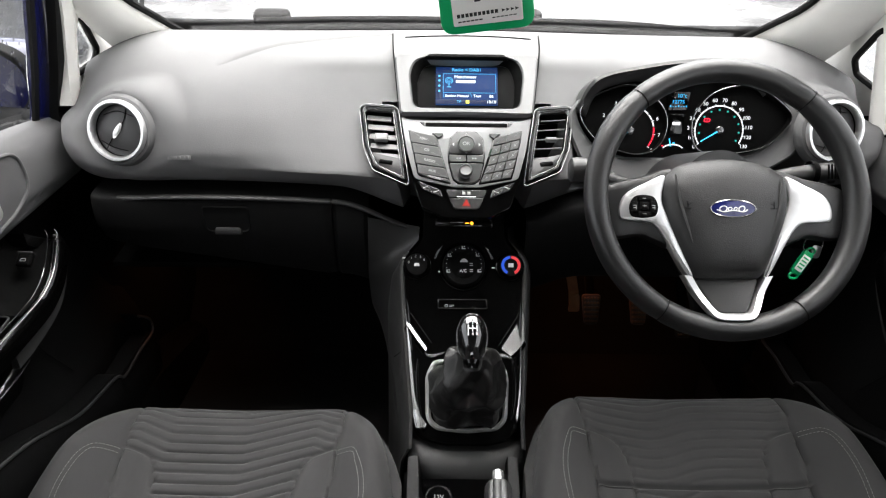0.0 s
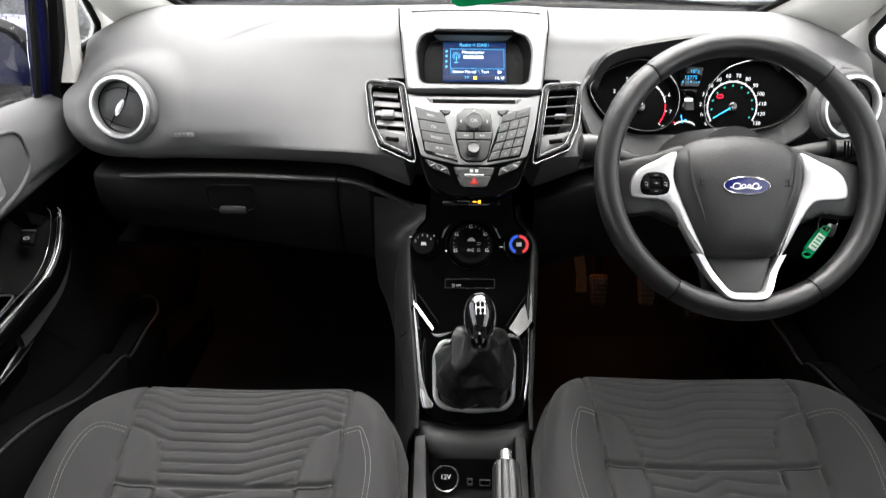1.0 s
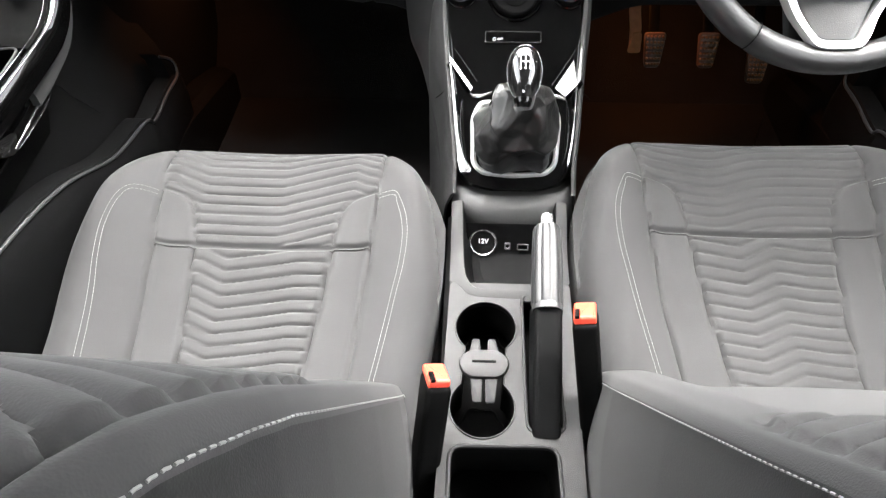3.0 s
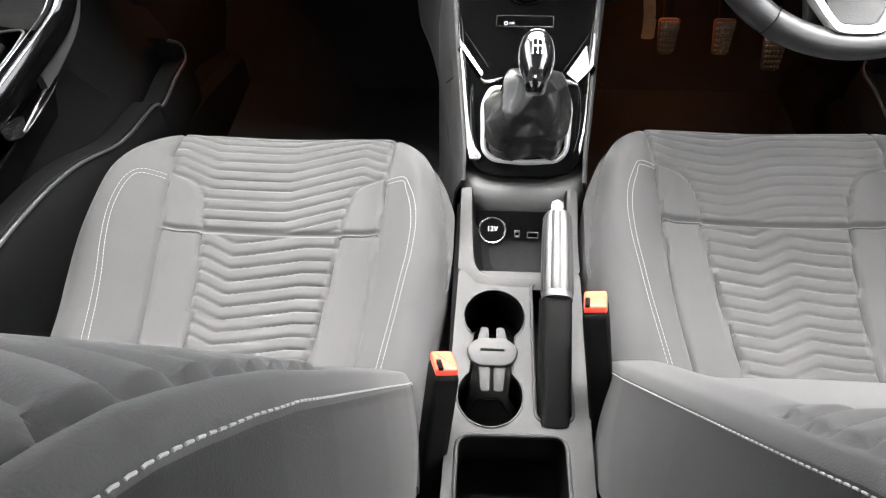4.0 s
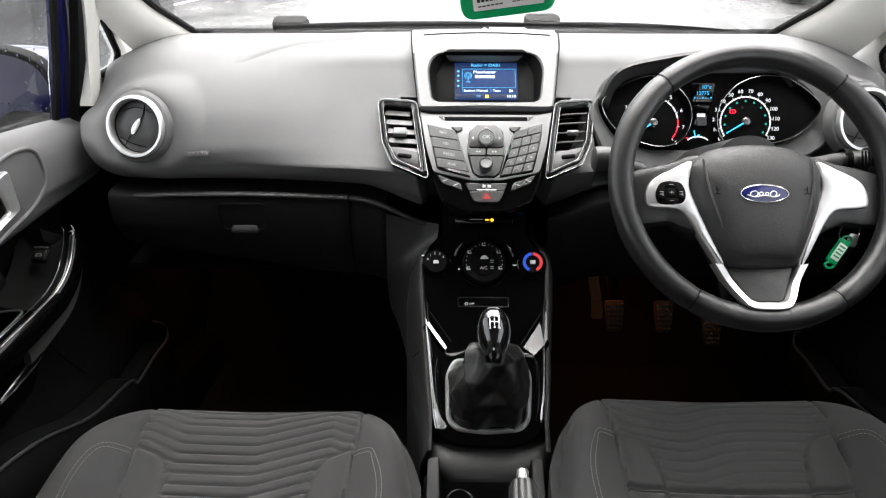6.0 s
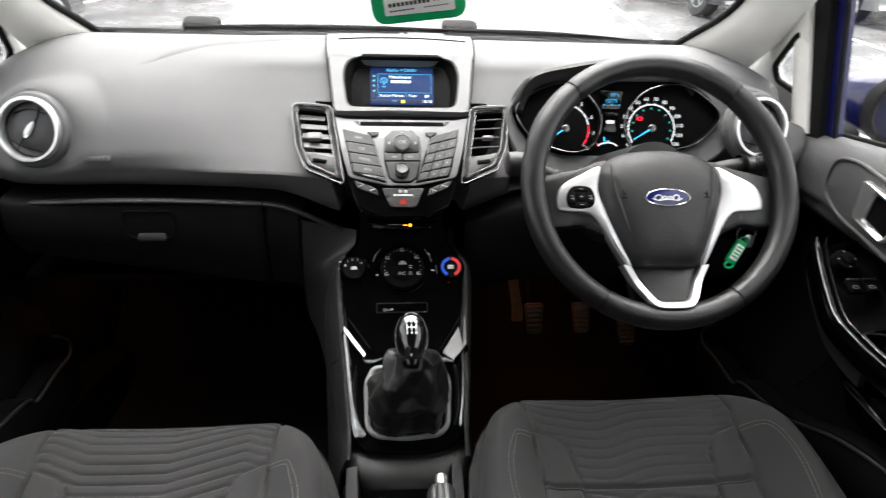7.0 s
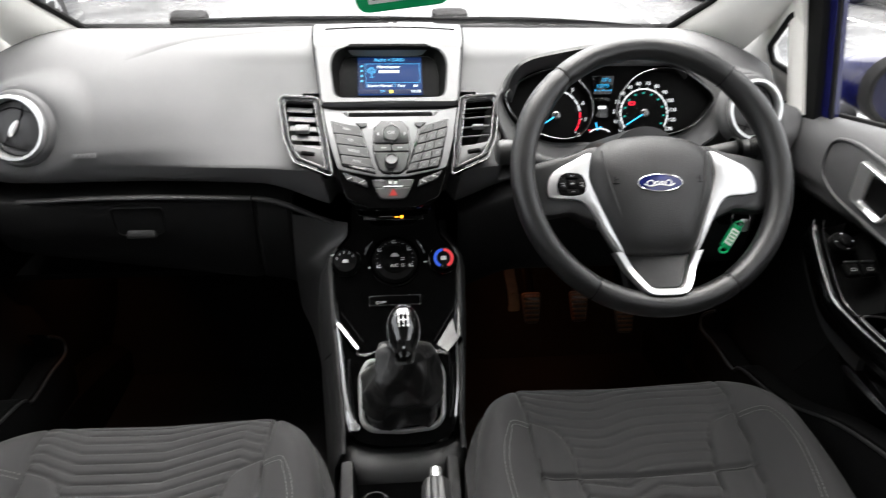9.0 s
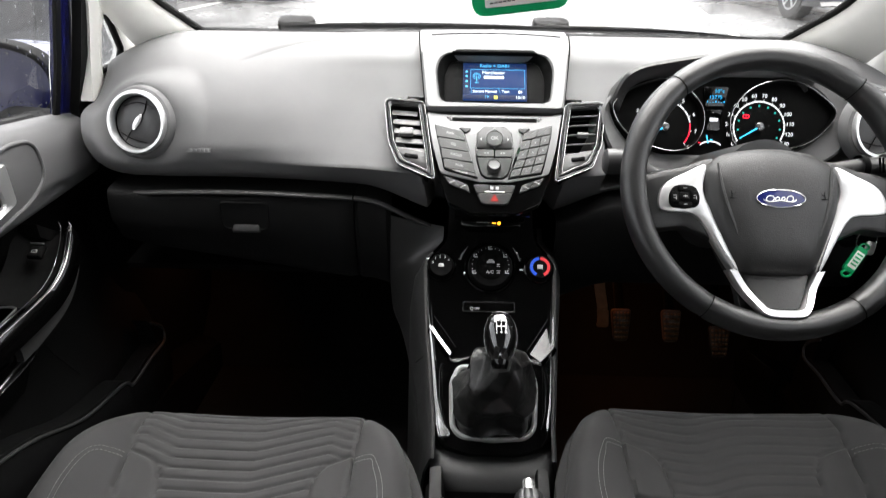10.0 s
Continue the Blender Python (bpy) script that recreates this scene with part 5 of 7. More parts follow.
SK = basis((-0.036, 0.6565, 0.508), (1, 0, 0), (0, 0.35, 0.94)) @ pose(0, 0, 0, -20, 0, 0)
sock = part("power_socket", move(lathe([(0.0185, -0.004), (0.0185, 0.003), (0.017, 0.0045), (0.0005, 0.0045)], 40), SK), DARKER, tray, "black twelve volt socket cover")
part("socket_ring", move(lathe([(0.0188, 0.0), (0.0195, 0.004), (0.018, 0.0062), (0.0165, 0.0045), (0.0188, 0.0)], 40, False), SK), BRIGHT, sock, "bright ring")
part("print", move(letters("12V", 0.0095, 0.0002), SK @ at(0, 0.002, 0.0047)), WHITEPRINT, sock)
part("port", move(frame_plate(rounded([(-0.008, -0.0045), (0.008, -0.0045), (0.008, 0.0045), (-0.008, 0.0045)], 0.001, 2), rounded([(-0.0065, -0.003), (0.0065, -0.003), (0.0065, 0.003), (-0.0065, 0.003)], 0.001, 2), 0.003, 0.0006, 32), SK @ pose(0.056, -0.006, 0.0)), GRIP, tray, "small metal charging port")
part("jack", move(frame_plate(rounded([(-0.004, -0.005), (0.004, -0.005), (0.004, 0.005), (-0.004, 0.005)], 0.001, 2), circle(0.0025, 16), 0.003, 0.0006, 32), SK @ pose(0.0345, -0.005, 0.0)), GRIP, tray, "small round jack")
# grey divider clipped between the cup holders
div = thing("cup_divider", (-0.035, 0.45, 0.50), "grey plastic cup divider clip with four tongues", "cup divider")
DIVGREY = material("pale_grey_clip_plastic", (0.027, 0.027, 0.0273), 0.5, grain=0.3, spec=0.2)
body = rounded([(-0.026, -0.012), (-0.0315, 0.004), (-0.018, 0.018), (0.018, 0.018), (0.0315, 0.004), (0.026, -0.012), (0.016, -0.019), (-0.016, -0.019)], 0.008, 4)
part("body", move(plate(body, 0.007, 0.003), pose(-0.0345, 0.4535, 0.5275)), DIVGREY, div)
part("slit", move(bar(-0.014, -0.0016, 0.014, 0.0016), pose(-0.0345, 0.4545, 0.5347)), DARKER, div)
for sx in (-1, 1):
    part("tongue", move(plate(rounded([(sx * 0.002, -0.030), (sx * 0.013, -0.030), (sx * 0.016, 0.0), (sx * 0.002, 0.0)][:: sx], 0.003), 0.004, 0.0015), pose(-0.0345, 0.4375, 0.5265, 14)), DIVGREY, div)
    part("tongue", move(plate(rounded([(sx * 0.004, 0.0), (sx * 0.018, 0.0), (sx * 0.014, 0.022), (sx * 0.005, 0.022)][:: sx], 0.003), 0.004, 0.0015), pose(-0.0345, 0.4675, 0.527, -10)), DIVGREY, div)

# handbrake
brake = thing("handbrake", (0.035, 0.40, 0.50), "handbrake lever with ribbed silver grip and black body", "handbrake")
b0, b1, b2 = Vector((0.035, 0.372, 0.520)), Vector((0.037, 0.500, 0.585)), Vector((0.0405, 0.612, 0.606))
part("body", sweep([tuple(b0), tuple(b0.lerp(b1, 0.35) + Vector((0, 0, 0.008))), tuple(b0.lerp(b1, 0.7) + Vector((0, 0, 0.006))), tuple(b1)], rounded([(-0.019, -0.03), (0.019, -0.03), (0.016, 0.012), (-0.016, 0.012)], 0.008, 4)), DARK, brake)
d = b2 - b1
grip = [tuple(b1 + d * t) for t in (0, 0.02, 0.06, 0.3, 0.6, 0.88, 0.93, 0.95)]
prof = [0.97, 1.0, 1.0, 1.0, 0.99, 0.93, 0.82, 0.56]
sec = [((0.0172 + 0.0017 * abs(math.sin(9 * math.pi * i / 96))) * math.cos(2 * math.pi * i / 96), (0.0166 + 0.0017 * abs(math.sin(9 * math.pi * i / 96))) * math.sin(2 * math.pi * i / 96)) for i in range(96)]
part("grip", sweep(grip, sec, scale=lambda t: float(np.interp(t, np.linspace(0, 1, 8), prof))), HANDGRIP, brake, "satin silver grip")
part("collar", sweep([tuple(b1 + d * t) for t in (-0.05, -0.01, 0.02)], circle(0.0180, 28)), GRIP, brake, "bright collar")
part("button", sweep([tuple(b1 + d * t) for t in (0.93, 1.05, 1.08)], circle(0.0082, 24), scale=lambda t: 1 - 0.10 * t * t), BRIGHT, brake, "chrome push button")


# ---- instrument cluster ----
CLU = basis((0.34, 0.975, 0.94), (1, 0, 0), (0, math.sin(radians(25)), math.cos(radians(25))))
cluster = thing("instrument_cluster", (0.34, 1.0, 0.9), "black instrument cluster with two lit dials", "instrument cluster")


def on_clu(bm, x=0.0, y=0.0, h=0.0, turn=0.0):
    return move(bm, CLU @ at(x, y, h, turn))


eye_l = smooth_line([(-0.171, 0.030), (-0.160, 0.046), (-0.135, 0.061), (-0.098, 0.071), (-0.068, 0.060), (-0.045, 0.035), (-0.040, 0.008), (-0.050, -0.018), (-0.070, -0.030), (-0.098, -0.030), (-0.137, -0.016), (-0.160, 0.005)], 5, True)
eye_r = smooth_line([(-0.003, 0.010), (0.005, 0.036), (0.028, 0.060), (0.062, 0.071), (0.095, 0.068), (0.126, 0.050), (0.147, 0.026), (0.131, 0.000), (0.105, -0.019), (0.068, -0.028), (0.030, -0.030), (0.005, -0.020)], 5, True)
face = rounded([(-0.18, 0.03), (-0.14, 0.07), (-0.09, 0.08), (0.10, 0.08), (0.15, 0.04), (0.158, 0.02), (0.12, -0.03), (0.06, -0.045), (-0.10, -0.045), (-0.16, -0.01)], 0.01, 4)
part("face", on_clu(plate(face, 0.01, 0.001), h=-0.02), DARKER, cluster)
for pts in (eye_l, eye_r):
    part("dial_face", on_clu(plate(pts, 0.002, 0.0004), h=-0.0075), DARKER, cluster)
    part("dial_wall", on_clu(loft([[(x, y, 0.006) for x, y in pts], [(x, y, -0.008) for x, y in shrink(pts, 0.002)]], caps=False)), DARKER, cluster)
    part("dial_rim", on_clu(tube([(x, y, 0.006) for x, y in pts], 0.0008, 8, True)), POLISHED, cluster, "fine bright rim")
DIALWHITE = glow("dial_white", (0.85, 0.88, 0.9), 0.17)
DIALTEAL = glow("dial_teal", (0.03, 0.42, 0.35), 0.12)
DIALRED = glow("dial_red_lamp", (0.9, 0.02, 0.05), 0.22)
NEEDLE = glow("needle_blue", (0.05, 0.55, 1.0), 0.25)
DIGIT = glow("digit_blue", (0.03, 0.4, 0.75), 0.2)


def dial(cx, cy, r, a0, a1, n, words, mat=None, redfrom=None, names="tick"):
    """Scale of a dial: arc, ticks and figures from angle a0 to a1 (degrees)."""
    for i in range(n):
        f0, f1 = i / n, (i + 0.82) / n
        mm = DIALRED if redfrom is not None and f0 >= redfrom else DIALWHITE
        arc = [(cx + r * math.cos(radians(a0 + (a1 - a0) * (f0 + (f1 - f0) * k / 4))), cy + r * math.sin(radians(a0 + (a1 - a0) * (f0 + (f1 - f0) * k / 4))), -0.005) for k in range(5)]
        part("scale_arc", on_clu(tube(arc, 0.0011, 6)), mm, cluster)
    for i, w in enumerate(words):
        a = radians(a0 + (a1 - a0) * i / (len(words) - 1))
        part("tick", on_clu(bar(-0.0018, -0.0004, 0.0022, 0.0004), cx + (r + 0.001) * math.cos(a), cy + (r + 0.001) * math.sin(a), -0.0048, math.degrees(a)), DIALWHITE, cluster)
        if w:
            part("figure", on_clu(letters(w, 0.0078, 0.0001), cx + (r + 0.0085) * math.cos(a), cy + (r + 0.0085) * math.sin(a), -0.005), DIALWHITE, cluster)


dial(0.043, 0.006, 0.0365, 214, -32, 26, ["0", "10", "20", "30", "40", "50", "60", "70", "80", "90", "100", "110", "120", "130"])
dial(-0.093, 0.004, 0.037, 214, -40, 16, ["0", "1", "2", "3", "4", "5", "6", "7", "8"], redfrom=0.8)
for i in range(11):
    a = radians(212 - 24.2 * i)
    part("inner_mark", on_clu(plate(circle(0.0017, 10), 0.0003, 0.0001), 0.043 + 0.0305 * math.cos(a), 0.006 + 0.0305 * math.sin(a), -0.005), DIALTEAL, cluster)
for cx, cy, ang, ln in ((0.043, 0.006, 211, 0.033), (-0.093, 0.004, 212, 0.030)):
    part("needle", on_clu(plate([(0, -0.0011), (ln, -0.0006), (ln, 0.0006), (0, 0.0011)], 0.0012, 0.0003), cx, cy, -0.002, ang), NEEDLE, cluster)
    part("needle_hub", move(lathe([(0.0066, 0.0), (0.0063, 0.003), (0.0045, 0.0042), (0.0005, 0.0044)], 28), CLU @ at(cx, cy, -0.005)), DARKCHROME, cluster)
part("brake_lamp", on_clu(frame_plate(rounded([(-0.005, -0.003), (0.005, -0.003), (0.005, 0.003), (-0.005, 0.003)], 0.0028, 4), rounded([(-0.0032, -0.0018), (0.0032, -0.0018), (0.0032, 0.0018), (-0.0032, 0.0018)], 0.0016, 4), 0.0004, 0.0001, 32), 0.024, 0.021, -0.005), DIALRED, cluster, "red lit brake lamp")
part("brake_lamp_dot", on_clu(bar(-0.0005, -0.0016, 0.0005, 0.0016), 0.024, 0.021, -0.005), DIALRED, cluster)
# display between the dials
part("trip_display", on_clu(plate(rounded([(-0.036, 0.035), (-0.007, 0.035), (-0.002, 0.063), (-0.038, 0.063)], 0.003), 0.003, 0.0006), h=-0.009), GLOSS, cluster)
part("figure", on_clu(letters("10\u00b0c", 0.0080, 0.0001), -0.0150, 0.0565, -0.0055), DIGIT, cluster)
part("figure", on_clu(letters("12775", 0.0078, 0.0001), -0.0205, 0.0475, -0.0055), DIGIT, cluster)
for k in range(7):
    part("segment", on_clu(bar(-0.0009, -0.0005, 0.0009, 0.0005 if k not in (0, 3, 6) else 0.002), -0.032 + 0.004 * k, 0.0405, -0.0055), DIGIT, cluster)
part("gear_window", on_clu(plate(rounded([(-0.033, 0.0), (-0.012, 0.0), (-0.009, 0.03), (-0.034, 0.03)], 0.004), 0.002, 0.0006), h=-0.008), GLOSS, cluster)
part("gear_mark", on_clu(bar(-0.006, -0.0024, 0.006, 0.0024), -0.022, 0.0155, -0.0055), DIALWHITE, cluster)
arc = [(-0.026 + 0.017 * math.cos(a), -0.026 + 0.010 * math.sin(a), -0.005) for a in np.linspace(radians(150), radians(30), 12)]
part("fuel_arc", on_clu(tube(arc, 0.001, 6)), DIALWHITE, cluster)
part("fuel_needle", on_clu(bar(-0.0008, -0.006, 0.0008, 0.006), -0.031, -0.013, -0.004, 12), NEEDLE, cluster)
part("fuel_mark", on_clu(bar(-0.0018, -0.002, 0.0018, 0.002), -0.025, -0.015, -0.005), NEEDLE, cluster)
part("fuel_low_mark", on_clu(bar(-0.0015, -0.001, 0.0015, 0.001), -0.042, -0.018, -0.005), DIALRED, cluster)

# hood over the dials
rows = []
arc = smooth_line([(-0.176, 0.030), (-0.163, 0.062), (-0.141, 0.078), (-0.098, 0.088), (-0.035, 0.098), (0.028, 0.102), (0.078, 0.095), (0.104, 0.080), (0.120, 0.066)], 6)
n_arc = len(arc) - 1
for h, k, dz in ((0.006, 0.90, -0.004), (0.022, 0.955, 0.0), (0.027, 0.975, 0.002), (0.024, 0.99, 0.006), (0.0, 1.0, 0.006), (-0.05, 1.0, 0.004), (-0.12, 0.99, -0.010), (-0.19, 0.96, -0.035)):
    rows.append([tuple(CLU @ Vector((-0.025 + (x + 0.025) * k, (y - 0.03) * k + 0.03 + dz, h if h <= 0 else h * min(1.0, i / 8, (n_arc - i) / 8)))) for i, (x, y) in enumerate(arc)])
part("hood", sheet(rows, 0.004, (0, 0.4, -0.9)), STALKGREY, cluster, "dark grey hood over the dials")
# apron between hood, dials and dashboard
out = rounded([(-0.186, 0.03), (-0.15, 0.078), (-0.09, 0.088), (0.09, 0.088), (0.15, 0.072), (0.184, 0.028), (0.160, -0.03), (0.11, -0.06), (0.03, -0.075), (-0.12, -0.075), (-0.165, -0.045), (-0.184, -0.005)], 0.012, 4)
inn = rounded([(-0.175, 0.03), (-0.14, 0.068), (-0.09, 0.078), (0.09, 0.078), (0.13, 0.056), (0.152, 0.026), (0.128, -0.006), (0.10, -0.026), (0.03, -0.036), (-0.10, -0.036), (-0.145, -0.02), (-0.165, 0.005)], 0.01, 4)
part("apron", on_clu(frame_plate(out, inn, 0.012, 0.004, 96, 0.003), h=-0.012), PAD, cluster)

# ---- steering wheel ----
WH = basis((0.334, 0.805, 0.9185), (1, 0, 0), (0, math.sin(radians(37)), math.cos(radians(37))))
COL = basis((0.332, 0.797, 0.922), (1, 0, 0), (0, math.sin(radians(25)), math.cos(radians(25))))
wheel = thing("steering_wheel", (0.332, 0.85, 0.87), "black leather steering wheel with three silver-trimmed spokes", "steering wheel")


def on_wh(bm, h=0.0, x=0.0, y=0.0, turn=0.0):
    return move(bm, WH @ at(x, y, h, turn))


rim_ends = ((49.5, 130.5), (130.5, 239), (239, 301), (301, 409.5))
for i, (a0, a1) in enumerate(rim_ends):
    n = 44
    rings = []
    for k in range(n + 1):
        a = radians(a0 + (a1 - a0) * k / n)
        # thumb swell beside the side spokes
        bulge = 1.0 + (0.10 * math.exp(-((math.degrees(a) % 360 - 150) / 14) ** 2) + 0.10 * math.exp(-(((math.degrees(a) + 180) % 360 - 210) / 14) ** 2))
        ease = 0.94 + 0.06 * min(1, k / 1.5, (n - k) / 1.5)
        ring = []
        for q in np.linspace(0, 2 * math.pi, 22, endpoint=False):
            rr = 0.1705 + 0.0155 * math.cos(q) * bulge * ease
            ring.append((rr * math.cos(a), rr * math.sin(a), 0.0165 * math.sin(q) * bulge * ease))
        rings.append(ring)
    part("rim_section", on_wh(loft(rings)), LEATHER, wheel)
for a in (49.5, 130.5, 239, 301):
    c = radians(a)
    ring = [((0.1705 + 0.0157 * math.cos(q)) * math.cos(c), (0.1705 + 0.0157 * math.cos(q)) * math.sin(c), 0.0167 * math.sin(q)) for q in np.linspace(0, 2 * math.pi, 28, endpoint=False)]
    part("rim_seam", on_wh(sweep(ring, circle(0.0006, 6), True, up=(math.cos(c + 1.57), math.sin(c + 1.57), 0))), DARKER, wheel)


def dome(outline, h, rise, rows=7, drop=0.012):
    """A cushion over an outline: its edge rolls down by drop, its middle rises."""
    c = (sum(p[0] for p in outline) / len(outline), sum(p[1] for p in outline) / len(outline))
    rings = [[(x, y, h - drop) for x, y in outline]]
    for k in range(rows + 1):
        t = k / rows
        s = 1 - 0.10 * t ** 2 if k < 3 else 1 - t ** 1.6 * 0.98
        s = 1 - (t ** 1.7) * 0.985
        rings.append([(c[0] + (x - c[0]) * s, c[1] + (y - c[1]) * s, h + rise * (1 - (1 - t) ** 2.4)) for x, y in outline])
    return loft(rings)


hub = smooth_line([(-0.0835, 0.014), (-0.076, 0.031), (-0.052, 0.046), (0.0, 0.0530), (0.052, 0.046), (0.076, 0.031), (0.0835, 0.014), (0.0795, -0.024), (0.067, -0.058), (0.051, -0.094), (0.039, -0.1055), (0.015, -0.108), (-0.015, -0.108), (-0.039, -0.1055), (-0.051, -0.094), (-0.067, -0.058), (-0.0795, -0.024)], 4, True)
part("hub_cover", on_wh(dome(hub, -0.010, 0.026, 9, 0.03)), HUBSKIN, wheel, "grained black airbag cover")
# crease across the cover, horn marks and the release slot
for sx in (-1, 1):
    crease = smooth_line([(0.0690, 0.028, 0.0085), (0.0640, -0.010, 0.0105), (0.0530, -0.048, 0.0095), (0.0400, -0.083, 0.0045)], 6)
    part("hub_crease", on_wh(sweep([(sx * x, y, z) for x, y, z in crease], circle(0.0022, 8, 0.0009), scale=lambda t: 0.35 + 0.65 * math.sin(math.pi * min(1, t + 0.1)))), HUBSKIN, wheel)
    horn = [[(0.0480, -0.0165), (0.0590, -0.0165)], [(0.0555, -0.0165), (0.0555, -0.0075)], [(0.0490, -0.0075), (0.0525, -0.0115), (0.0555, -0.0115)]]
    for pts in horn:
        part("horn_mark", on_wh(tube([(sx * x, y, 0.0123) for x, y in pts], 0.0005, 6)), DARKER, wheel)
for pts in (((-0.024, -0.0895), (0.018, -0.0895)), ((-0.024, -0.0895), (-0.0235, -0.0855)), ((0.018, -0.0895), (0.0175, -0.0855))):
    part("hub_mark", on_wh(tube([(*p, 0.0035) for p in pts], 0.0006, 6)), DARKER, wheel)
part("hub_plug", on_wh(plate(rounded([(0.002, -0.0865), (0.016, -0.0865), (0.016, -0.080), (0.002, -0.080)], 0.001, 2), 0.0012, 0.0005), 0.0040), HUBSKIN, wheel)
# oval emblem, blue with a bright rim and plain bars
EMBLEM = material("emblem_blue", (0.008, 0.011, 0.075), 0.15, coat=0.8)
EX, EY = 0.0005, -0.0175
emb = part("emblem", on_wh(plate(circle(0.0298, 48, 0.0120), 0.003, 0.0015), 0.0135, EX, EY), EMBLEM, wheel, "blue oval emblem")
part("emblem_rim", on_wh(sweep([(0.0288 * math.cos(a), 0.0110 * math.sin(a), 0) for a in np.linspace(0, 2 * math.pi, 56, endpoint=False)], circle(0.0008, 8), True), 0.0163, EX, EY), CHROME, emb)
for k, (x, w, hgt) in enumerate(((-0.0125, 0.0052, 0.0042), (-0.0040, 0.0030, 0.0026), (0.0030, 0.0026, 0.0024), (0.0110, 0.0044, 0.0042))):
    loop = [(w * math.cos(a) + 0.2 * hgt * math.sin(a), hgt * math.sin(a)) for a in np.linspace(0, 2 * math.pi, 28, endpoint=False)]
    part("emblem_mark", on_wh(frame_plate(loop, shrink(loop, 0.0011), 0.0006, 0.0002, 28), 0.0163, EX + x, EY - 0.0004), WHITEPRINT, emb, "plain white looped mark")
part("emblem_mark", on_wh(sweep(smooth_line([(-0.021, -0.0015, 0), (-0.012, -0.0042, 0), (0.0, -0.0024, 0), (0.013, -0.0040, 0), (0.0185, -0.0012, 0)], 5), circle(0.0006, 6)), 0.0166, EX, EY), WHITEPRINT, emb)
# spokes
for sx in (-1, 1):
    arm = smooth_line([(0.0785, 0.0290), (0.105, 0.0185), (0.1290, 0.0055), (0.1385, -0.010), (0.1385, -0.027), (0.128, -0.0315), (0.104, -0.0330), (0.0925, -0.0385), (0.0800, -0.0560), (0.0540, -0.1010), (0.0450, -0.1010), (0.0600, -0.064), (0.0740, -0.030), (0.0830, -0.002)], 4, True)
    pts = [(sx * x, y) for x, y in arm][:: sx]
    part("spoke_trim", on_wh(plate(pts, 0.014, 0.004), -0.016), SILVER, wheel, "satin silver spoke trim")
    back = smooth_line([(0.06, 0.035), (0.11, 0.028), (0.145, 0.020), (0.160, 0.008), (0.160, -0.045), (0.140, -0.053), (0.110, -0.050), (0.095, -0.056), (0.060, -0.06)], 4, True)
    part("spoke", on_wh(plate([(sx * x, y) for x, y in back][:: sx], 0.022, 0.008), -0.028), LEATHER, wheel)
sw = rounded([(-0.1275, -0.012), (-0.121, 0.0005), (-0.110, 0.0025), (-0.094, 0.0005), (-0.0885, -0.012), (-0.0915, -0.0260), (-0.109, -0.0285), (-0.1255, -0.0265)], 0.006, 4)
switch = part("spoke_switch", on_wh(plate(sw, 0.004, 0.0015), -0.003), DARKER, wheel, "black switch pad")
for x, y, w, hgt in ((-0.108, -0.0130, 0.0055, 0.0052), (-0.1205, -0.0140, 0.0042, 0.0068), (-0.0962, -0.0140, 0.0042, 0.0068), (-0.108, -0.0030, 0.0080, 0.0030), (-0.108, -0.0235, 0.0080, 0.0030)):
    k = part("switch_key", on_wh(plate(rounded([(-w, -hgt), (w, -hgt), (w, hgt), (-w, hgt)], 0.0015, 3), 0.0018, 0.0006), 0.0008, x, y), DARK, switch)
    if w < 0.005:
        marks = merge(bar(-0.0022, 0.0014, 0.0022, 0.0021), bar(-0.0022, -0.0018, 0.0014, -0.0011), bar(0.0012, -0.0036, 0.0020, 0.0006))
    else:
        marks = merge(bar(-0.0028, -0.0003, 0.0028, 0.0003), bar(-0.0003, -0.0016, 0.0003, 0.0016)) if hgt > 0.004 else bar(-0.0025, -0.0003, 0.0025, 0.0003)
    part("print", on_wh(marks, 0.0027, x, y), PRINT, switch)
# lower spoke: dark insert in a silver V
vin = rounded([(-0.0430, -0.1045), (0.0430, -0.1045), (0.0195, -0.150), (-0.0195, -0.150)], 0.008, 4)


def ride(bm):
    """Lifts the lower end of the V onto the rim."""
    for v in bm.verts:
        v.co.z += 0.017 * step(-0.118, -0.158, v.co.y)
    return bm


part("lower_insert", on_wh(ride(plate(vin, 0.012, 0.003)), -0.019), HUBSKIN, wheel)
vo = smooth_line([(-0.0590, -0.1015), (-0.0460, -0.1250), (-0.0330, -0.1475), (-0.0220, -0.1585), (0.0, -0.1605), (0.0220, -0.1585), (0.0330, -0.1475), (0.0460, -0.1250), (0.0590, -0.1015)], 6)
vi = smooth_line([(-0.0455, -0.1035), (-0.0350, -0.1230), (-0.0245, -0.1425), (-0.0170, -0.1490), (0.0, -0.1500), (0.0170, -0.1490), (0.0245, -0.1425), (0.0350, -0.1230), (0.0455, -0.1035)], 6)
band = [[(a[0] + (c[0] - a[0]) * t, a[1] + (c[1] - a[1]) * t, h) for a, c in zip(vo, vi)] for t, h in ((0, 0.0), (0.04, 0.009), (0.16, 0.012), (0.84, 0.012), (0.96, 0.009), (1.0, 0.0))]
part("lower_trim", on_wh(ride(sheet(band, 0.003, (0, 0, -1))), -0.013), SILVER, wheel, "satin silver V-shaped trim")
part("lower_spoke", on_wh(plate(rounded([(-0.046, -0.10), (0.046, -0.10), (0.034, -0.172), (-0.034, -0.172)], 0.01, 4), 0.012, 0.005), -0.034), LEATHER, wheel)
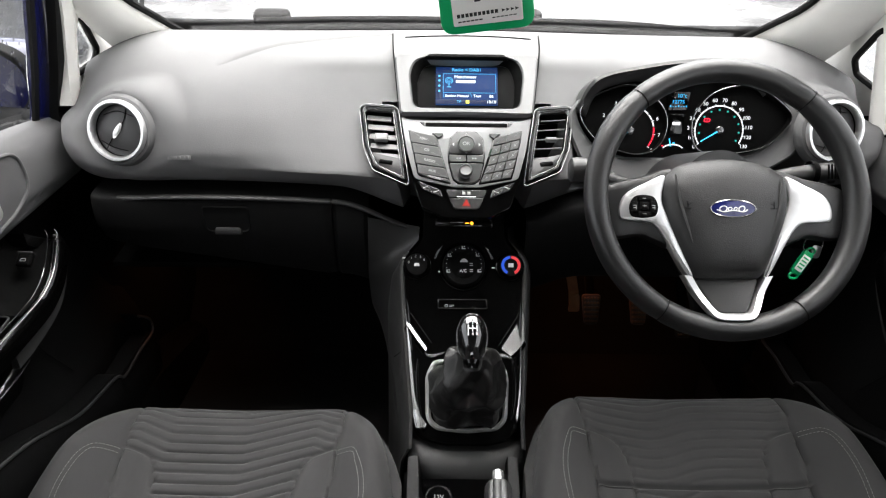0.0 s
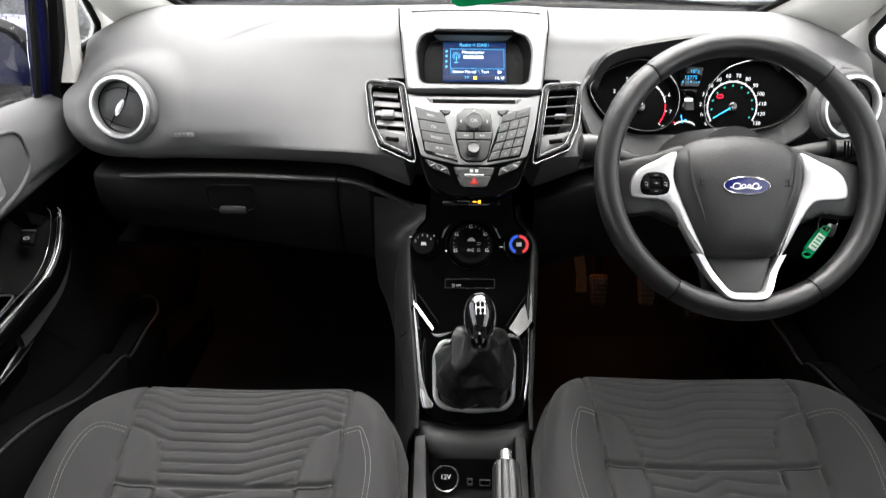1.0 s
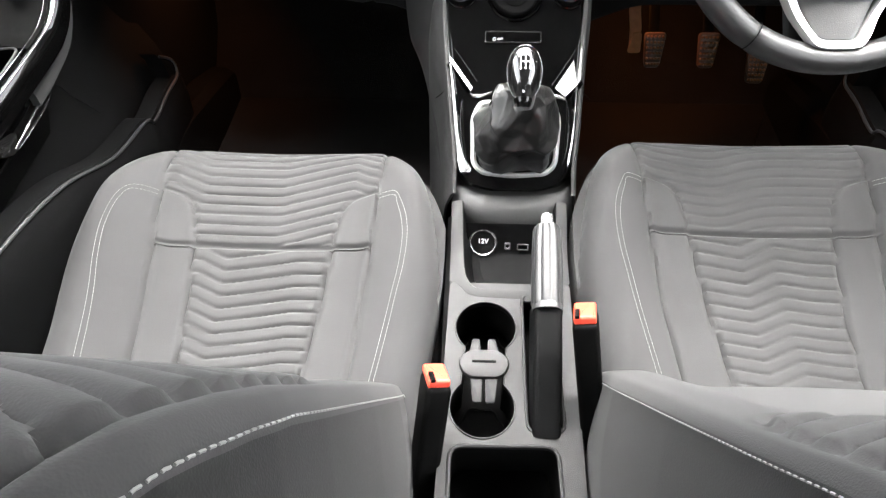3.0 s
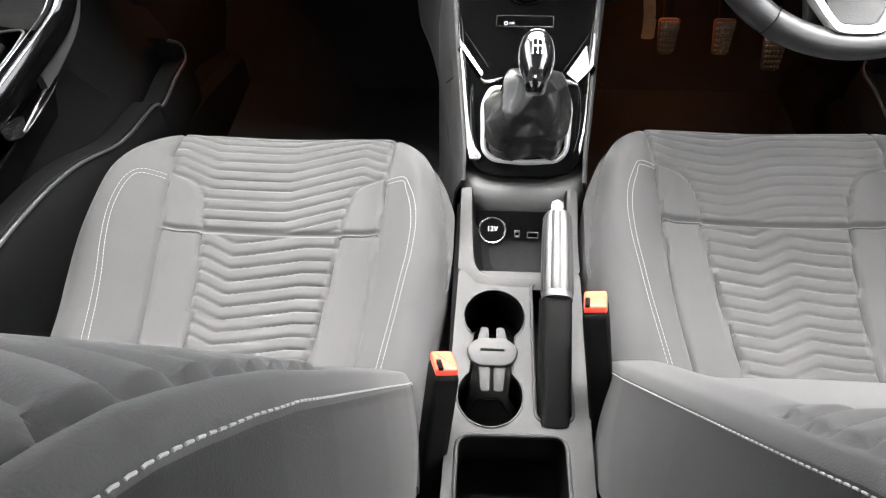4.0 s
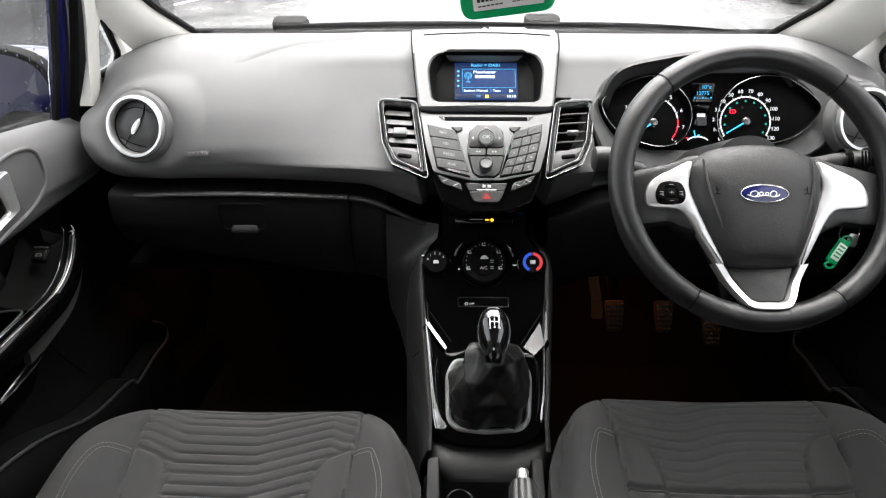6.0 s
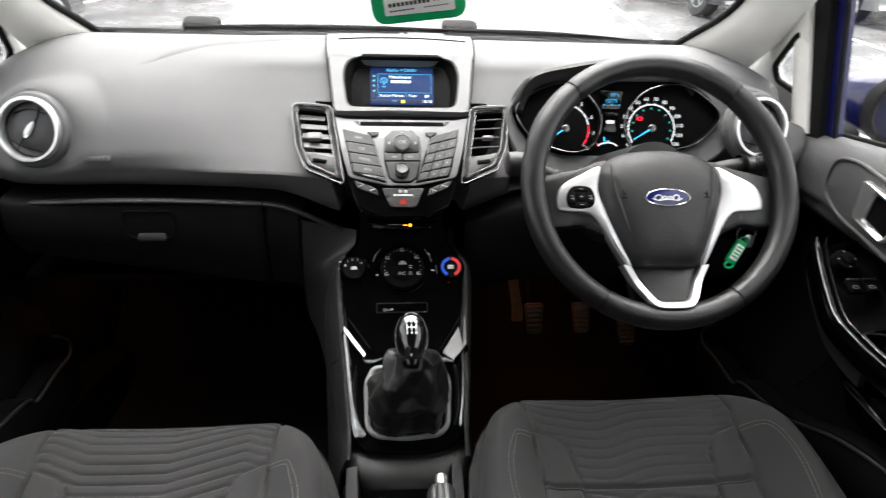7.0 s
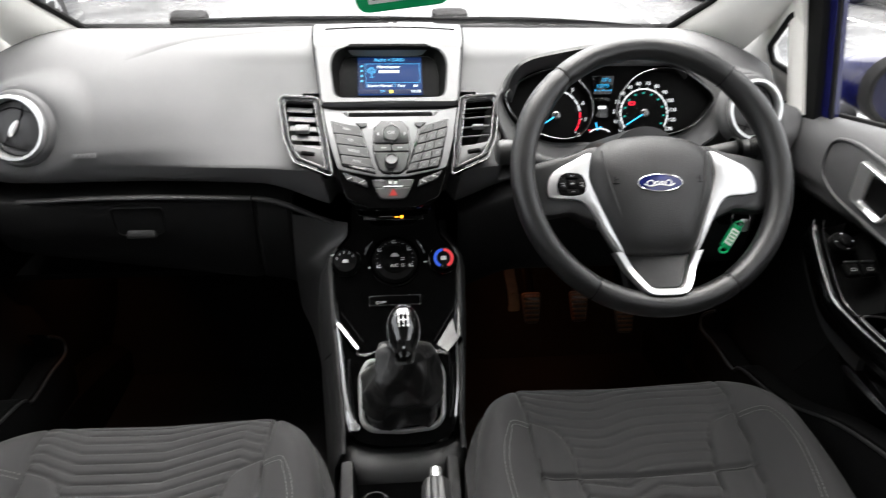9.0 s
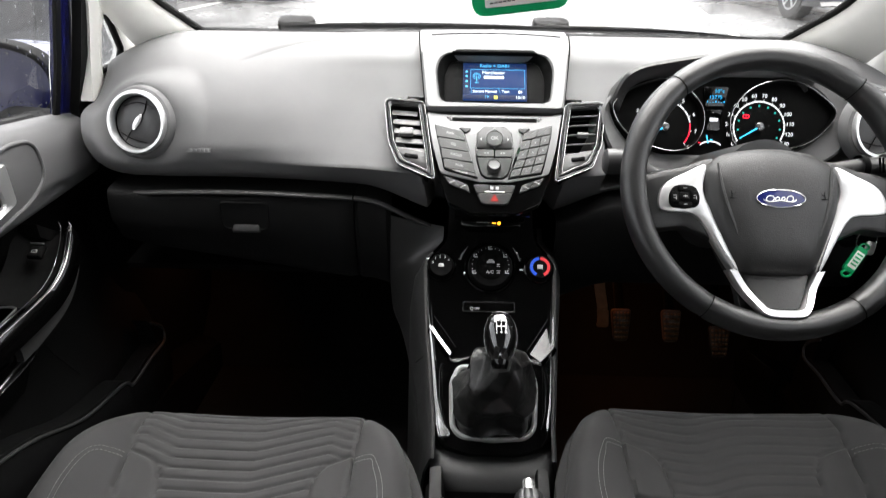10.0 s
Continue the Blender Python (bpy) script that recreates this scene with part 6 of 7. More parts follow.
# column shroud behind
rows = []
for k in range(9):
    t = k / 8
    c = COL @ Vector((0, 0.01 - 0.02 * t, -0.03 - 0.16 * t))
    rows.append([(c.x + (0.052 + 0.02 * t) * math.cos(q), c.y + 0.02 * math.sin(q), c.z + (0.048 + 0.022 * t) * math.sin(q)) for q in np.linspace(0, 2 * math.pi, 32, endpoint=False)])


def on_col(bm, h=0.0, x=0.0, y=0.0, turn=0.0):
    return move(bm, COL @ at(x, y, h, turn))


column = thing("steering_column", (0.332, 0.95, 0.85), "dark grey steering column shroud with stalks and ignition lock", "steering column")
part("shroud", loft(rows), STALKGREY, column)
for sx, ends in ((-1, [(-0.05, -0.005, -0.075), (-0.105, 0.012, -0.07), (-0.158, 0.028, -0.066), (-0.178, 0.034, -0.064)]), (1, [(0.05, 0.012, -0.085), (0.10, 0.026, -0.080), (0.15, 0.034, -0.078), (0.186, 0.036, -0.078)])):
    path = [tuple(COL @ Vector(p)) for p in smooth_line(ends, 4)]
    st = part("stalk", sweep(path, circle(0.0135, 20, 0.0115), scale=lambda t: 0.75 + 0.42 * t), STALKGREY, column)
    e = Vector(ends[-1])
    part("stalk_end", move(lathe([(0.0165, -0.012), (0.0175, 0.0), (0.0165, 0.008), (0.012, 0.011)], 28), COL @ Matrix.Translation(e + Vector((sx * 0.004, 0, 0))) @ pose(0, 0, 0, 0, sx * 90, 0)), STALKGREY, st)
    if sx > 0:
        for k in range(5):
            part("knurl", move(rbox(0.0016, 0.020, 0.003, 0.0005, 2), COL @ pose(0.164 + 0.0045 * k, 0.036, -0.0605, 0, 0, 4)), DARKER, st)
    a = Vector(ends[2])
    part("stalk_ring", move(lathe([(0.0165, -0.004), (0.0172, 0.0), (0.0165, 0.004), (0.0155, 0.004)], 28, False), COL @ Matrix.Translation(a) @ pose(0, 0, 0, 0, sx * 90, 0)), DARKER, st)
    part("stalk_mark", on_col(merge(bar(-0.003, -0.0005, 0.003, 0.0005), bar(-0.003, 0.0018, 0.003, 0.0028)), -0.0555, sx * 0.128, 0.018 + 0.003 * sx, 15 * -sx), PRINT, st)
# ignition with key ring and green fob
part("ignition_lock", move(lathe([(0.02, -0.02), (0.019, 0.0), (0.0165, 0.004), (0.0135, 0.004), (0.0130, -0.004)], 30), COL @ pose(0.1345, -0.0520, -0.046, 0, 24, 0)), DARK, column)
keys_ = thing("key_ring", (0.447, 0.80, 0.84), "ignition key with steel ring and green plastic fob", "keys")
part("key_head", on_col(plate(rounded([(-0.011, -0.013), (0.011, -0.013), (0.013, 0.010), (-0.013, 0.010)], 0.007), 0.007, 0.002), -0.036, 0.1345, -0.0525), DARKER, keys_)
ring = [(0.013 * math.cos(a), 0.013 * math.sin(a), 0.003 * math.sin(a)) for a in np.linspace(0, 2 * math.pi, 36, endpoint=False)]
part("ring", on_col(sweep(ring, circle(0.001, 6), True, up=(0, 0, 1)), -0.026, 0.1300, -0.0620), CHROME, keys_)
part("blade", on_col(plate(rounded([(-0.006, -0.011), (0.006, -0.011), (0.0065, 0.006), (-0.0065, 0.006)], 0.005), 0.002, 0.0006), -0.024, 0.1330, -0.0690, -14), SILVER, keys_)
fob = part("fob", on_col(plate(rounded([(-0.0072, -0.0175), (0.0072, -0.0175), (0.0072, 0.0175), (-0.0072, 0.0175)], 0.0035), 0.005, 0.0015), -0.022, 0.1125, -0.0860, -33), GREEN, keys_, "bright green plastic fob")
part("fob_label", on_col(plate(rounded([(-0.0055, -0.012), (0.0055, -0.012), (0.0055, 0.011), (-0.0055, 0.011)], 0.001, 2), 0.0006, 0.0002), -0.017, 0.1125, -0.0860, -33), PAPER, fob)
for k in range(4):
    part("label_bar", on_col(bar(-0.004, -0.001, 0.004, 0.001), -0.0163, 0.1125 - 0.0043 * (0.9 - 0.6 * k) * 1.0, -0.0860 - 0.0067 * (0.9 - 0.6 * k), -33), GREEN, fob)
part("fob_loop", on_col(sweep([(0.006 * math.cos(a), 0.004 * math.sin(a), 0) for a in np.linspace(0, 2 * math.pi, 20, endpoint=False)], circle(0.0013, 6), True), -0.019, 0.1230, -0.0700), GREEN, fob)
part("fob_loop", on_col(sweep([(0.006 * math.cos(a), 0.004 * math.sin(a), 0) for a in np.linspace(0, 2 * math.pi, 20, endpoint=False)], circle(0.0016, 6), True), -0.019, 0.1020, -0.1030), GREEN, fob)


# ---- seats ----
PITCH_FRONT, PITCH_REAR = 0.0148, 0.0178


def zig(x, knots):
    return float(np.interp(x, [k[0] for k in knots], [k[1] for k in knots]))


def pleat(q):
    """Rounded rib with a narrow valley, 0 to 1."""
    f = q - math.floor(q)
    return 1 - abs(2 * f - 1) ** 3.4


def groove(d, w):
    return math.exp(-(d / w) ** 2)


def insert_half(y):
    return float(np.interp(y, [0.40, 0.60], [0.076, 0.095]))


def strip_half(y):
    return float(np.interp(y, [0.40, 0.60, 0.79], [0.134, 0.148, 0.159]))


def cushion_height(x, y, knots):
    """Height of the seat's cloth, x from the seat's middle; y is counted from the cross seam at 0.604."""
    ax = abs(x)
    z = 0.514 + 0.058 * step(0.46, 0.79, y) + 0.006 * step(0.74, 0.80, y)
    z += 0.030 * step(0.125, 0.205, ax) * (1 - step(0.66, 0.78, y)) + 0.004 * step(0.12, 0.2, ax)
    z -= 0.004 * (1 - step(0.0, 0.14, ax))
    strip = strip_half(y)
    half = insert_half(y)
    tongue = (abs(strip - ax) / 0.053) ** 3 + (abs(y - 0.604) / 0.078) ** 3
    seam = 0.0
    if y > 0.60:
        seam = max(seam, groove(ax - strip, 0.0022))
        if ax < strip:
            seam = max(seam, 0.7 * groove((tongue ** 0.333 - 1) * 0.06, 0.0026))
            z += 0.003 * step(1.25, 0.8, tongue)
    else:
        seam = max(seam, groove(ax - strip, 0.0026), groove(ax - half, 0.0022))
    line = 0.604 + 0.010 * (x / 0.15)
    if ax < strip + 0.002:
        seam = max(seam, groove(y - 0.604, 0.0032) * 0.8)
    z -= 0.0065 * seam
    inside = 1.0
    if y > 0.604:
        inside = step(strip, strip - 0.007, ax) * step(1.0, 1.15, tongue) * step(0.604, 0.611, y)
    else:
        inside = step(half, half - 0.006, ax) * step(0.604, 0.597, y)
    z += 0.0042 * (knots[3] if y < 0.604 else knots[2]) * (pleat((y - zig(x, knots[0] if y > 0.604 else knots[1])) / (PITCH_FRONT if y > 0.604 else PITCH_REAR)) - 0.6) * inside
    return z


def cushion(xc, knots, shift, front, lift, outer):
    y0 = 0.30
    cols = [math.copysign(abs(u) ** 0.93, u) for u in np.linspace(-1, 1, 129)]
    fr = np.linspace(0, 1, 372)
    rows = []
    for f in fr:
        row = []
        for c in cols:
            u = abs(c)
            yf = front - 0.135 * max(0.0, (u - 0.52) / 0.48) ** 2.8
            y = y0 + (yf - y0) * f
            hw = (0.266 if c * outer > 0 else 0.247) * (1 - 0.09 * step(0.62, 0.38, y))
            x = hw * c
            z = cushion_height(x, y - shift, knots) + lift
            R = 0.055
            dx = hw * (1 - u)
            slope = 0.135 * 2.8 / 0.48 * max(0.0, (u - 0.52) / 0.48) ** 1.8 / hw
            dy = (yf - y) / math.sqrt(1 + slope * slope)
            d = min(dx, dy) if max(dx, dy) > R else R - math.hypot(R - dx, R - dy)
            d = max(0.0, min(R, d))
            z -= 0.8 * (R - math.sqrt(max(0.0, R * R - (R - d) ** 2)))
            row.append((xc + x, y, z))
        rows.append(row)
    bm = sheet(rows)
    edge = [e for e in bm.edges if e.is_boundary]
    r = bmesh.ops.extrude_edge_only(bm, edges=edge)
    vs = [g for g in r["geom"] if isinstance(g, bmesh.types.BMVert)]
    for v in vs:
        v.co = Vector((xc + (v.co.x - xc) * 0.985, v.co.y - 0.006 if v.co.y > 0.4 else v.co.y, 0.41))
    return bm


def on_cushion(xc, x, y, knots, shift, lift):
    return Vector((xc + x, y + shift, cushion_height(x, y, knots) + lift + 0.0008))


def stitches(points, length=0.0036, gap=0.0016, r=0.00032):
    """Short thread dashes along a line."""
    p = np.array(points, float)
    d = np.r_[0, np.cumsum(np.linalg.norm(np.diff(p, axis=0), axis=1))]
    bm, s = None, 0.0
    at_ = lambda q: Vector([float(np.interp(q, d, p[:, k])) for k in range(3)])
    while s + length < d[-1]:
        a, b = at_(s), at_(s + length)
        one = tube([tuple(a), tuple(a.lerp(b, 0.5) + Vector((0, 0, r * 0.7))), tuple(b)], r, 5, up=(0.3, 0.2, 1))
        bm = merge(bm, one) if bm else one
        s += length + gap
    return bm


class Back:
    """A backrest's frame: x across, y up it, z forwards; broad: added half width."""

    def __init__(self, xc, lean, y0, broad):
        a = radians(lean)
        self.m = basis((xc, y0, 0.512), (-1, 0, 0), (0, -math.sin(a), math.cos(a)))
        self.broad = broad

    def half(self, w):
        return self.broad + float(np.interp(w, [0.0, 0.12, 0.30, 0.45, 0.52, 0.56, 0.59, 0.615, 0.64, 0.66], [0.208, 0.214, 0.215, 0.213, 0.210, 0.206, 0.201, 0.194, 0.180, 0.16]))

    def swell(self, x, w):
        """How far the cloth stands forward at x across and w up."""
        ax, fw = abs(x), self.half(w)
        n = float(np.interp(w, [-0.05, 0.03, 0.3, 0.5, 0.54, 0.57, 0.59, 0.61, 0.63, 0.66], [0.043, 0.052, 0.0535, 0.0535, 0.0510, 0.0475, 0.0440, 0.0360, 0.024, -0.008]))
        n += 0.009 * (1 - (ax / fw) ** 2)
        n -= 0.020 * (1 - step(fw - 0.125, fw - 0.035, ax)) * (1 - step(0.30, 0.42, w))
        edge = fw - 0.017
        corner = (max(0.0, ax - edge + 0.035) / 0.035) ** 2.4 + (max(0.0, 0.43 - w) / 0.06) ** 2.4
        inside = step(1.0, 0.8, corner)
        n += 0.0085 * (pleat((w - 1.9 * ax * ax) / 0.027) - 0.6) * inside
        n -= 0.0035 * groove((corner - 1.0) * 0.018, 0.0030)
        return n


def backrest(back, k=96):
    m, rings = back.m, []
    for w in list(np.linspace(-0.05, 0.60, 210)) + list(np.linspace(0.604, 0.66, 16)):
        fw = back.half(w)
        bw = fw + 0.012
        ease = math.sqrt(max(0.0, 1 - (max(0.0, w - 0.62) / 0.041) ** 2))
        ring, rr = [], 0.012
        for i in range(k + 1):
            x = -fw + 2 * fw * i / k
            n = back.swell(x, w)
            e = fw - abs(x)
            if e < rr:
                n -= 0.75 * (rr - math.sqrt(max(0.0, rr * rr - (rr - e) ** 2)))
            ring.append((x, w, n))
        edge = ring[-1][2]
        side = [(fw + (bw - fw) * t + 0.006 * math.sin(math.pi * t), w, edge + (-0.085 - edge) * t) for t in (0.04, 0.12, 0.25, 0.4, 0.55, 0.7, 0.85, 1.0)]
        ring += side
        ring += [((bw - 0.012) * (1 - 2 * (i + 0.5) / 9), w, -0.098) for i in range(9)]
        ring += [(-x, q, n) for x, q, n in side[::-1]]
        rings.append([tuple(m @ Vector((x, q, (n + 0.04) * ease - 0.04))) for x, q, n in ring])
    return loft(rings)


def seat(xc, knots, outer, shift, front, lift, back, label):
    """outer: which way the door lies; shift: where the cross seam lies; front: the front edge."""
    s = thing("front_seat", (xc, 0.5, 0.30), label, "car seat", "front seats")
    part("cushion", cushion(xc, knots, shift, front, lift, outer), CLOTH, s, "ribbed charcoal cloth cushion", sharp=60)
    rest = part("backrest", backrest(back), CLOTH, s, "charcoal cloth backrest with curved ribs and darker plain sides", sharp=60)
    rest.data.materials.append(CLOTHSIDE)
    ring = 97 + 8 + 9 + 8
    for poly in rest.data.polygons:
        if len(poly.vertices) == 4 and min(v % ring for v in poly.vertices) >= 96:
            poly.material_index = 1
    for sx in (-1, 1):
        k = 0.211 if sx == outer else 0.199
        for off in (0.0, 0.0065):
            line = smooth_line([(0.155, 0.676 - off), (0.155 + (k - 0.155) * 0.5, 0.671 - off), (k - 0.012 - off * 0.7, 0.654 - off * 0.7), (k - 0.003 - off, 0.628 - off * 0.3), (k - off, 0.598), (k - 0.003 - off, 0.56), (k - 0.010 - off, 0.52), (k - 0.022 - off, 0.44), (k - 0.034 - off, 0.36)], 8)
            part("stitching", stitches([tuple(on_cushion(xc, sx * x, y, knots, shift, lift)) for x, y in line]), THREAD, s, "pale double stitching")
        # seam along the backrest's side edge
        path = []
        for w in np.linspace(0.0, 0.62, 110):
            fw = back.half(w)
            ease = math.sqrt(max(0.0, 1 - (max(0.0, w - 0.62) / 0.041) ** 2))
            path.append(tuple(back.m @ Vector((sx * (fw + 0.0018), w, (back.swell(fw, w) - 0.0105 + 0.04) * ease - 0.04))))
        part("side_stitching", stitches(path, 0.0034, 0.0020, 0.0006), THREAD, s, "pale stitched seam")
    part("frame", move(rbox(0.40, 0.46, 0.06, 0.02), pose(xc, 0.53, 0.385)), DARKER, s)
    for dx in (0.232, -0.232):
        part("side_shield", move(rbox(0.03, 0.44, 0.12, 0.012), pose(xc + dx, 0.50, 0.40)), DARK, s)
    for dx in (-0.19, 0.19):
        part("rail", move(rbox(0.045, 0.5, 0.06, 0.008), pose(xc + dx, 0.50, 0.328)), DARKER, s)
    return s


# rib lines of each cushion: before the cross seam, behind it, and how full the front ones are
KNOT_L = ([(-0.16, 0.010), (-0.140, 0.017), (-0.095, 0.0), (0.018, 0.0), (0.118, 0.026), (0.16, 0.006)], [(-0.10, 0.016), (-0.082, 0.015), (-0.047, 0.0), (0.05, 0.016), (0.10, 0.015)], 0.9, 1.05)
KNOT_R = (smooth_line([(-0.16, 0.010), (-0.06, -0.008), (0.02, 0.010), (0.16, 0.005)], 6), [(-0.10, 0.010), (-0.03, 0.0), (0.014, 0.020), (0.05, 0.014), (0.10, 0.011)], 0.45, 0.85)
seat(-0.335, KNOT_L, -1, 0.014, 0.790, 0.0, Back(-0.335, 26.4, 0.374, 0.0), "charcoal cloth passenger seat with chevron ribs and pale stitching")
seat(0.333, KNOT_R, 1, 0.046, 0.815, 0.010, Back(0.333, 32, 0.402, 0.030), "charcoal cloth driver seat with chevron ribs and pale stitching")


def buckle(pos, lean, turn):
    b = thing("belt_buckle", (pos[0], pos[1] - 0.03, 0.42), "black seat belt buckle with a red release button", "belt buckle", "seat belt buckles")
    m = Matrix.Translation(pos) @ pose(0, 0, 0, -28, lean, turn)
    part("casing", move(rbox(0.027, 0.038, 0.150, 0.006), m @ pose(0, -0.004, -0.082)), DARKER, b)
    part("release", move(rbox(0.0235, 0.034, 0.010, 0.003), m @ pose(0, -0.002, -0.004)), RED, b, "red release button", sharp=8)
    part("slot", move(rbox(0.005, 0.016, 0.004, 0.001), m @ pose(-0.0075, -0.014, 0.0025)), DARKER, b)
    path = [tuple(m @ Vector(p)) for p in ((0, -0.004, -0.14), (0, -0.006, -0.17), (0, -0.01, -0.23))]
    part("stalk", sweep(path, rounded([(-0.011, -0.018), (0.011, -0.018), (0.011, 0.018), (-0.011, 0.018)], 0.004, 3), up=(0, 1, 0)), DARKER, b)


buckle((-0.0865, 0.400, 0.612), 13, 10)
buckle((0.068, 0.462, 0.642), -12, -4)


# ---- front doors ----
def door(sx):
    d = thing("car_door", (sx * 0.68, 0.5, 0.30), "dark grey plastic inner door panel with silver handle recess", "car door", "front doors")
    X = lambda p: (sx * p[0], p[1], p[2])

    def belt(y):
        return float(np.interp(y, [-0.1, 0.4, 0.76, 1.0, 1.12], [1.0, 0.985, 0.960, 0.928, 0.905]))

    ys = list(np.linspace(-0.1, 1.10, 34))
    rows = []
    for y in ys:
        b = belt(y)
        fwd = step(0.80, 1.05, y)
        sec = [(0.712, b - 0.006), (0.706, b - 0.01), (0.692, b - 0.02), (0.678, b - 0.045), (0.668, 0.86 + 0.3 * (b - 0.95)), (0.664, 0.825), (0.672, 0.80), (0.684, 0.76), (0.684, 0.66), (0.676, 0.60), (0.655, 0.545), (0.640, 0.50), (0.638, 0.40), (0.650, 0.33), (0.680, 0.30)]
        rows.append([X((x - 0.010 * fwd * (z > 0.85), y, z)) for x, z in smooth_line(sec, 3)])
    part("panel", sheet(rows, 0.05, (sx, 0, 0)), DARK, d)
    # upper trim, paler and soft
    rows = []
    for y in np.linspace(-0.1, 1.06, 30):
        b = belt(y)
        fwd = step(0.80, 1.05, y)
        sec = [(0.702, b + 0.002), (0.690, b + 0.006), (0.672, b + 0.001), (0.657, b - 0.011), (0.647, b - 0.030), (0.643, b - 0.055), (0.6425, 0.856), (0.648, 0.832), (0.662, 0.820)]
        rows.append([X((x - 0.010 * fwd * (z > 0.85), y, z)) for x, z in smooth_line(sec, 4)])
    part("upper_trim", sheet(rows, 0.003, (sx, 0, 0)), DOORPAD, d, "grey soft-grained upper door trim")
    # oval handle recess with raised lip

    def on_door(y, z, out=0.0, x0=0.6415):
        return basis(X((x0 - out, y, z)), (0, -sx, 0), (0, 0, 1)) if sx > 0 else basis(X((x0 - out, y, z)), (0, 1, 0), (0, 0, 1))

    HM = on_door(0.760, 0.884, 0.001) @ pose(0, 0, 0, 0, 0, -7 if sx > 0 else 7)
    mir = 1 if sx > 0 else -1
    oval = rounded([(-0.146, -0.028), (-0.146, 0.026), (-0.100, 0.042), (0.16, 0.042), (0.20, 0.02), (0.19, -0.03), (0.15, -0.044), (-0.10, -0.044)], 0.022, 5)
    oval = [(mir * x, y) for x, y in oval][:: mir]
    part("handle_recess", move(plate(oval, 0.002, 0.0008), HM), DOORPAD, d)
    part("recess_lip", move(tube([(x, y, 0.002) for x, y in oval], 0.003, 8, True), HM), DOORPAD, d)
    bez_o = rounded([(-0.072, 0.030), (0.030, 0.028), (0.002, -0.030), (-0.066, -0.026)], 0.007, 4)
    bez_i = rounded([(-0.044, 0.0225), (0.018, 0.0215), (-0.002, -0.0225), (-0.044, -0.0195)], 0.004, 4)
    bez_o, bez_i = ([(mir * x, y) for x, y in q][:: mir] for q in (bez_o, bez_i))
    part("handle_bezel", move(frame_plate(bez_o, bez_i, 0.010, 0.003, 80, 0.002), HM), SILVER, d, "satin silver handle bezel")
    part("handle_pocket", move(plate(bez_i, 0.0025, 0.0005), HM), DARKER, d)
    # pull: gloss black bar with bright edges, from the switches down and back
    if sx < 0:
        top = [(0.610, 0.880, 0.806), (0.606, 0.876, 0.797), (0.603, 0.856, 0.777), (0.601, 0.833, 0.761), (0.600, 0.806, 0.750), (0.600, 0.770, 0.745)]
        low_z, dy = 0.0, 0.0
    else:
        top = [(0.608, 0.842, 0.816), (0.605, 0.835, 0.806), (0.602, 0.812, 0.786), (0.600, 0.775, 0.757), (0.600, 0.748, 0.740), (0.600, 0.715, 0.735)]
        low_z, dy = -0.012, -0.032
    line = smooth_line(top + [(0.600, 0.66, 0.745 + low_z), (0.601, 0.56, 0.747 + low_z), (0.604, 0.38, 0.748 + low_z)], 8)
    sec = rounded([(-0.008, -0.022), (0.009, -0.022), (0.009, 0.002), (0.001, 0.011), (-0.005, 0.009)], 0.005, 5)
    sec = [(sx * x, y) for x, y in sec][:: sx]
    part("pull_bar", sweep([X(p) for p in line], sec, scale=lambda t: 0.6 + 0.4 * min(1.0, t * 9)), GLOSS, d, "gloss black pull bar")
    part("pull_edge", sweep([X((x - 0.004, y, z + 0.010)) for x, y, z in line], circle(0.0014, 10, 0.0010), scale=lambda t: 0.5 + 0.5 * min(1.0, t * 6)), POLISHED, d, "bright edge of the pull")
    part("pull_line", tube([X((x + 0.009, y - 0.003, z + 0.010)) for x, y, z in line], 0.0006, 8), POLISHED, d, "fine bright line inside the pull")
    # grey band outside the pull, running down to the pocket
    fall = [(x, y, z) for x, y, z in line if y > 0.70 + dy]
    rows = [[X((x + 0.002 - 0.004 * t, y + 0.006 + 0.010 * t - 0.012 * t * t, z - 0.020 - (0.020 + 0.006 * step(0.80 + dy, 0.72 + dy, y)) * t)) for t in (0, 0.15, 0.5, 0.85, 1.0)] for x, y, z in fall]
    part("pull_band", sheet(rows, 0.01, (sx, 0, 0)), CFLANKLIP, d, "dark grey band beside the pull")
    # narrow switch panel that follows the pull, ending in a rounded step
    inner = [p for p in line if p[1] > 0.765 + dy]
    rows = []
    for i, (x, y, z) in enumerate(inner):
        reach = 0.058 * min(1.0, math.sqrt(0.10 + i / 5.0)) * (1 - 0.35 * step(0.80 + dy, 0.765 + dy, y))
        rows.append([X((x + 0.011 + reach * t, y - 0.02 * t * t, z - 0.006 + 0.020 * t * t)) for t in (0, 0.25, 0.5, 0.75, 1.0)])
    part("switch_panel", sheet(rows, 0.02, (0, 0, -1)), DARKER, d, "black switch panel")
    # hollow behind the pull, with a raised rim
    hollow = [(0.617, 0.752), (0.652, 0.746), (0.662, 0.715), (0.664, 0.60), (0.662, 0.42), (0.617, 0.42), (0.615, 0.60), (0.614, 0.715)]
    hollow = [(x, y + dy) for x, y in rounded(hollow, 0.012, 4)]
    zt = 0.752 + low_z
    part("hollow", merge(loft([[X((x, y, zt)) for x, y in hollow], [X((x, y, zt - 0.03)) for x, y in hollow], [X((0.64 + (x - 0.64) * 0.8, y, zt - 0.055)) for x, y in hollow]], caps=False), move(plate([(sx * (0.64 + (x - 0.64) * 0.85), y) for x, y in hollow][:: sx], 0.002, 0.0005), pose(0, 0, zt - 0.055))), DARKER, d, "black hollow behind the pull")
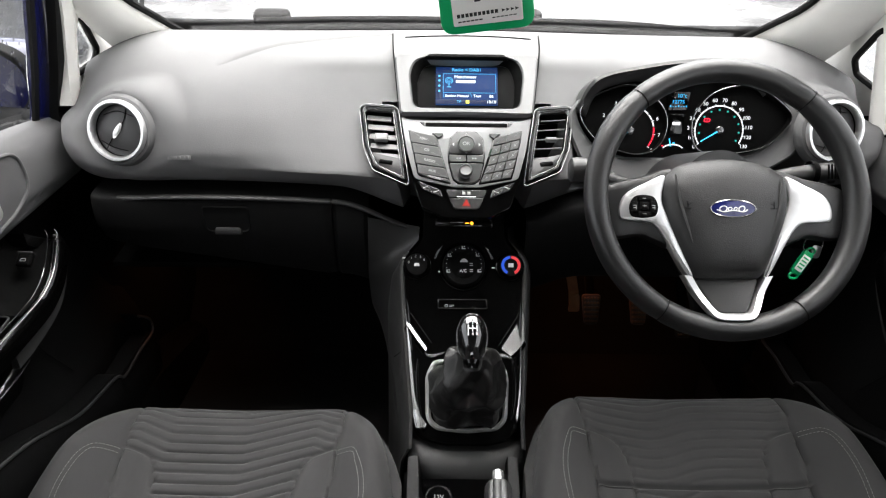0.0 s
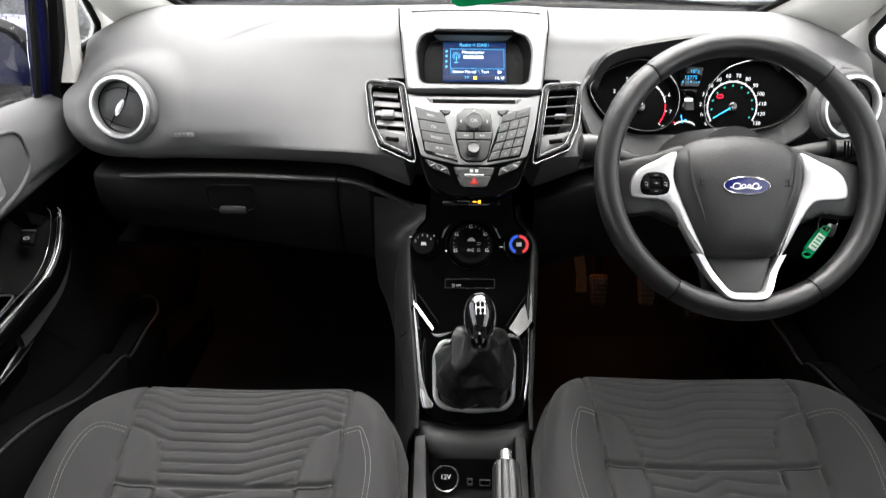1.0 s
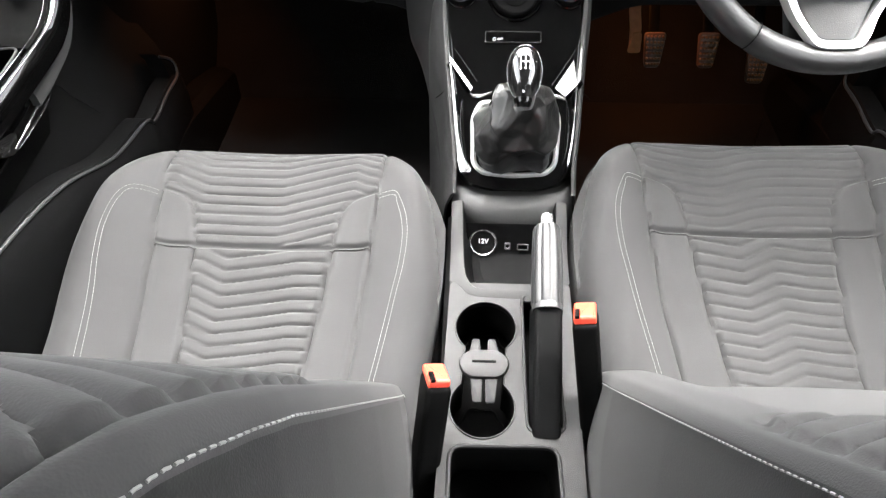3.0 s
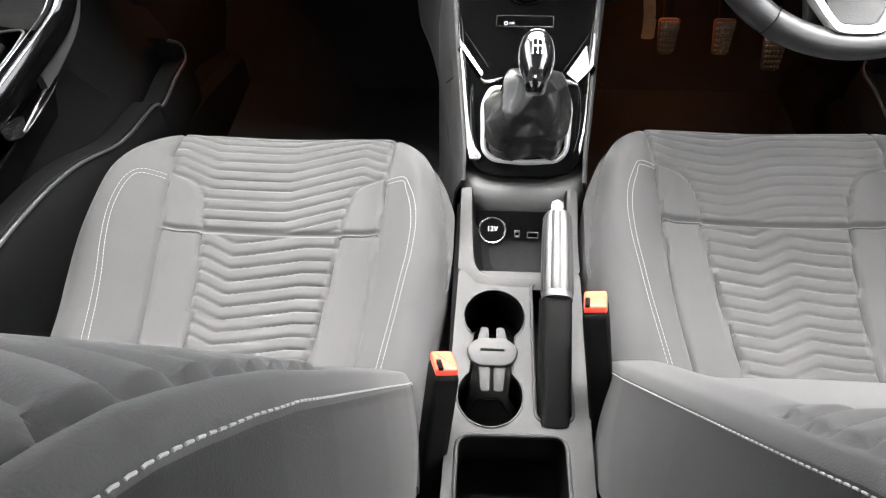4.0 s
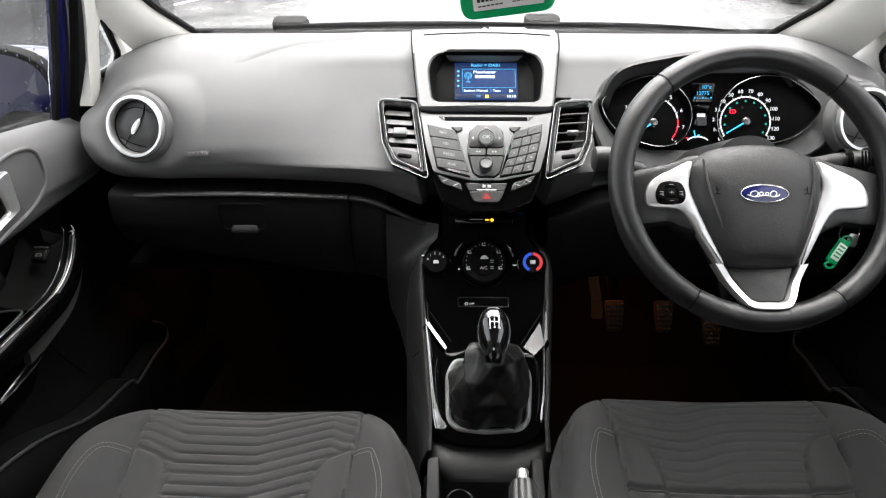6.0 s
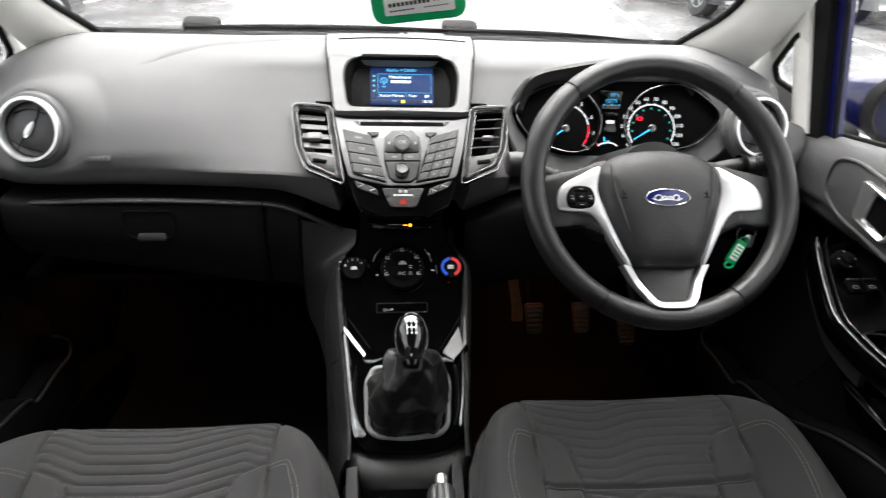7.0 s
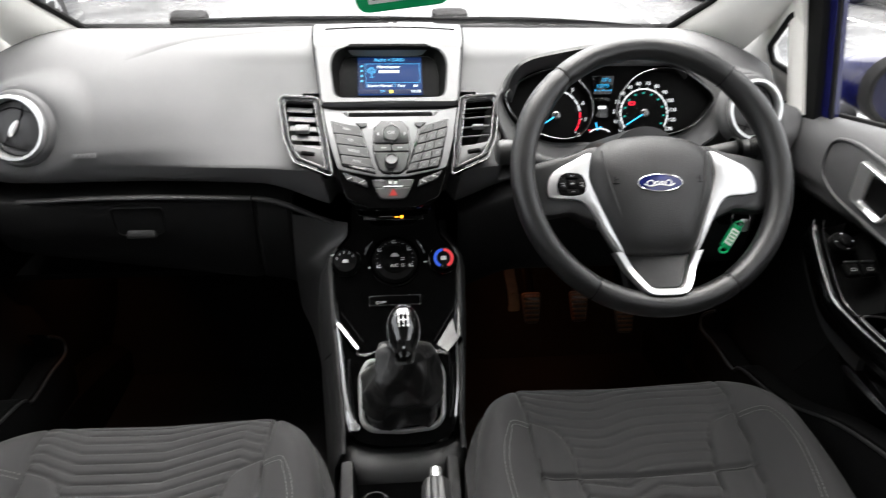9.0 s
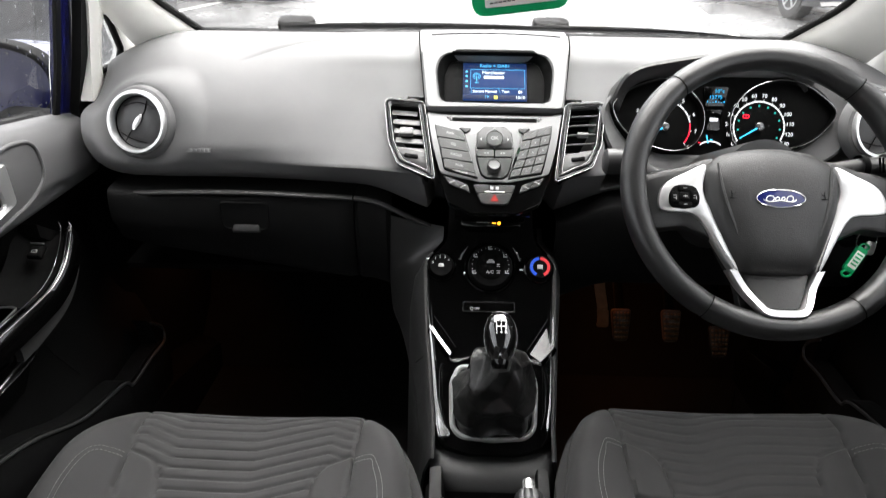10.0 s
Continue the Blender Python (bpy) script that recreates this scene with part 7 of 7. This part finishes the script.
    part("hollow_rim", tube([X((x, y, zt + 0.001)) for x, y in hollow], 0.0016, 8, True), STALKGREY, d)
    part("hollow_grip", tube([X(p) for p in smooth_line([(0.648, 0.735 + dy, zt - 0.012), (0.640, 0.70 + dy, zt - 0.006), (0.642, 0.62 + dy, zt - 0.008), (0.646, 0.54 + dy, zt - 0.012)], 5)], 0.004, 10), DARK, d)
    # panel above the hollow, up to the upper trim
    rows = [[X((x, y, z)) for x, z in ((0.664, zt - 0.002), (0.668, zt + 0.02), (0.672, zt + 0.05), (0.668, 0.826))] for y in np.linspace(0.40, 0.80 + dy, 8)]
    part("inner_panel", sheet(rows, 0.01, (sx, 0, 0)), DARK, d)
    SM = basis(X((0.634, 0.815 + 1.2 * dy if sx > 0 else 0.832, 0.7815 if sx > 0 else 0.778)), (1, 0, 0), (0, 0.86, 0.50))
    for k in range(2 if sx > 0 else 1):
        px, py = (0.024 * k - 0.010, -0.006) if sx > 0 else (0.0, 0.010)
        b = part("window_switch", move(rbox(0.021, 0.022, 0.010, 0.004), SM @ pose(px, py, 0.006)), DARKER, d)
        part("switch_lip", move(rbox(0.020, 0.003, 0.0025, 0.0009), SM @ pose(px, py + 0.010, 0.0115)), GRIP, b, "bright lip of the switch")
        part("window_mark", move(frame_plate(rounded([(-0.0045, -0.0022), (0.0045, -0.0022), (0.0035, 0.0024), (-0.0035, 0.0024)], 0.0008, 2), rounded([(-0.0037, -0.0015), (0.0037, -0.0015), (0.0029, 0.0017), (-0.0029, 0.0017)], 0.0006, 2), 0.0004, 0.0001, 24), SM @ at(px, py - 0.002, 0.0111)), PRINT, b)
    if sx > 0:
        mk = part("mirror_switch", move(lathe([(0.0175, -0.004), (0.017, 0.005), (0.0150, 0.008), (0.010, 0.009), (0.0005, 0.0095)], 36), SM @ pose(-0.004, 0.038, 0.002)), DARKER, d, "round mirror switch")
        part("switch_dial", move(lathe([(0.009, 0.008), (0.0085, 0.012), (0.006, 0.0135), (0.0005, 0.0138)], 28), SM @ pose(-0.004, 0.038, 0.002)), DARK, mk)
        for a in range(4):
            part("dot", move(plate(circle(0.0010, 8), 0.0004, 0.0001), SM @ at(-0.004 + 0.0125 * math.cos(a * 1.571), 0.038 + 0.0125 * math.sin(a * 1.571), 0.0106)), PRINTW, mk)
    # pocket below the pull: gloss panel with a bright lower edge
    py0, pz0 = (0.0, 0.0) if sx < 0 else (-0.030, -0.018)
    gloss = rounded([(0.776 + py0, 0.712 + pz0), (0.742 + py0, 0.681 + pz0), (0.640 + py0, 0.678 + pz0), (0.618 + py0, 0.692 + pz0), (0.618 + py0, 0.724 + pz0), (0.745 + py0, 0.724 + pz0)], [0.004, 0.006, 0.008, 0.008, 0.004, 0.006], 4)
    side = lambda bm: move(bm, Matrix(((0, 0, -sx, sx * 0.616), (1, 0, 0, 0), (0, 1, 0, 0), (0, 0, 0, 1))))
    part("pocket_panel", side(plate(gloss, 0.006, 0.002)), GLOSS, d, "gloss black pocket panel")
    part("pocket_edge", sweep([X((0.609, y + py0, z + pz0)) for y, z in smooth_line([(0.740, 0.6835), (0.72, 0.6815), (0.68, 0.6805), (0.648, 0.6805)], 5)], circle(0.0020, 8, 0.0012), scale=lambda t: 0.5 + math.sin(math.pi * t) * 0.6), POLISHED, d, "bright pocket edge")
    rows = [[X((x, y + py0, z + pz0)) for x, z in ((0.616, 0.680), (0.628, 0.672), (0.655, 0.61), (0.672, 0.60))] for y in (0.76, 0.70, 0.62, 0.3)]
    part("pocket", sheet(rows, 0.004, (0, 0, -1)), DARKER, d)
    # joint across the lower panel
    part("panel_joint", tube([X((x, y, z)) for x, y, z in ((0.676, 0.835 + dy, 0.655), (0.668, 0.853 + dy, 0.60), (0.650, 0.872 + dy, 0.548))], 0.0012, 6), DARKER, d)
    # lower ledge of the door
    low = smooth_line([(0.612, 1.028, 0.548), (0.604, 1.050, 0.524), (0.600, 1.040, 0.500), (0.60, 0.985, 0.502), (0.60, 0.916, 0.500), (0.60, 0.900, 0.514), (0.60, 0.875, 0.524), (0.60, 0.774, 0.549), (0.60, 0.661, 0.608), (0.602, 0.541, 0.64), (0.604, 0.40, 0.655), (0.604, 0.2, 0.66)], 5)
    rows = [[X((x, y, z)), X((x - 0.008, y, z - 0.012)), X((x - 0.010, y, z - 0.06)), X((x + 0.004, y, 0.33))] for x, y, z in low]
    part("lower_ledge", sheet(rows, 0.03, (sx, 0, 0)), DARK, d)
    # the ledge's edge highlight, made as a bead of paler plastic
    part("ledge_edge_light", tube([X((x - 0.006, y, z - 0.004)) for x, y, z in low], 0.0026, 8), STALKGREY, d, "lighter bead for the highlight on the door ledge")
    # window frame: black seal, blue paint, glass
    back = 0.05 if sx > 0 else 0.0
    fwd = lambda z: -0.10 * max(0, z - 1.0) if sx < 0 else 0.33 * (min(z, 1.12) - 0.94)
    lean = side_x if sx < 0 else (lambda z: 0.69 - 0.30 * max(0.0, z - 1.12))
    strips = (("frame_seal", 1.056, 1.098, RUBBER, -0.034, "black rubber door seal"), ("frame_paint", 1.032, 1.076, BLUE, -0.014, "deep blue painted window frame"), ("glass_run", 1.021, 1.034, RUBBER, -0.016, "black glass channel")) if sx < 0 else (("frame_seal", 0.988, 1.041, RUBBER, -0.030, "black rubber door seal"), ("frame_paint", 0.966, 1.025, BLUE, -0.018, "deep blue painted window frame"), ("glass_run", 0.961, 0.967, RUBBER, -0.020, "black glass channel"))
    for nm, y0, y1, mm, dx, lab in strips:
        rows = [[X((lean(z) + dx, y + fwd(z), z)) for y in (y0, (y0 + y1) / 2, y1)] for z in (0.86, 0.93, 1.0, 1.08, 1.12, 1.2, 1.32)]
        part(nm, sheet(rows, 0.005 if nm == "glass_run" else 0.014, (sx, 0, 0)), mm, d, lab)
    rows = [[X((lean(z), y, z)) for y in (-0.05, 0.3, 0.6, 1.03)] for z in (0.90, 1.0, 1.12, 1.2, 1.38)]
    g = part("window_pane", sheet(rows, 0.003, (sx, 0, 0)), WETGLASS if sx < 0 else GLASS, d, "rain-spotted side window" if sx < 0 else "clear side window")
    g.visible_shadow = False
    seal = [X((0.692, y, belt(y) + 0.006)) for y in np.linspace(-0.05, 0.985, 16)]
    part("belt_seal", tube(seal, 0.006, 8), RUBBER, d)
    rows = [[X((0.745, y, z)) for y in (-0.1, 0.4, 0.8, 1.15)] for z in (0.25, 0.5, 0.75, 0.9)]
    part("skin", sheet(rows, 0.01, (sx, 0, 0)), BLUE, d, "deep blue outer skin")
    # body behind the front edge of the door
    k = thing("kick_panel", (sx * 0.65, 1.15, 0.30), "dark grey moulded kick panel and sill trim", "trim", kind="structure")
    rows = [[X((x, y, z)) for y, x in ((1.42, 0.60), (1.28, 0.62), (1.16, 0.645), (1.08, 0.668), (1.04, 0.70))] for z in (0.30, 0.45, 0.6, 0.75, 0.92)]
    part("kick_moulding", sheet(rows, 0.02, (sx, 0, 0)), DARK, k)
    sill = smooth_line([(0.60, 1.25, 0.36), (0.605, 1.1, 0.40), (0.612, 0.98, 0.42), (0.612, 0.85, 0.405), (0.610, 0.6, 0.39), (0.610, -0.1, 0.39)], 5)
    rows = [[X((x - 0.03, y, 0.30)), X((x - 0.018, y, z - 0.015)), X((x, y, z)), X((x + 0.04, y, z))] for x, y, z in sill]
    part("sill_trim", sheet(rows, 0.01, (0, 0, -1)), DARK, k)
    # door mirror
    mm = thing("door_mirror", (sx * 0.80, 1.12, 0.90), "deep blue door mirror with a black surround" if sx < 0 else "deep blue door mirror with rain-beaded glass", "door mirror", "door mirrors")
    TURN = 0.055 if sx > 0 else 0.02
    g0, gw = (0.026, 0.100) if sx > 0 else (0.062, 0.062)
    c = Vector((1.012 if sx > 0 else 0.905, 1.13 if sx > 0 else 1.20, 0.928 if sx > 0 else 0.935))
    rings = []
    for i in range(13):
        a = math.pi / 2 * i / 12
        s, dep = math.cos(a) ** 0.6 if i < 12 else 0.02, 0.115 * math.sin(a)
        rings.append([X((c.x - 0.060 * math.sin(a) + 0.125 * s * math.copysign(abs(math.cos(q)) ** 0.75, math.cos(q)), c.y + dep - TURN * math.cos(q), c.z + 0.072 * s * math.copysign(abs(math.sin(q)) ** 0.8, math.sin(q)))) for q in np.linspace(0, 2 * math.pi, 44, endpoint=False)])
    part("cap", loft(rings), BLUE, mm, "deep blue painted cap")
    loop = [X((c.x + 0.126 * math.copysign(abs(math.cos(q)) ** 0.75, math.cos(q)), c.y - 0.012 - TURN * math.cos(q), c.z + 0.073 * math.copysign(abs(math.sin(q)) ** 0.8, math.sin(q)))) for q in np.linspace(0, 2 * math.pi, 44, endpoint=False)]
    part("surround", sweep(loop, rounded([(-0.006, -0.012), (0.005, -0.012), (0.005, 0.02), (-0.006, 0.02)], 0.004, 3), True, up=(0, 1, 0)), RUBBER, mm, "matt black surround")
    rows = [[X((c.x + g0 + gw * u * (1 - 0.25 * abs(v) ** 4), c.y - 0.030 - TURN * (g0 + gw * u) / 0.126 + 0.006 * (u * u + v * v), c.z + 0.062 * v)) for u in np.linspace(-1, 1, 13)] for v in np.linspace(-1, 1, 11)]
    part("mirror_glass", sheet(rows, 0.003, (0, 1, 0)), WETMIRROR if sx > 0 else MIRROR, mm, "rain-beaded mirror glass")
    foot = [X(p) for p in ((0.70, 1.11, 0.905), (0.76, 1.13, 0.89), (0.84, 1.16, 0.885))]
    part("foot", sweep(foot, circle(0.03, 16, 0.018)), RUBBER, mm)


door(-1)
door(1)


# ---- pedals ----
# bracket steel with the footwell lamp's orange glow in its base colour
LAMPLIT = material("lamplit_orange_steel", (0.30, 0.13, 0.055), 0.55, metal=0.1, vary=0.3, blotch=50)


def pedal(x, y, z, w, h, mat_pad, label, arm_top, name="pedal"):
    p = thing(name, (x, y + 0.12, z + 0.2), label, "pedal", "driver pedals")
    m = basis((x, y, z), (1, 0, 0), (0, 0.45, 0.89))
    part("pad", move(plate(rounded([(-w / 2 * 0.76, -h / 2), (w / 2 * 0.76, -h / 2), (w / 2 * 1.1, h / 2), (-w / 2 * 1.1, h / 2)], 0.008), 0.008, 0.003), m), mat_pad, p)
    for i in range(5):
        for j in range(6):
            part("stud", move(lathe([(0.0028, 0), (0.0024, 0.002), (0.001, 0.0028)], 8), m @ pose((i - 2) * w / 5.6 * (0.82 + 0.045 * j), (j - 2.5) * h / 6.6, 0.008)), STEEL if mat_pad == PEDAL else mat_pad, p)
    part("arm", sweep([tuple(m @ Vector((0, h * 0.3, -0.004))), (x - 0.005, y + 0.06, z + 0.08), arm_top], rounded([(-0.009, -0.004), (0.009, -0.004), (0.009, 0.004), (-0.009, 0.004)], 0.002, 2)), DARKER, p)


pedal(0.273, 1.12, 0.504, 0.036, 0.062, PEDAL, "worn studded clutch pedal with orange lamplight in its colour", (0.255, 1.25, 0.80))
pedal(0.370, 1.12, 0.504, 0.036, 0.062, PEDAL, "worn studded brake pedal on a steel arm, lamplight in its colour", (0.355, 1.25, 0.80))
pedal(0.470, 1.12, 0.470, 0.040, 0.06, PEDAL, "narrow worn accelerator pedal on a steel arm, lamplight in its colour", (0.46, 1.25, 0.80))
brk = thing("footwell_bracket", (0.232, 1.13, 0.50), "bent steel bracket in the driver footwell, lamplight in its colour", "bracket")
part("strap", sweep([(0.222, 1.16, 0.66), (0.226, 1.13, 0.58), (0.234, 1.125, 0.545), (0.238, 1.12, 0.51)], rounded([(-0.010, -0.002), (0.010, -0.002), (0.010, 0.002), (-0.010, 0.002)], 0.001, 2), up=(0, -1, 0)), LAMPLIT, brk)
part("tip", move(plate(rounded([(-0.012, -0.02), (0.012, -0.02), (0.008, 0.02), (-0.008, 0.02)], 0.006), 0.003, 0.001), basis((0.237, 1.116, 0.522), (1, 0, 0), (0, 0.1, 1))), LAMPLIT, brk)

# ---- hanging tag ----
tag = thing("mirror_tag", (0.03, 0.88, 1.31), "green-edged white card tag hanging from the rear-view mirror", "tag")
TG = basis((0.012, 0.885, 1.167), (1, 0, 0.16), (-0.16, 0.05, 1))
part("holder", move(plate(rounded([(-0.060, -0.058), (0.056, -0.062), (0.056, 0.085), (-0.056, 0.085)], 0.018, 6), 0.003, 0.001), TG), GREEN, tag, "green plastic holder")
part("card", move(plate(rounded([(-0.044, -0.049), (0.042, -0.052), (0.042, 0.07), (-0.044, 0.07)], 0.002, 2), 0.0008, 0.0002), TG @ pose(0, 0, 0.003)), PAPER, tag, "white printed card")
part("print", move(letters("47", 0.078, 0.0002), TG @ at(0.0, 0.000, 0.0040)), INK, tag)
for k in range(10):
    part("print_bar", move(bar(-0.0018, -0.0022, 0.0020, 0.0022), TG @ at(-0.037 + 0.0052 * k, -0.0375, 0.0039)), INK, tag)
for k in range(4):
    part("print_arrow", move(plate([(-0.002, -0.002), (0.0025, 0), (-0.002, 0.002)], 0.0003, 0.0001), TG @ at(0.0185 + 0.0055 * k, -0.0375, 0.0039)), INK, tag)
for k in range(6):
    part("print_bar", move(bar(-0.0022, -0.0008, 0.0020, 0.0008), TG @ at(-0.036 + 0.0052 * k, -0.0445, 0.0039)), INK, tag)
for k in range(6):
    part("print_bar", move(bar(-0.002, -0.0006, 0.002, 0.0006), TG @ at(0.006 + 0.0052 * k, -0.0445, 0.0039)), INK, tag)
part("cord", tube([tuple(TG @ Vector((0, 0.083, 0.001))), (0.030, 0.86, 1.30), (0.03, 0.84, 1.335)], 0.0012, 6, up=(1, 0, 0)), WHITEPRINT, tag)
rv = thing("rear_view_mirror", (0.03, 0.80, 1.36), "black rear-view mirror under the roof lining", "mirror")
part("casing", move(rbox(0.22, 0.035, 0.065, 0.015), pose(0.03, 0.83, 1.345, 12)), DARKER, rv)
part("glass", move(rbox(0.205, 0.002, 0.052, 0.001), pose(0.03, 0.8115, 1.341, 12)), MIRROR, rv)
part("stem", tube([(0.03, 0.84, 1.36), (0.03, 0.82, 1.40), (0.03, 0.70, 1.41)], 0.009, 10), DARKER, rv)


# ---- parked cars and surroundings ----
TYRE = material("tyre_rubber", (0.02, 0.02, 0.02), 0.8)
CARGREY = material("dark_grey_car_paint", (0.03, 0.032, 0.035), 0.25, coat=1.0)
CARSILVER = material("silver_car_paint", (0.45, 0.45, 0.46), 0.3, metal=0.6, coat=0.8)
CARWINDOW = material("dark_car_glass", (0.01, 0.012, 0.014), 0.05)
FAR = material("grey_brick", (0.30, 0.27, 0.25), 0.85, vary=0.25, blotch=3)


def parked_car(x, y, turn, paint, label):
    c = thing("parked_car", (x, y, 0), label, "car", "parked cars")
    m = pose(x, y, 0, 0, 0, turn)
    prof = smooth_line([(-2.0, 0.35), (-2.02, 0.6), (-1.95, 0.9), (-1.7, 1.02), (-1.35, 1.40), (-0.6, 1.48), (0.25, 1.44), (0.95, 1.02), (1.6, 0.9), (1.95, 0.7), (2.0, 0.4), (1.9, 0.25), (0.0, 0.22), (-1.9, 0.25)], 5, True)
    rings = []
    for k in range(-6, 7):
        xx = 0.86 * k / 6
        rings.append([(xx * (1 - 0.22 * max(0, z - 0.95) / 0.5), yy * (1 - 0.04 * (k / 6) ** 4), z - 0.03 * (k / 6) ** 2) for yy, z in prof])
    part("body", move(loft(rings), m), paint, c)
    for sx in (-1, 1):
        win = [(sx * 0.80, 0.75, 1.0), (sx * 0.73, 0.2, 1.36), (sx * 0.72, -0.6, 1.40), (sx * 0.74, -1.25, 1.34), (sx * 0.80, -1.5, 1.02)]
        mid = [((a[0] + sx * 0.015), a[1], a[2]) for a in win]
        part("side_window", move(loft([[(sx * (abs(p[0]) - 0.04), p[1], p[2]) for p in win], mid]), m), CARWINDOW, c)
        for yy in (-1.25, 1.28):
            w = part("wheel", move(lathe([(0.19, -0.10), (0.29, -0.105), (0.312, -0.08), (0.312, 0.08), (0.29, 0.105), (0.19, 0.10)], 36), m @ pose(sx * 0.77, yy, 0.312, 0, 90, 0)), TYRE, c)
            part("rim", move(lathe([(0.20, 0.09), (0.19, 0.104), (0.17, 0.10), (0.06, 0.085), (0.02, 0.10), (0.001, 0.10)], 30), m @ pose(sx * 0.77, yy, 0.312, 0, 90 * sx, 0)), CARSILVER, w)
            for s in range(5):
                part("spoke", move(rbox(0.15, 0.035, 0.02, 0.006), m @ pose(sx * 0.77, yy, 0.312, 0, 90 * sx, 0) @ pose(0, 0, 0, 0, 0, 72 * s) @ pose(0.11, 0, 0.10)), CARSILVER, w)


parked_car(5.25, 11.0, 5, CARGREY, "dark grey parked car across the wet car park")
parked_car(7.6, 10.6, -4, CARSILVER, "silver parked car across the wet car park")
parked_car(10.6, 13.3, -8, CARGREY, "dark parked car far across the car park")
parked_car(-3.4, 4.4, 4, CARGREY, "dark grey parked car beside the blue car")
parked_car(-4.6, 11.5, 78, CARGREY, "dark grey parked car ahead on the car park")
wall = lone("garden_wall", sheet([[(x, 26, z) for x in (-40, -10, 10, 40)] for z in (-0.2, 1.0, 2.6)], 0.3, (0, 1, 0)), FAR, "low brick boundary wall beyond the car park", "wall", kind="structure")
# painted bay lines
LINE = material("worn_white_road_paint", (0.6, 0.6, 0.58), 0.6, vary=0.3, blotch=8)
for i, x in enumerate((-3.9, -1.6, 3.4, 5.9, 8.3)):
    lone("bay_line", move(rbox(0.1, 5.0, 0.006, 0.002), pose(x, 9.5, 0.005, 0, 0, -12 + 2 * i)), LINE, "worn white painted parking bay line", "road marking", "bay lines", "structure")
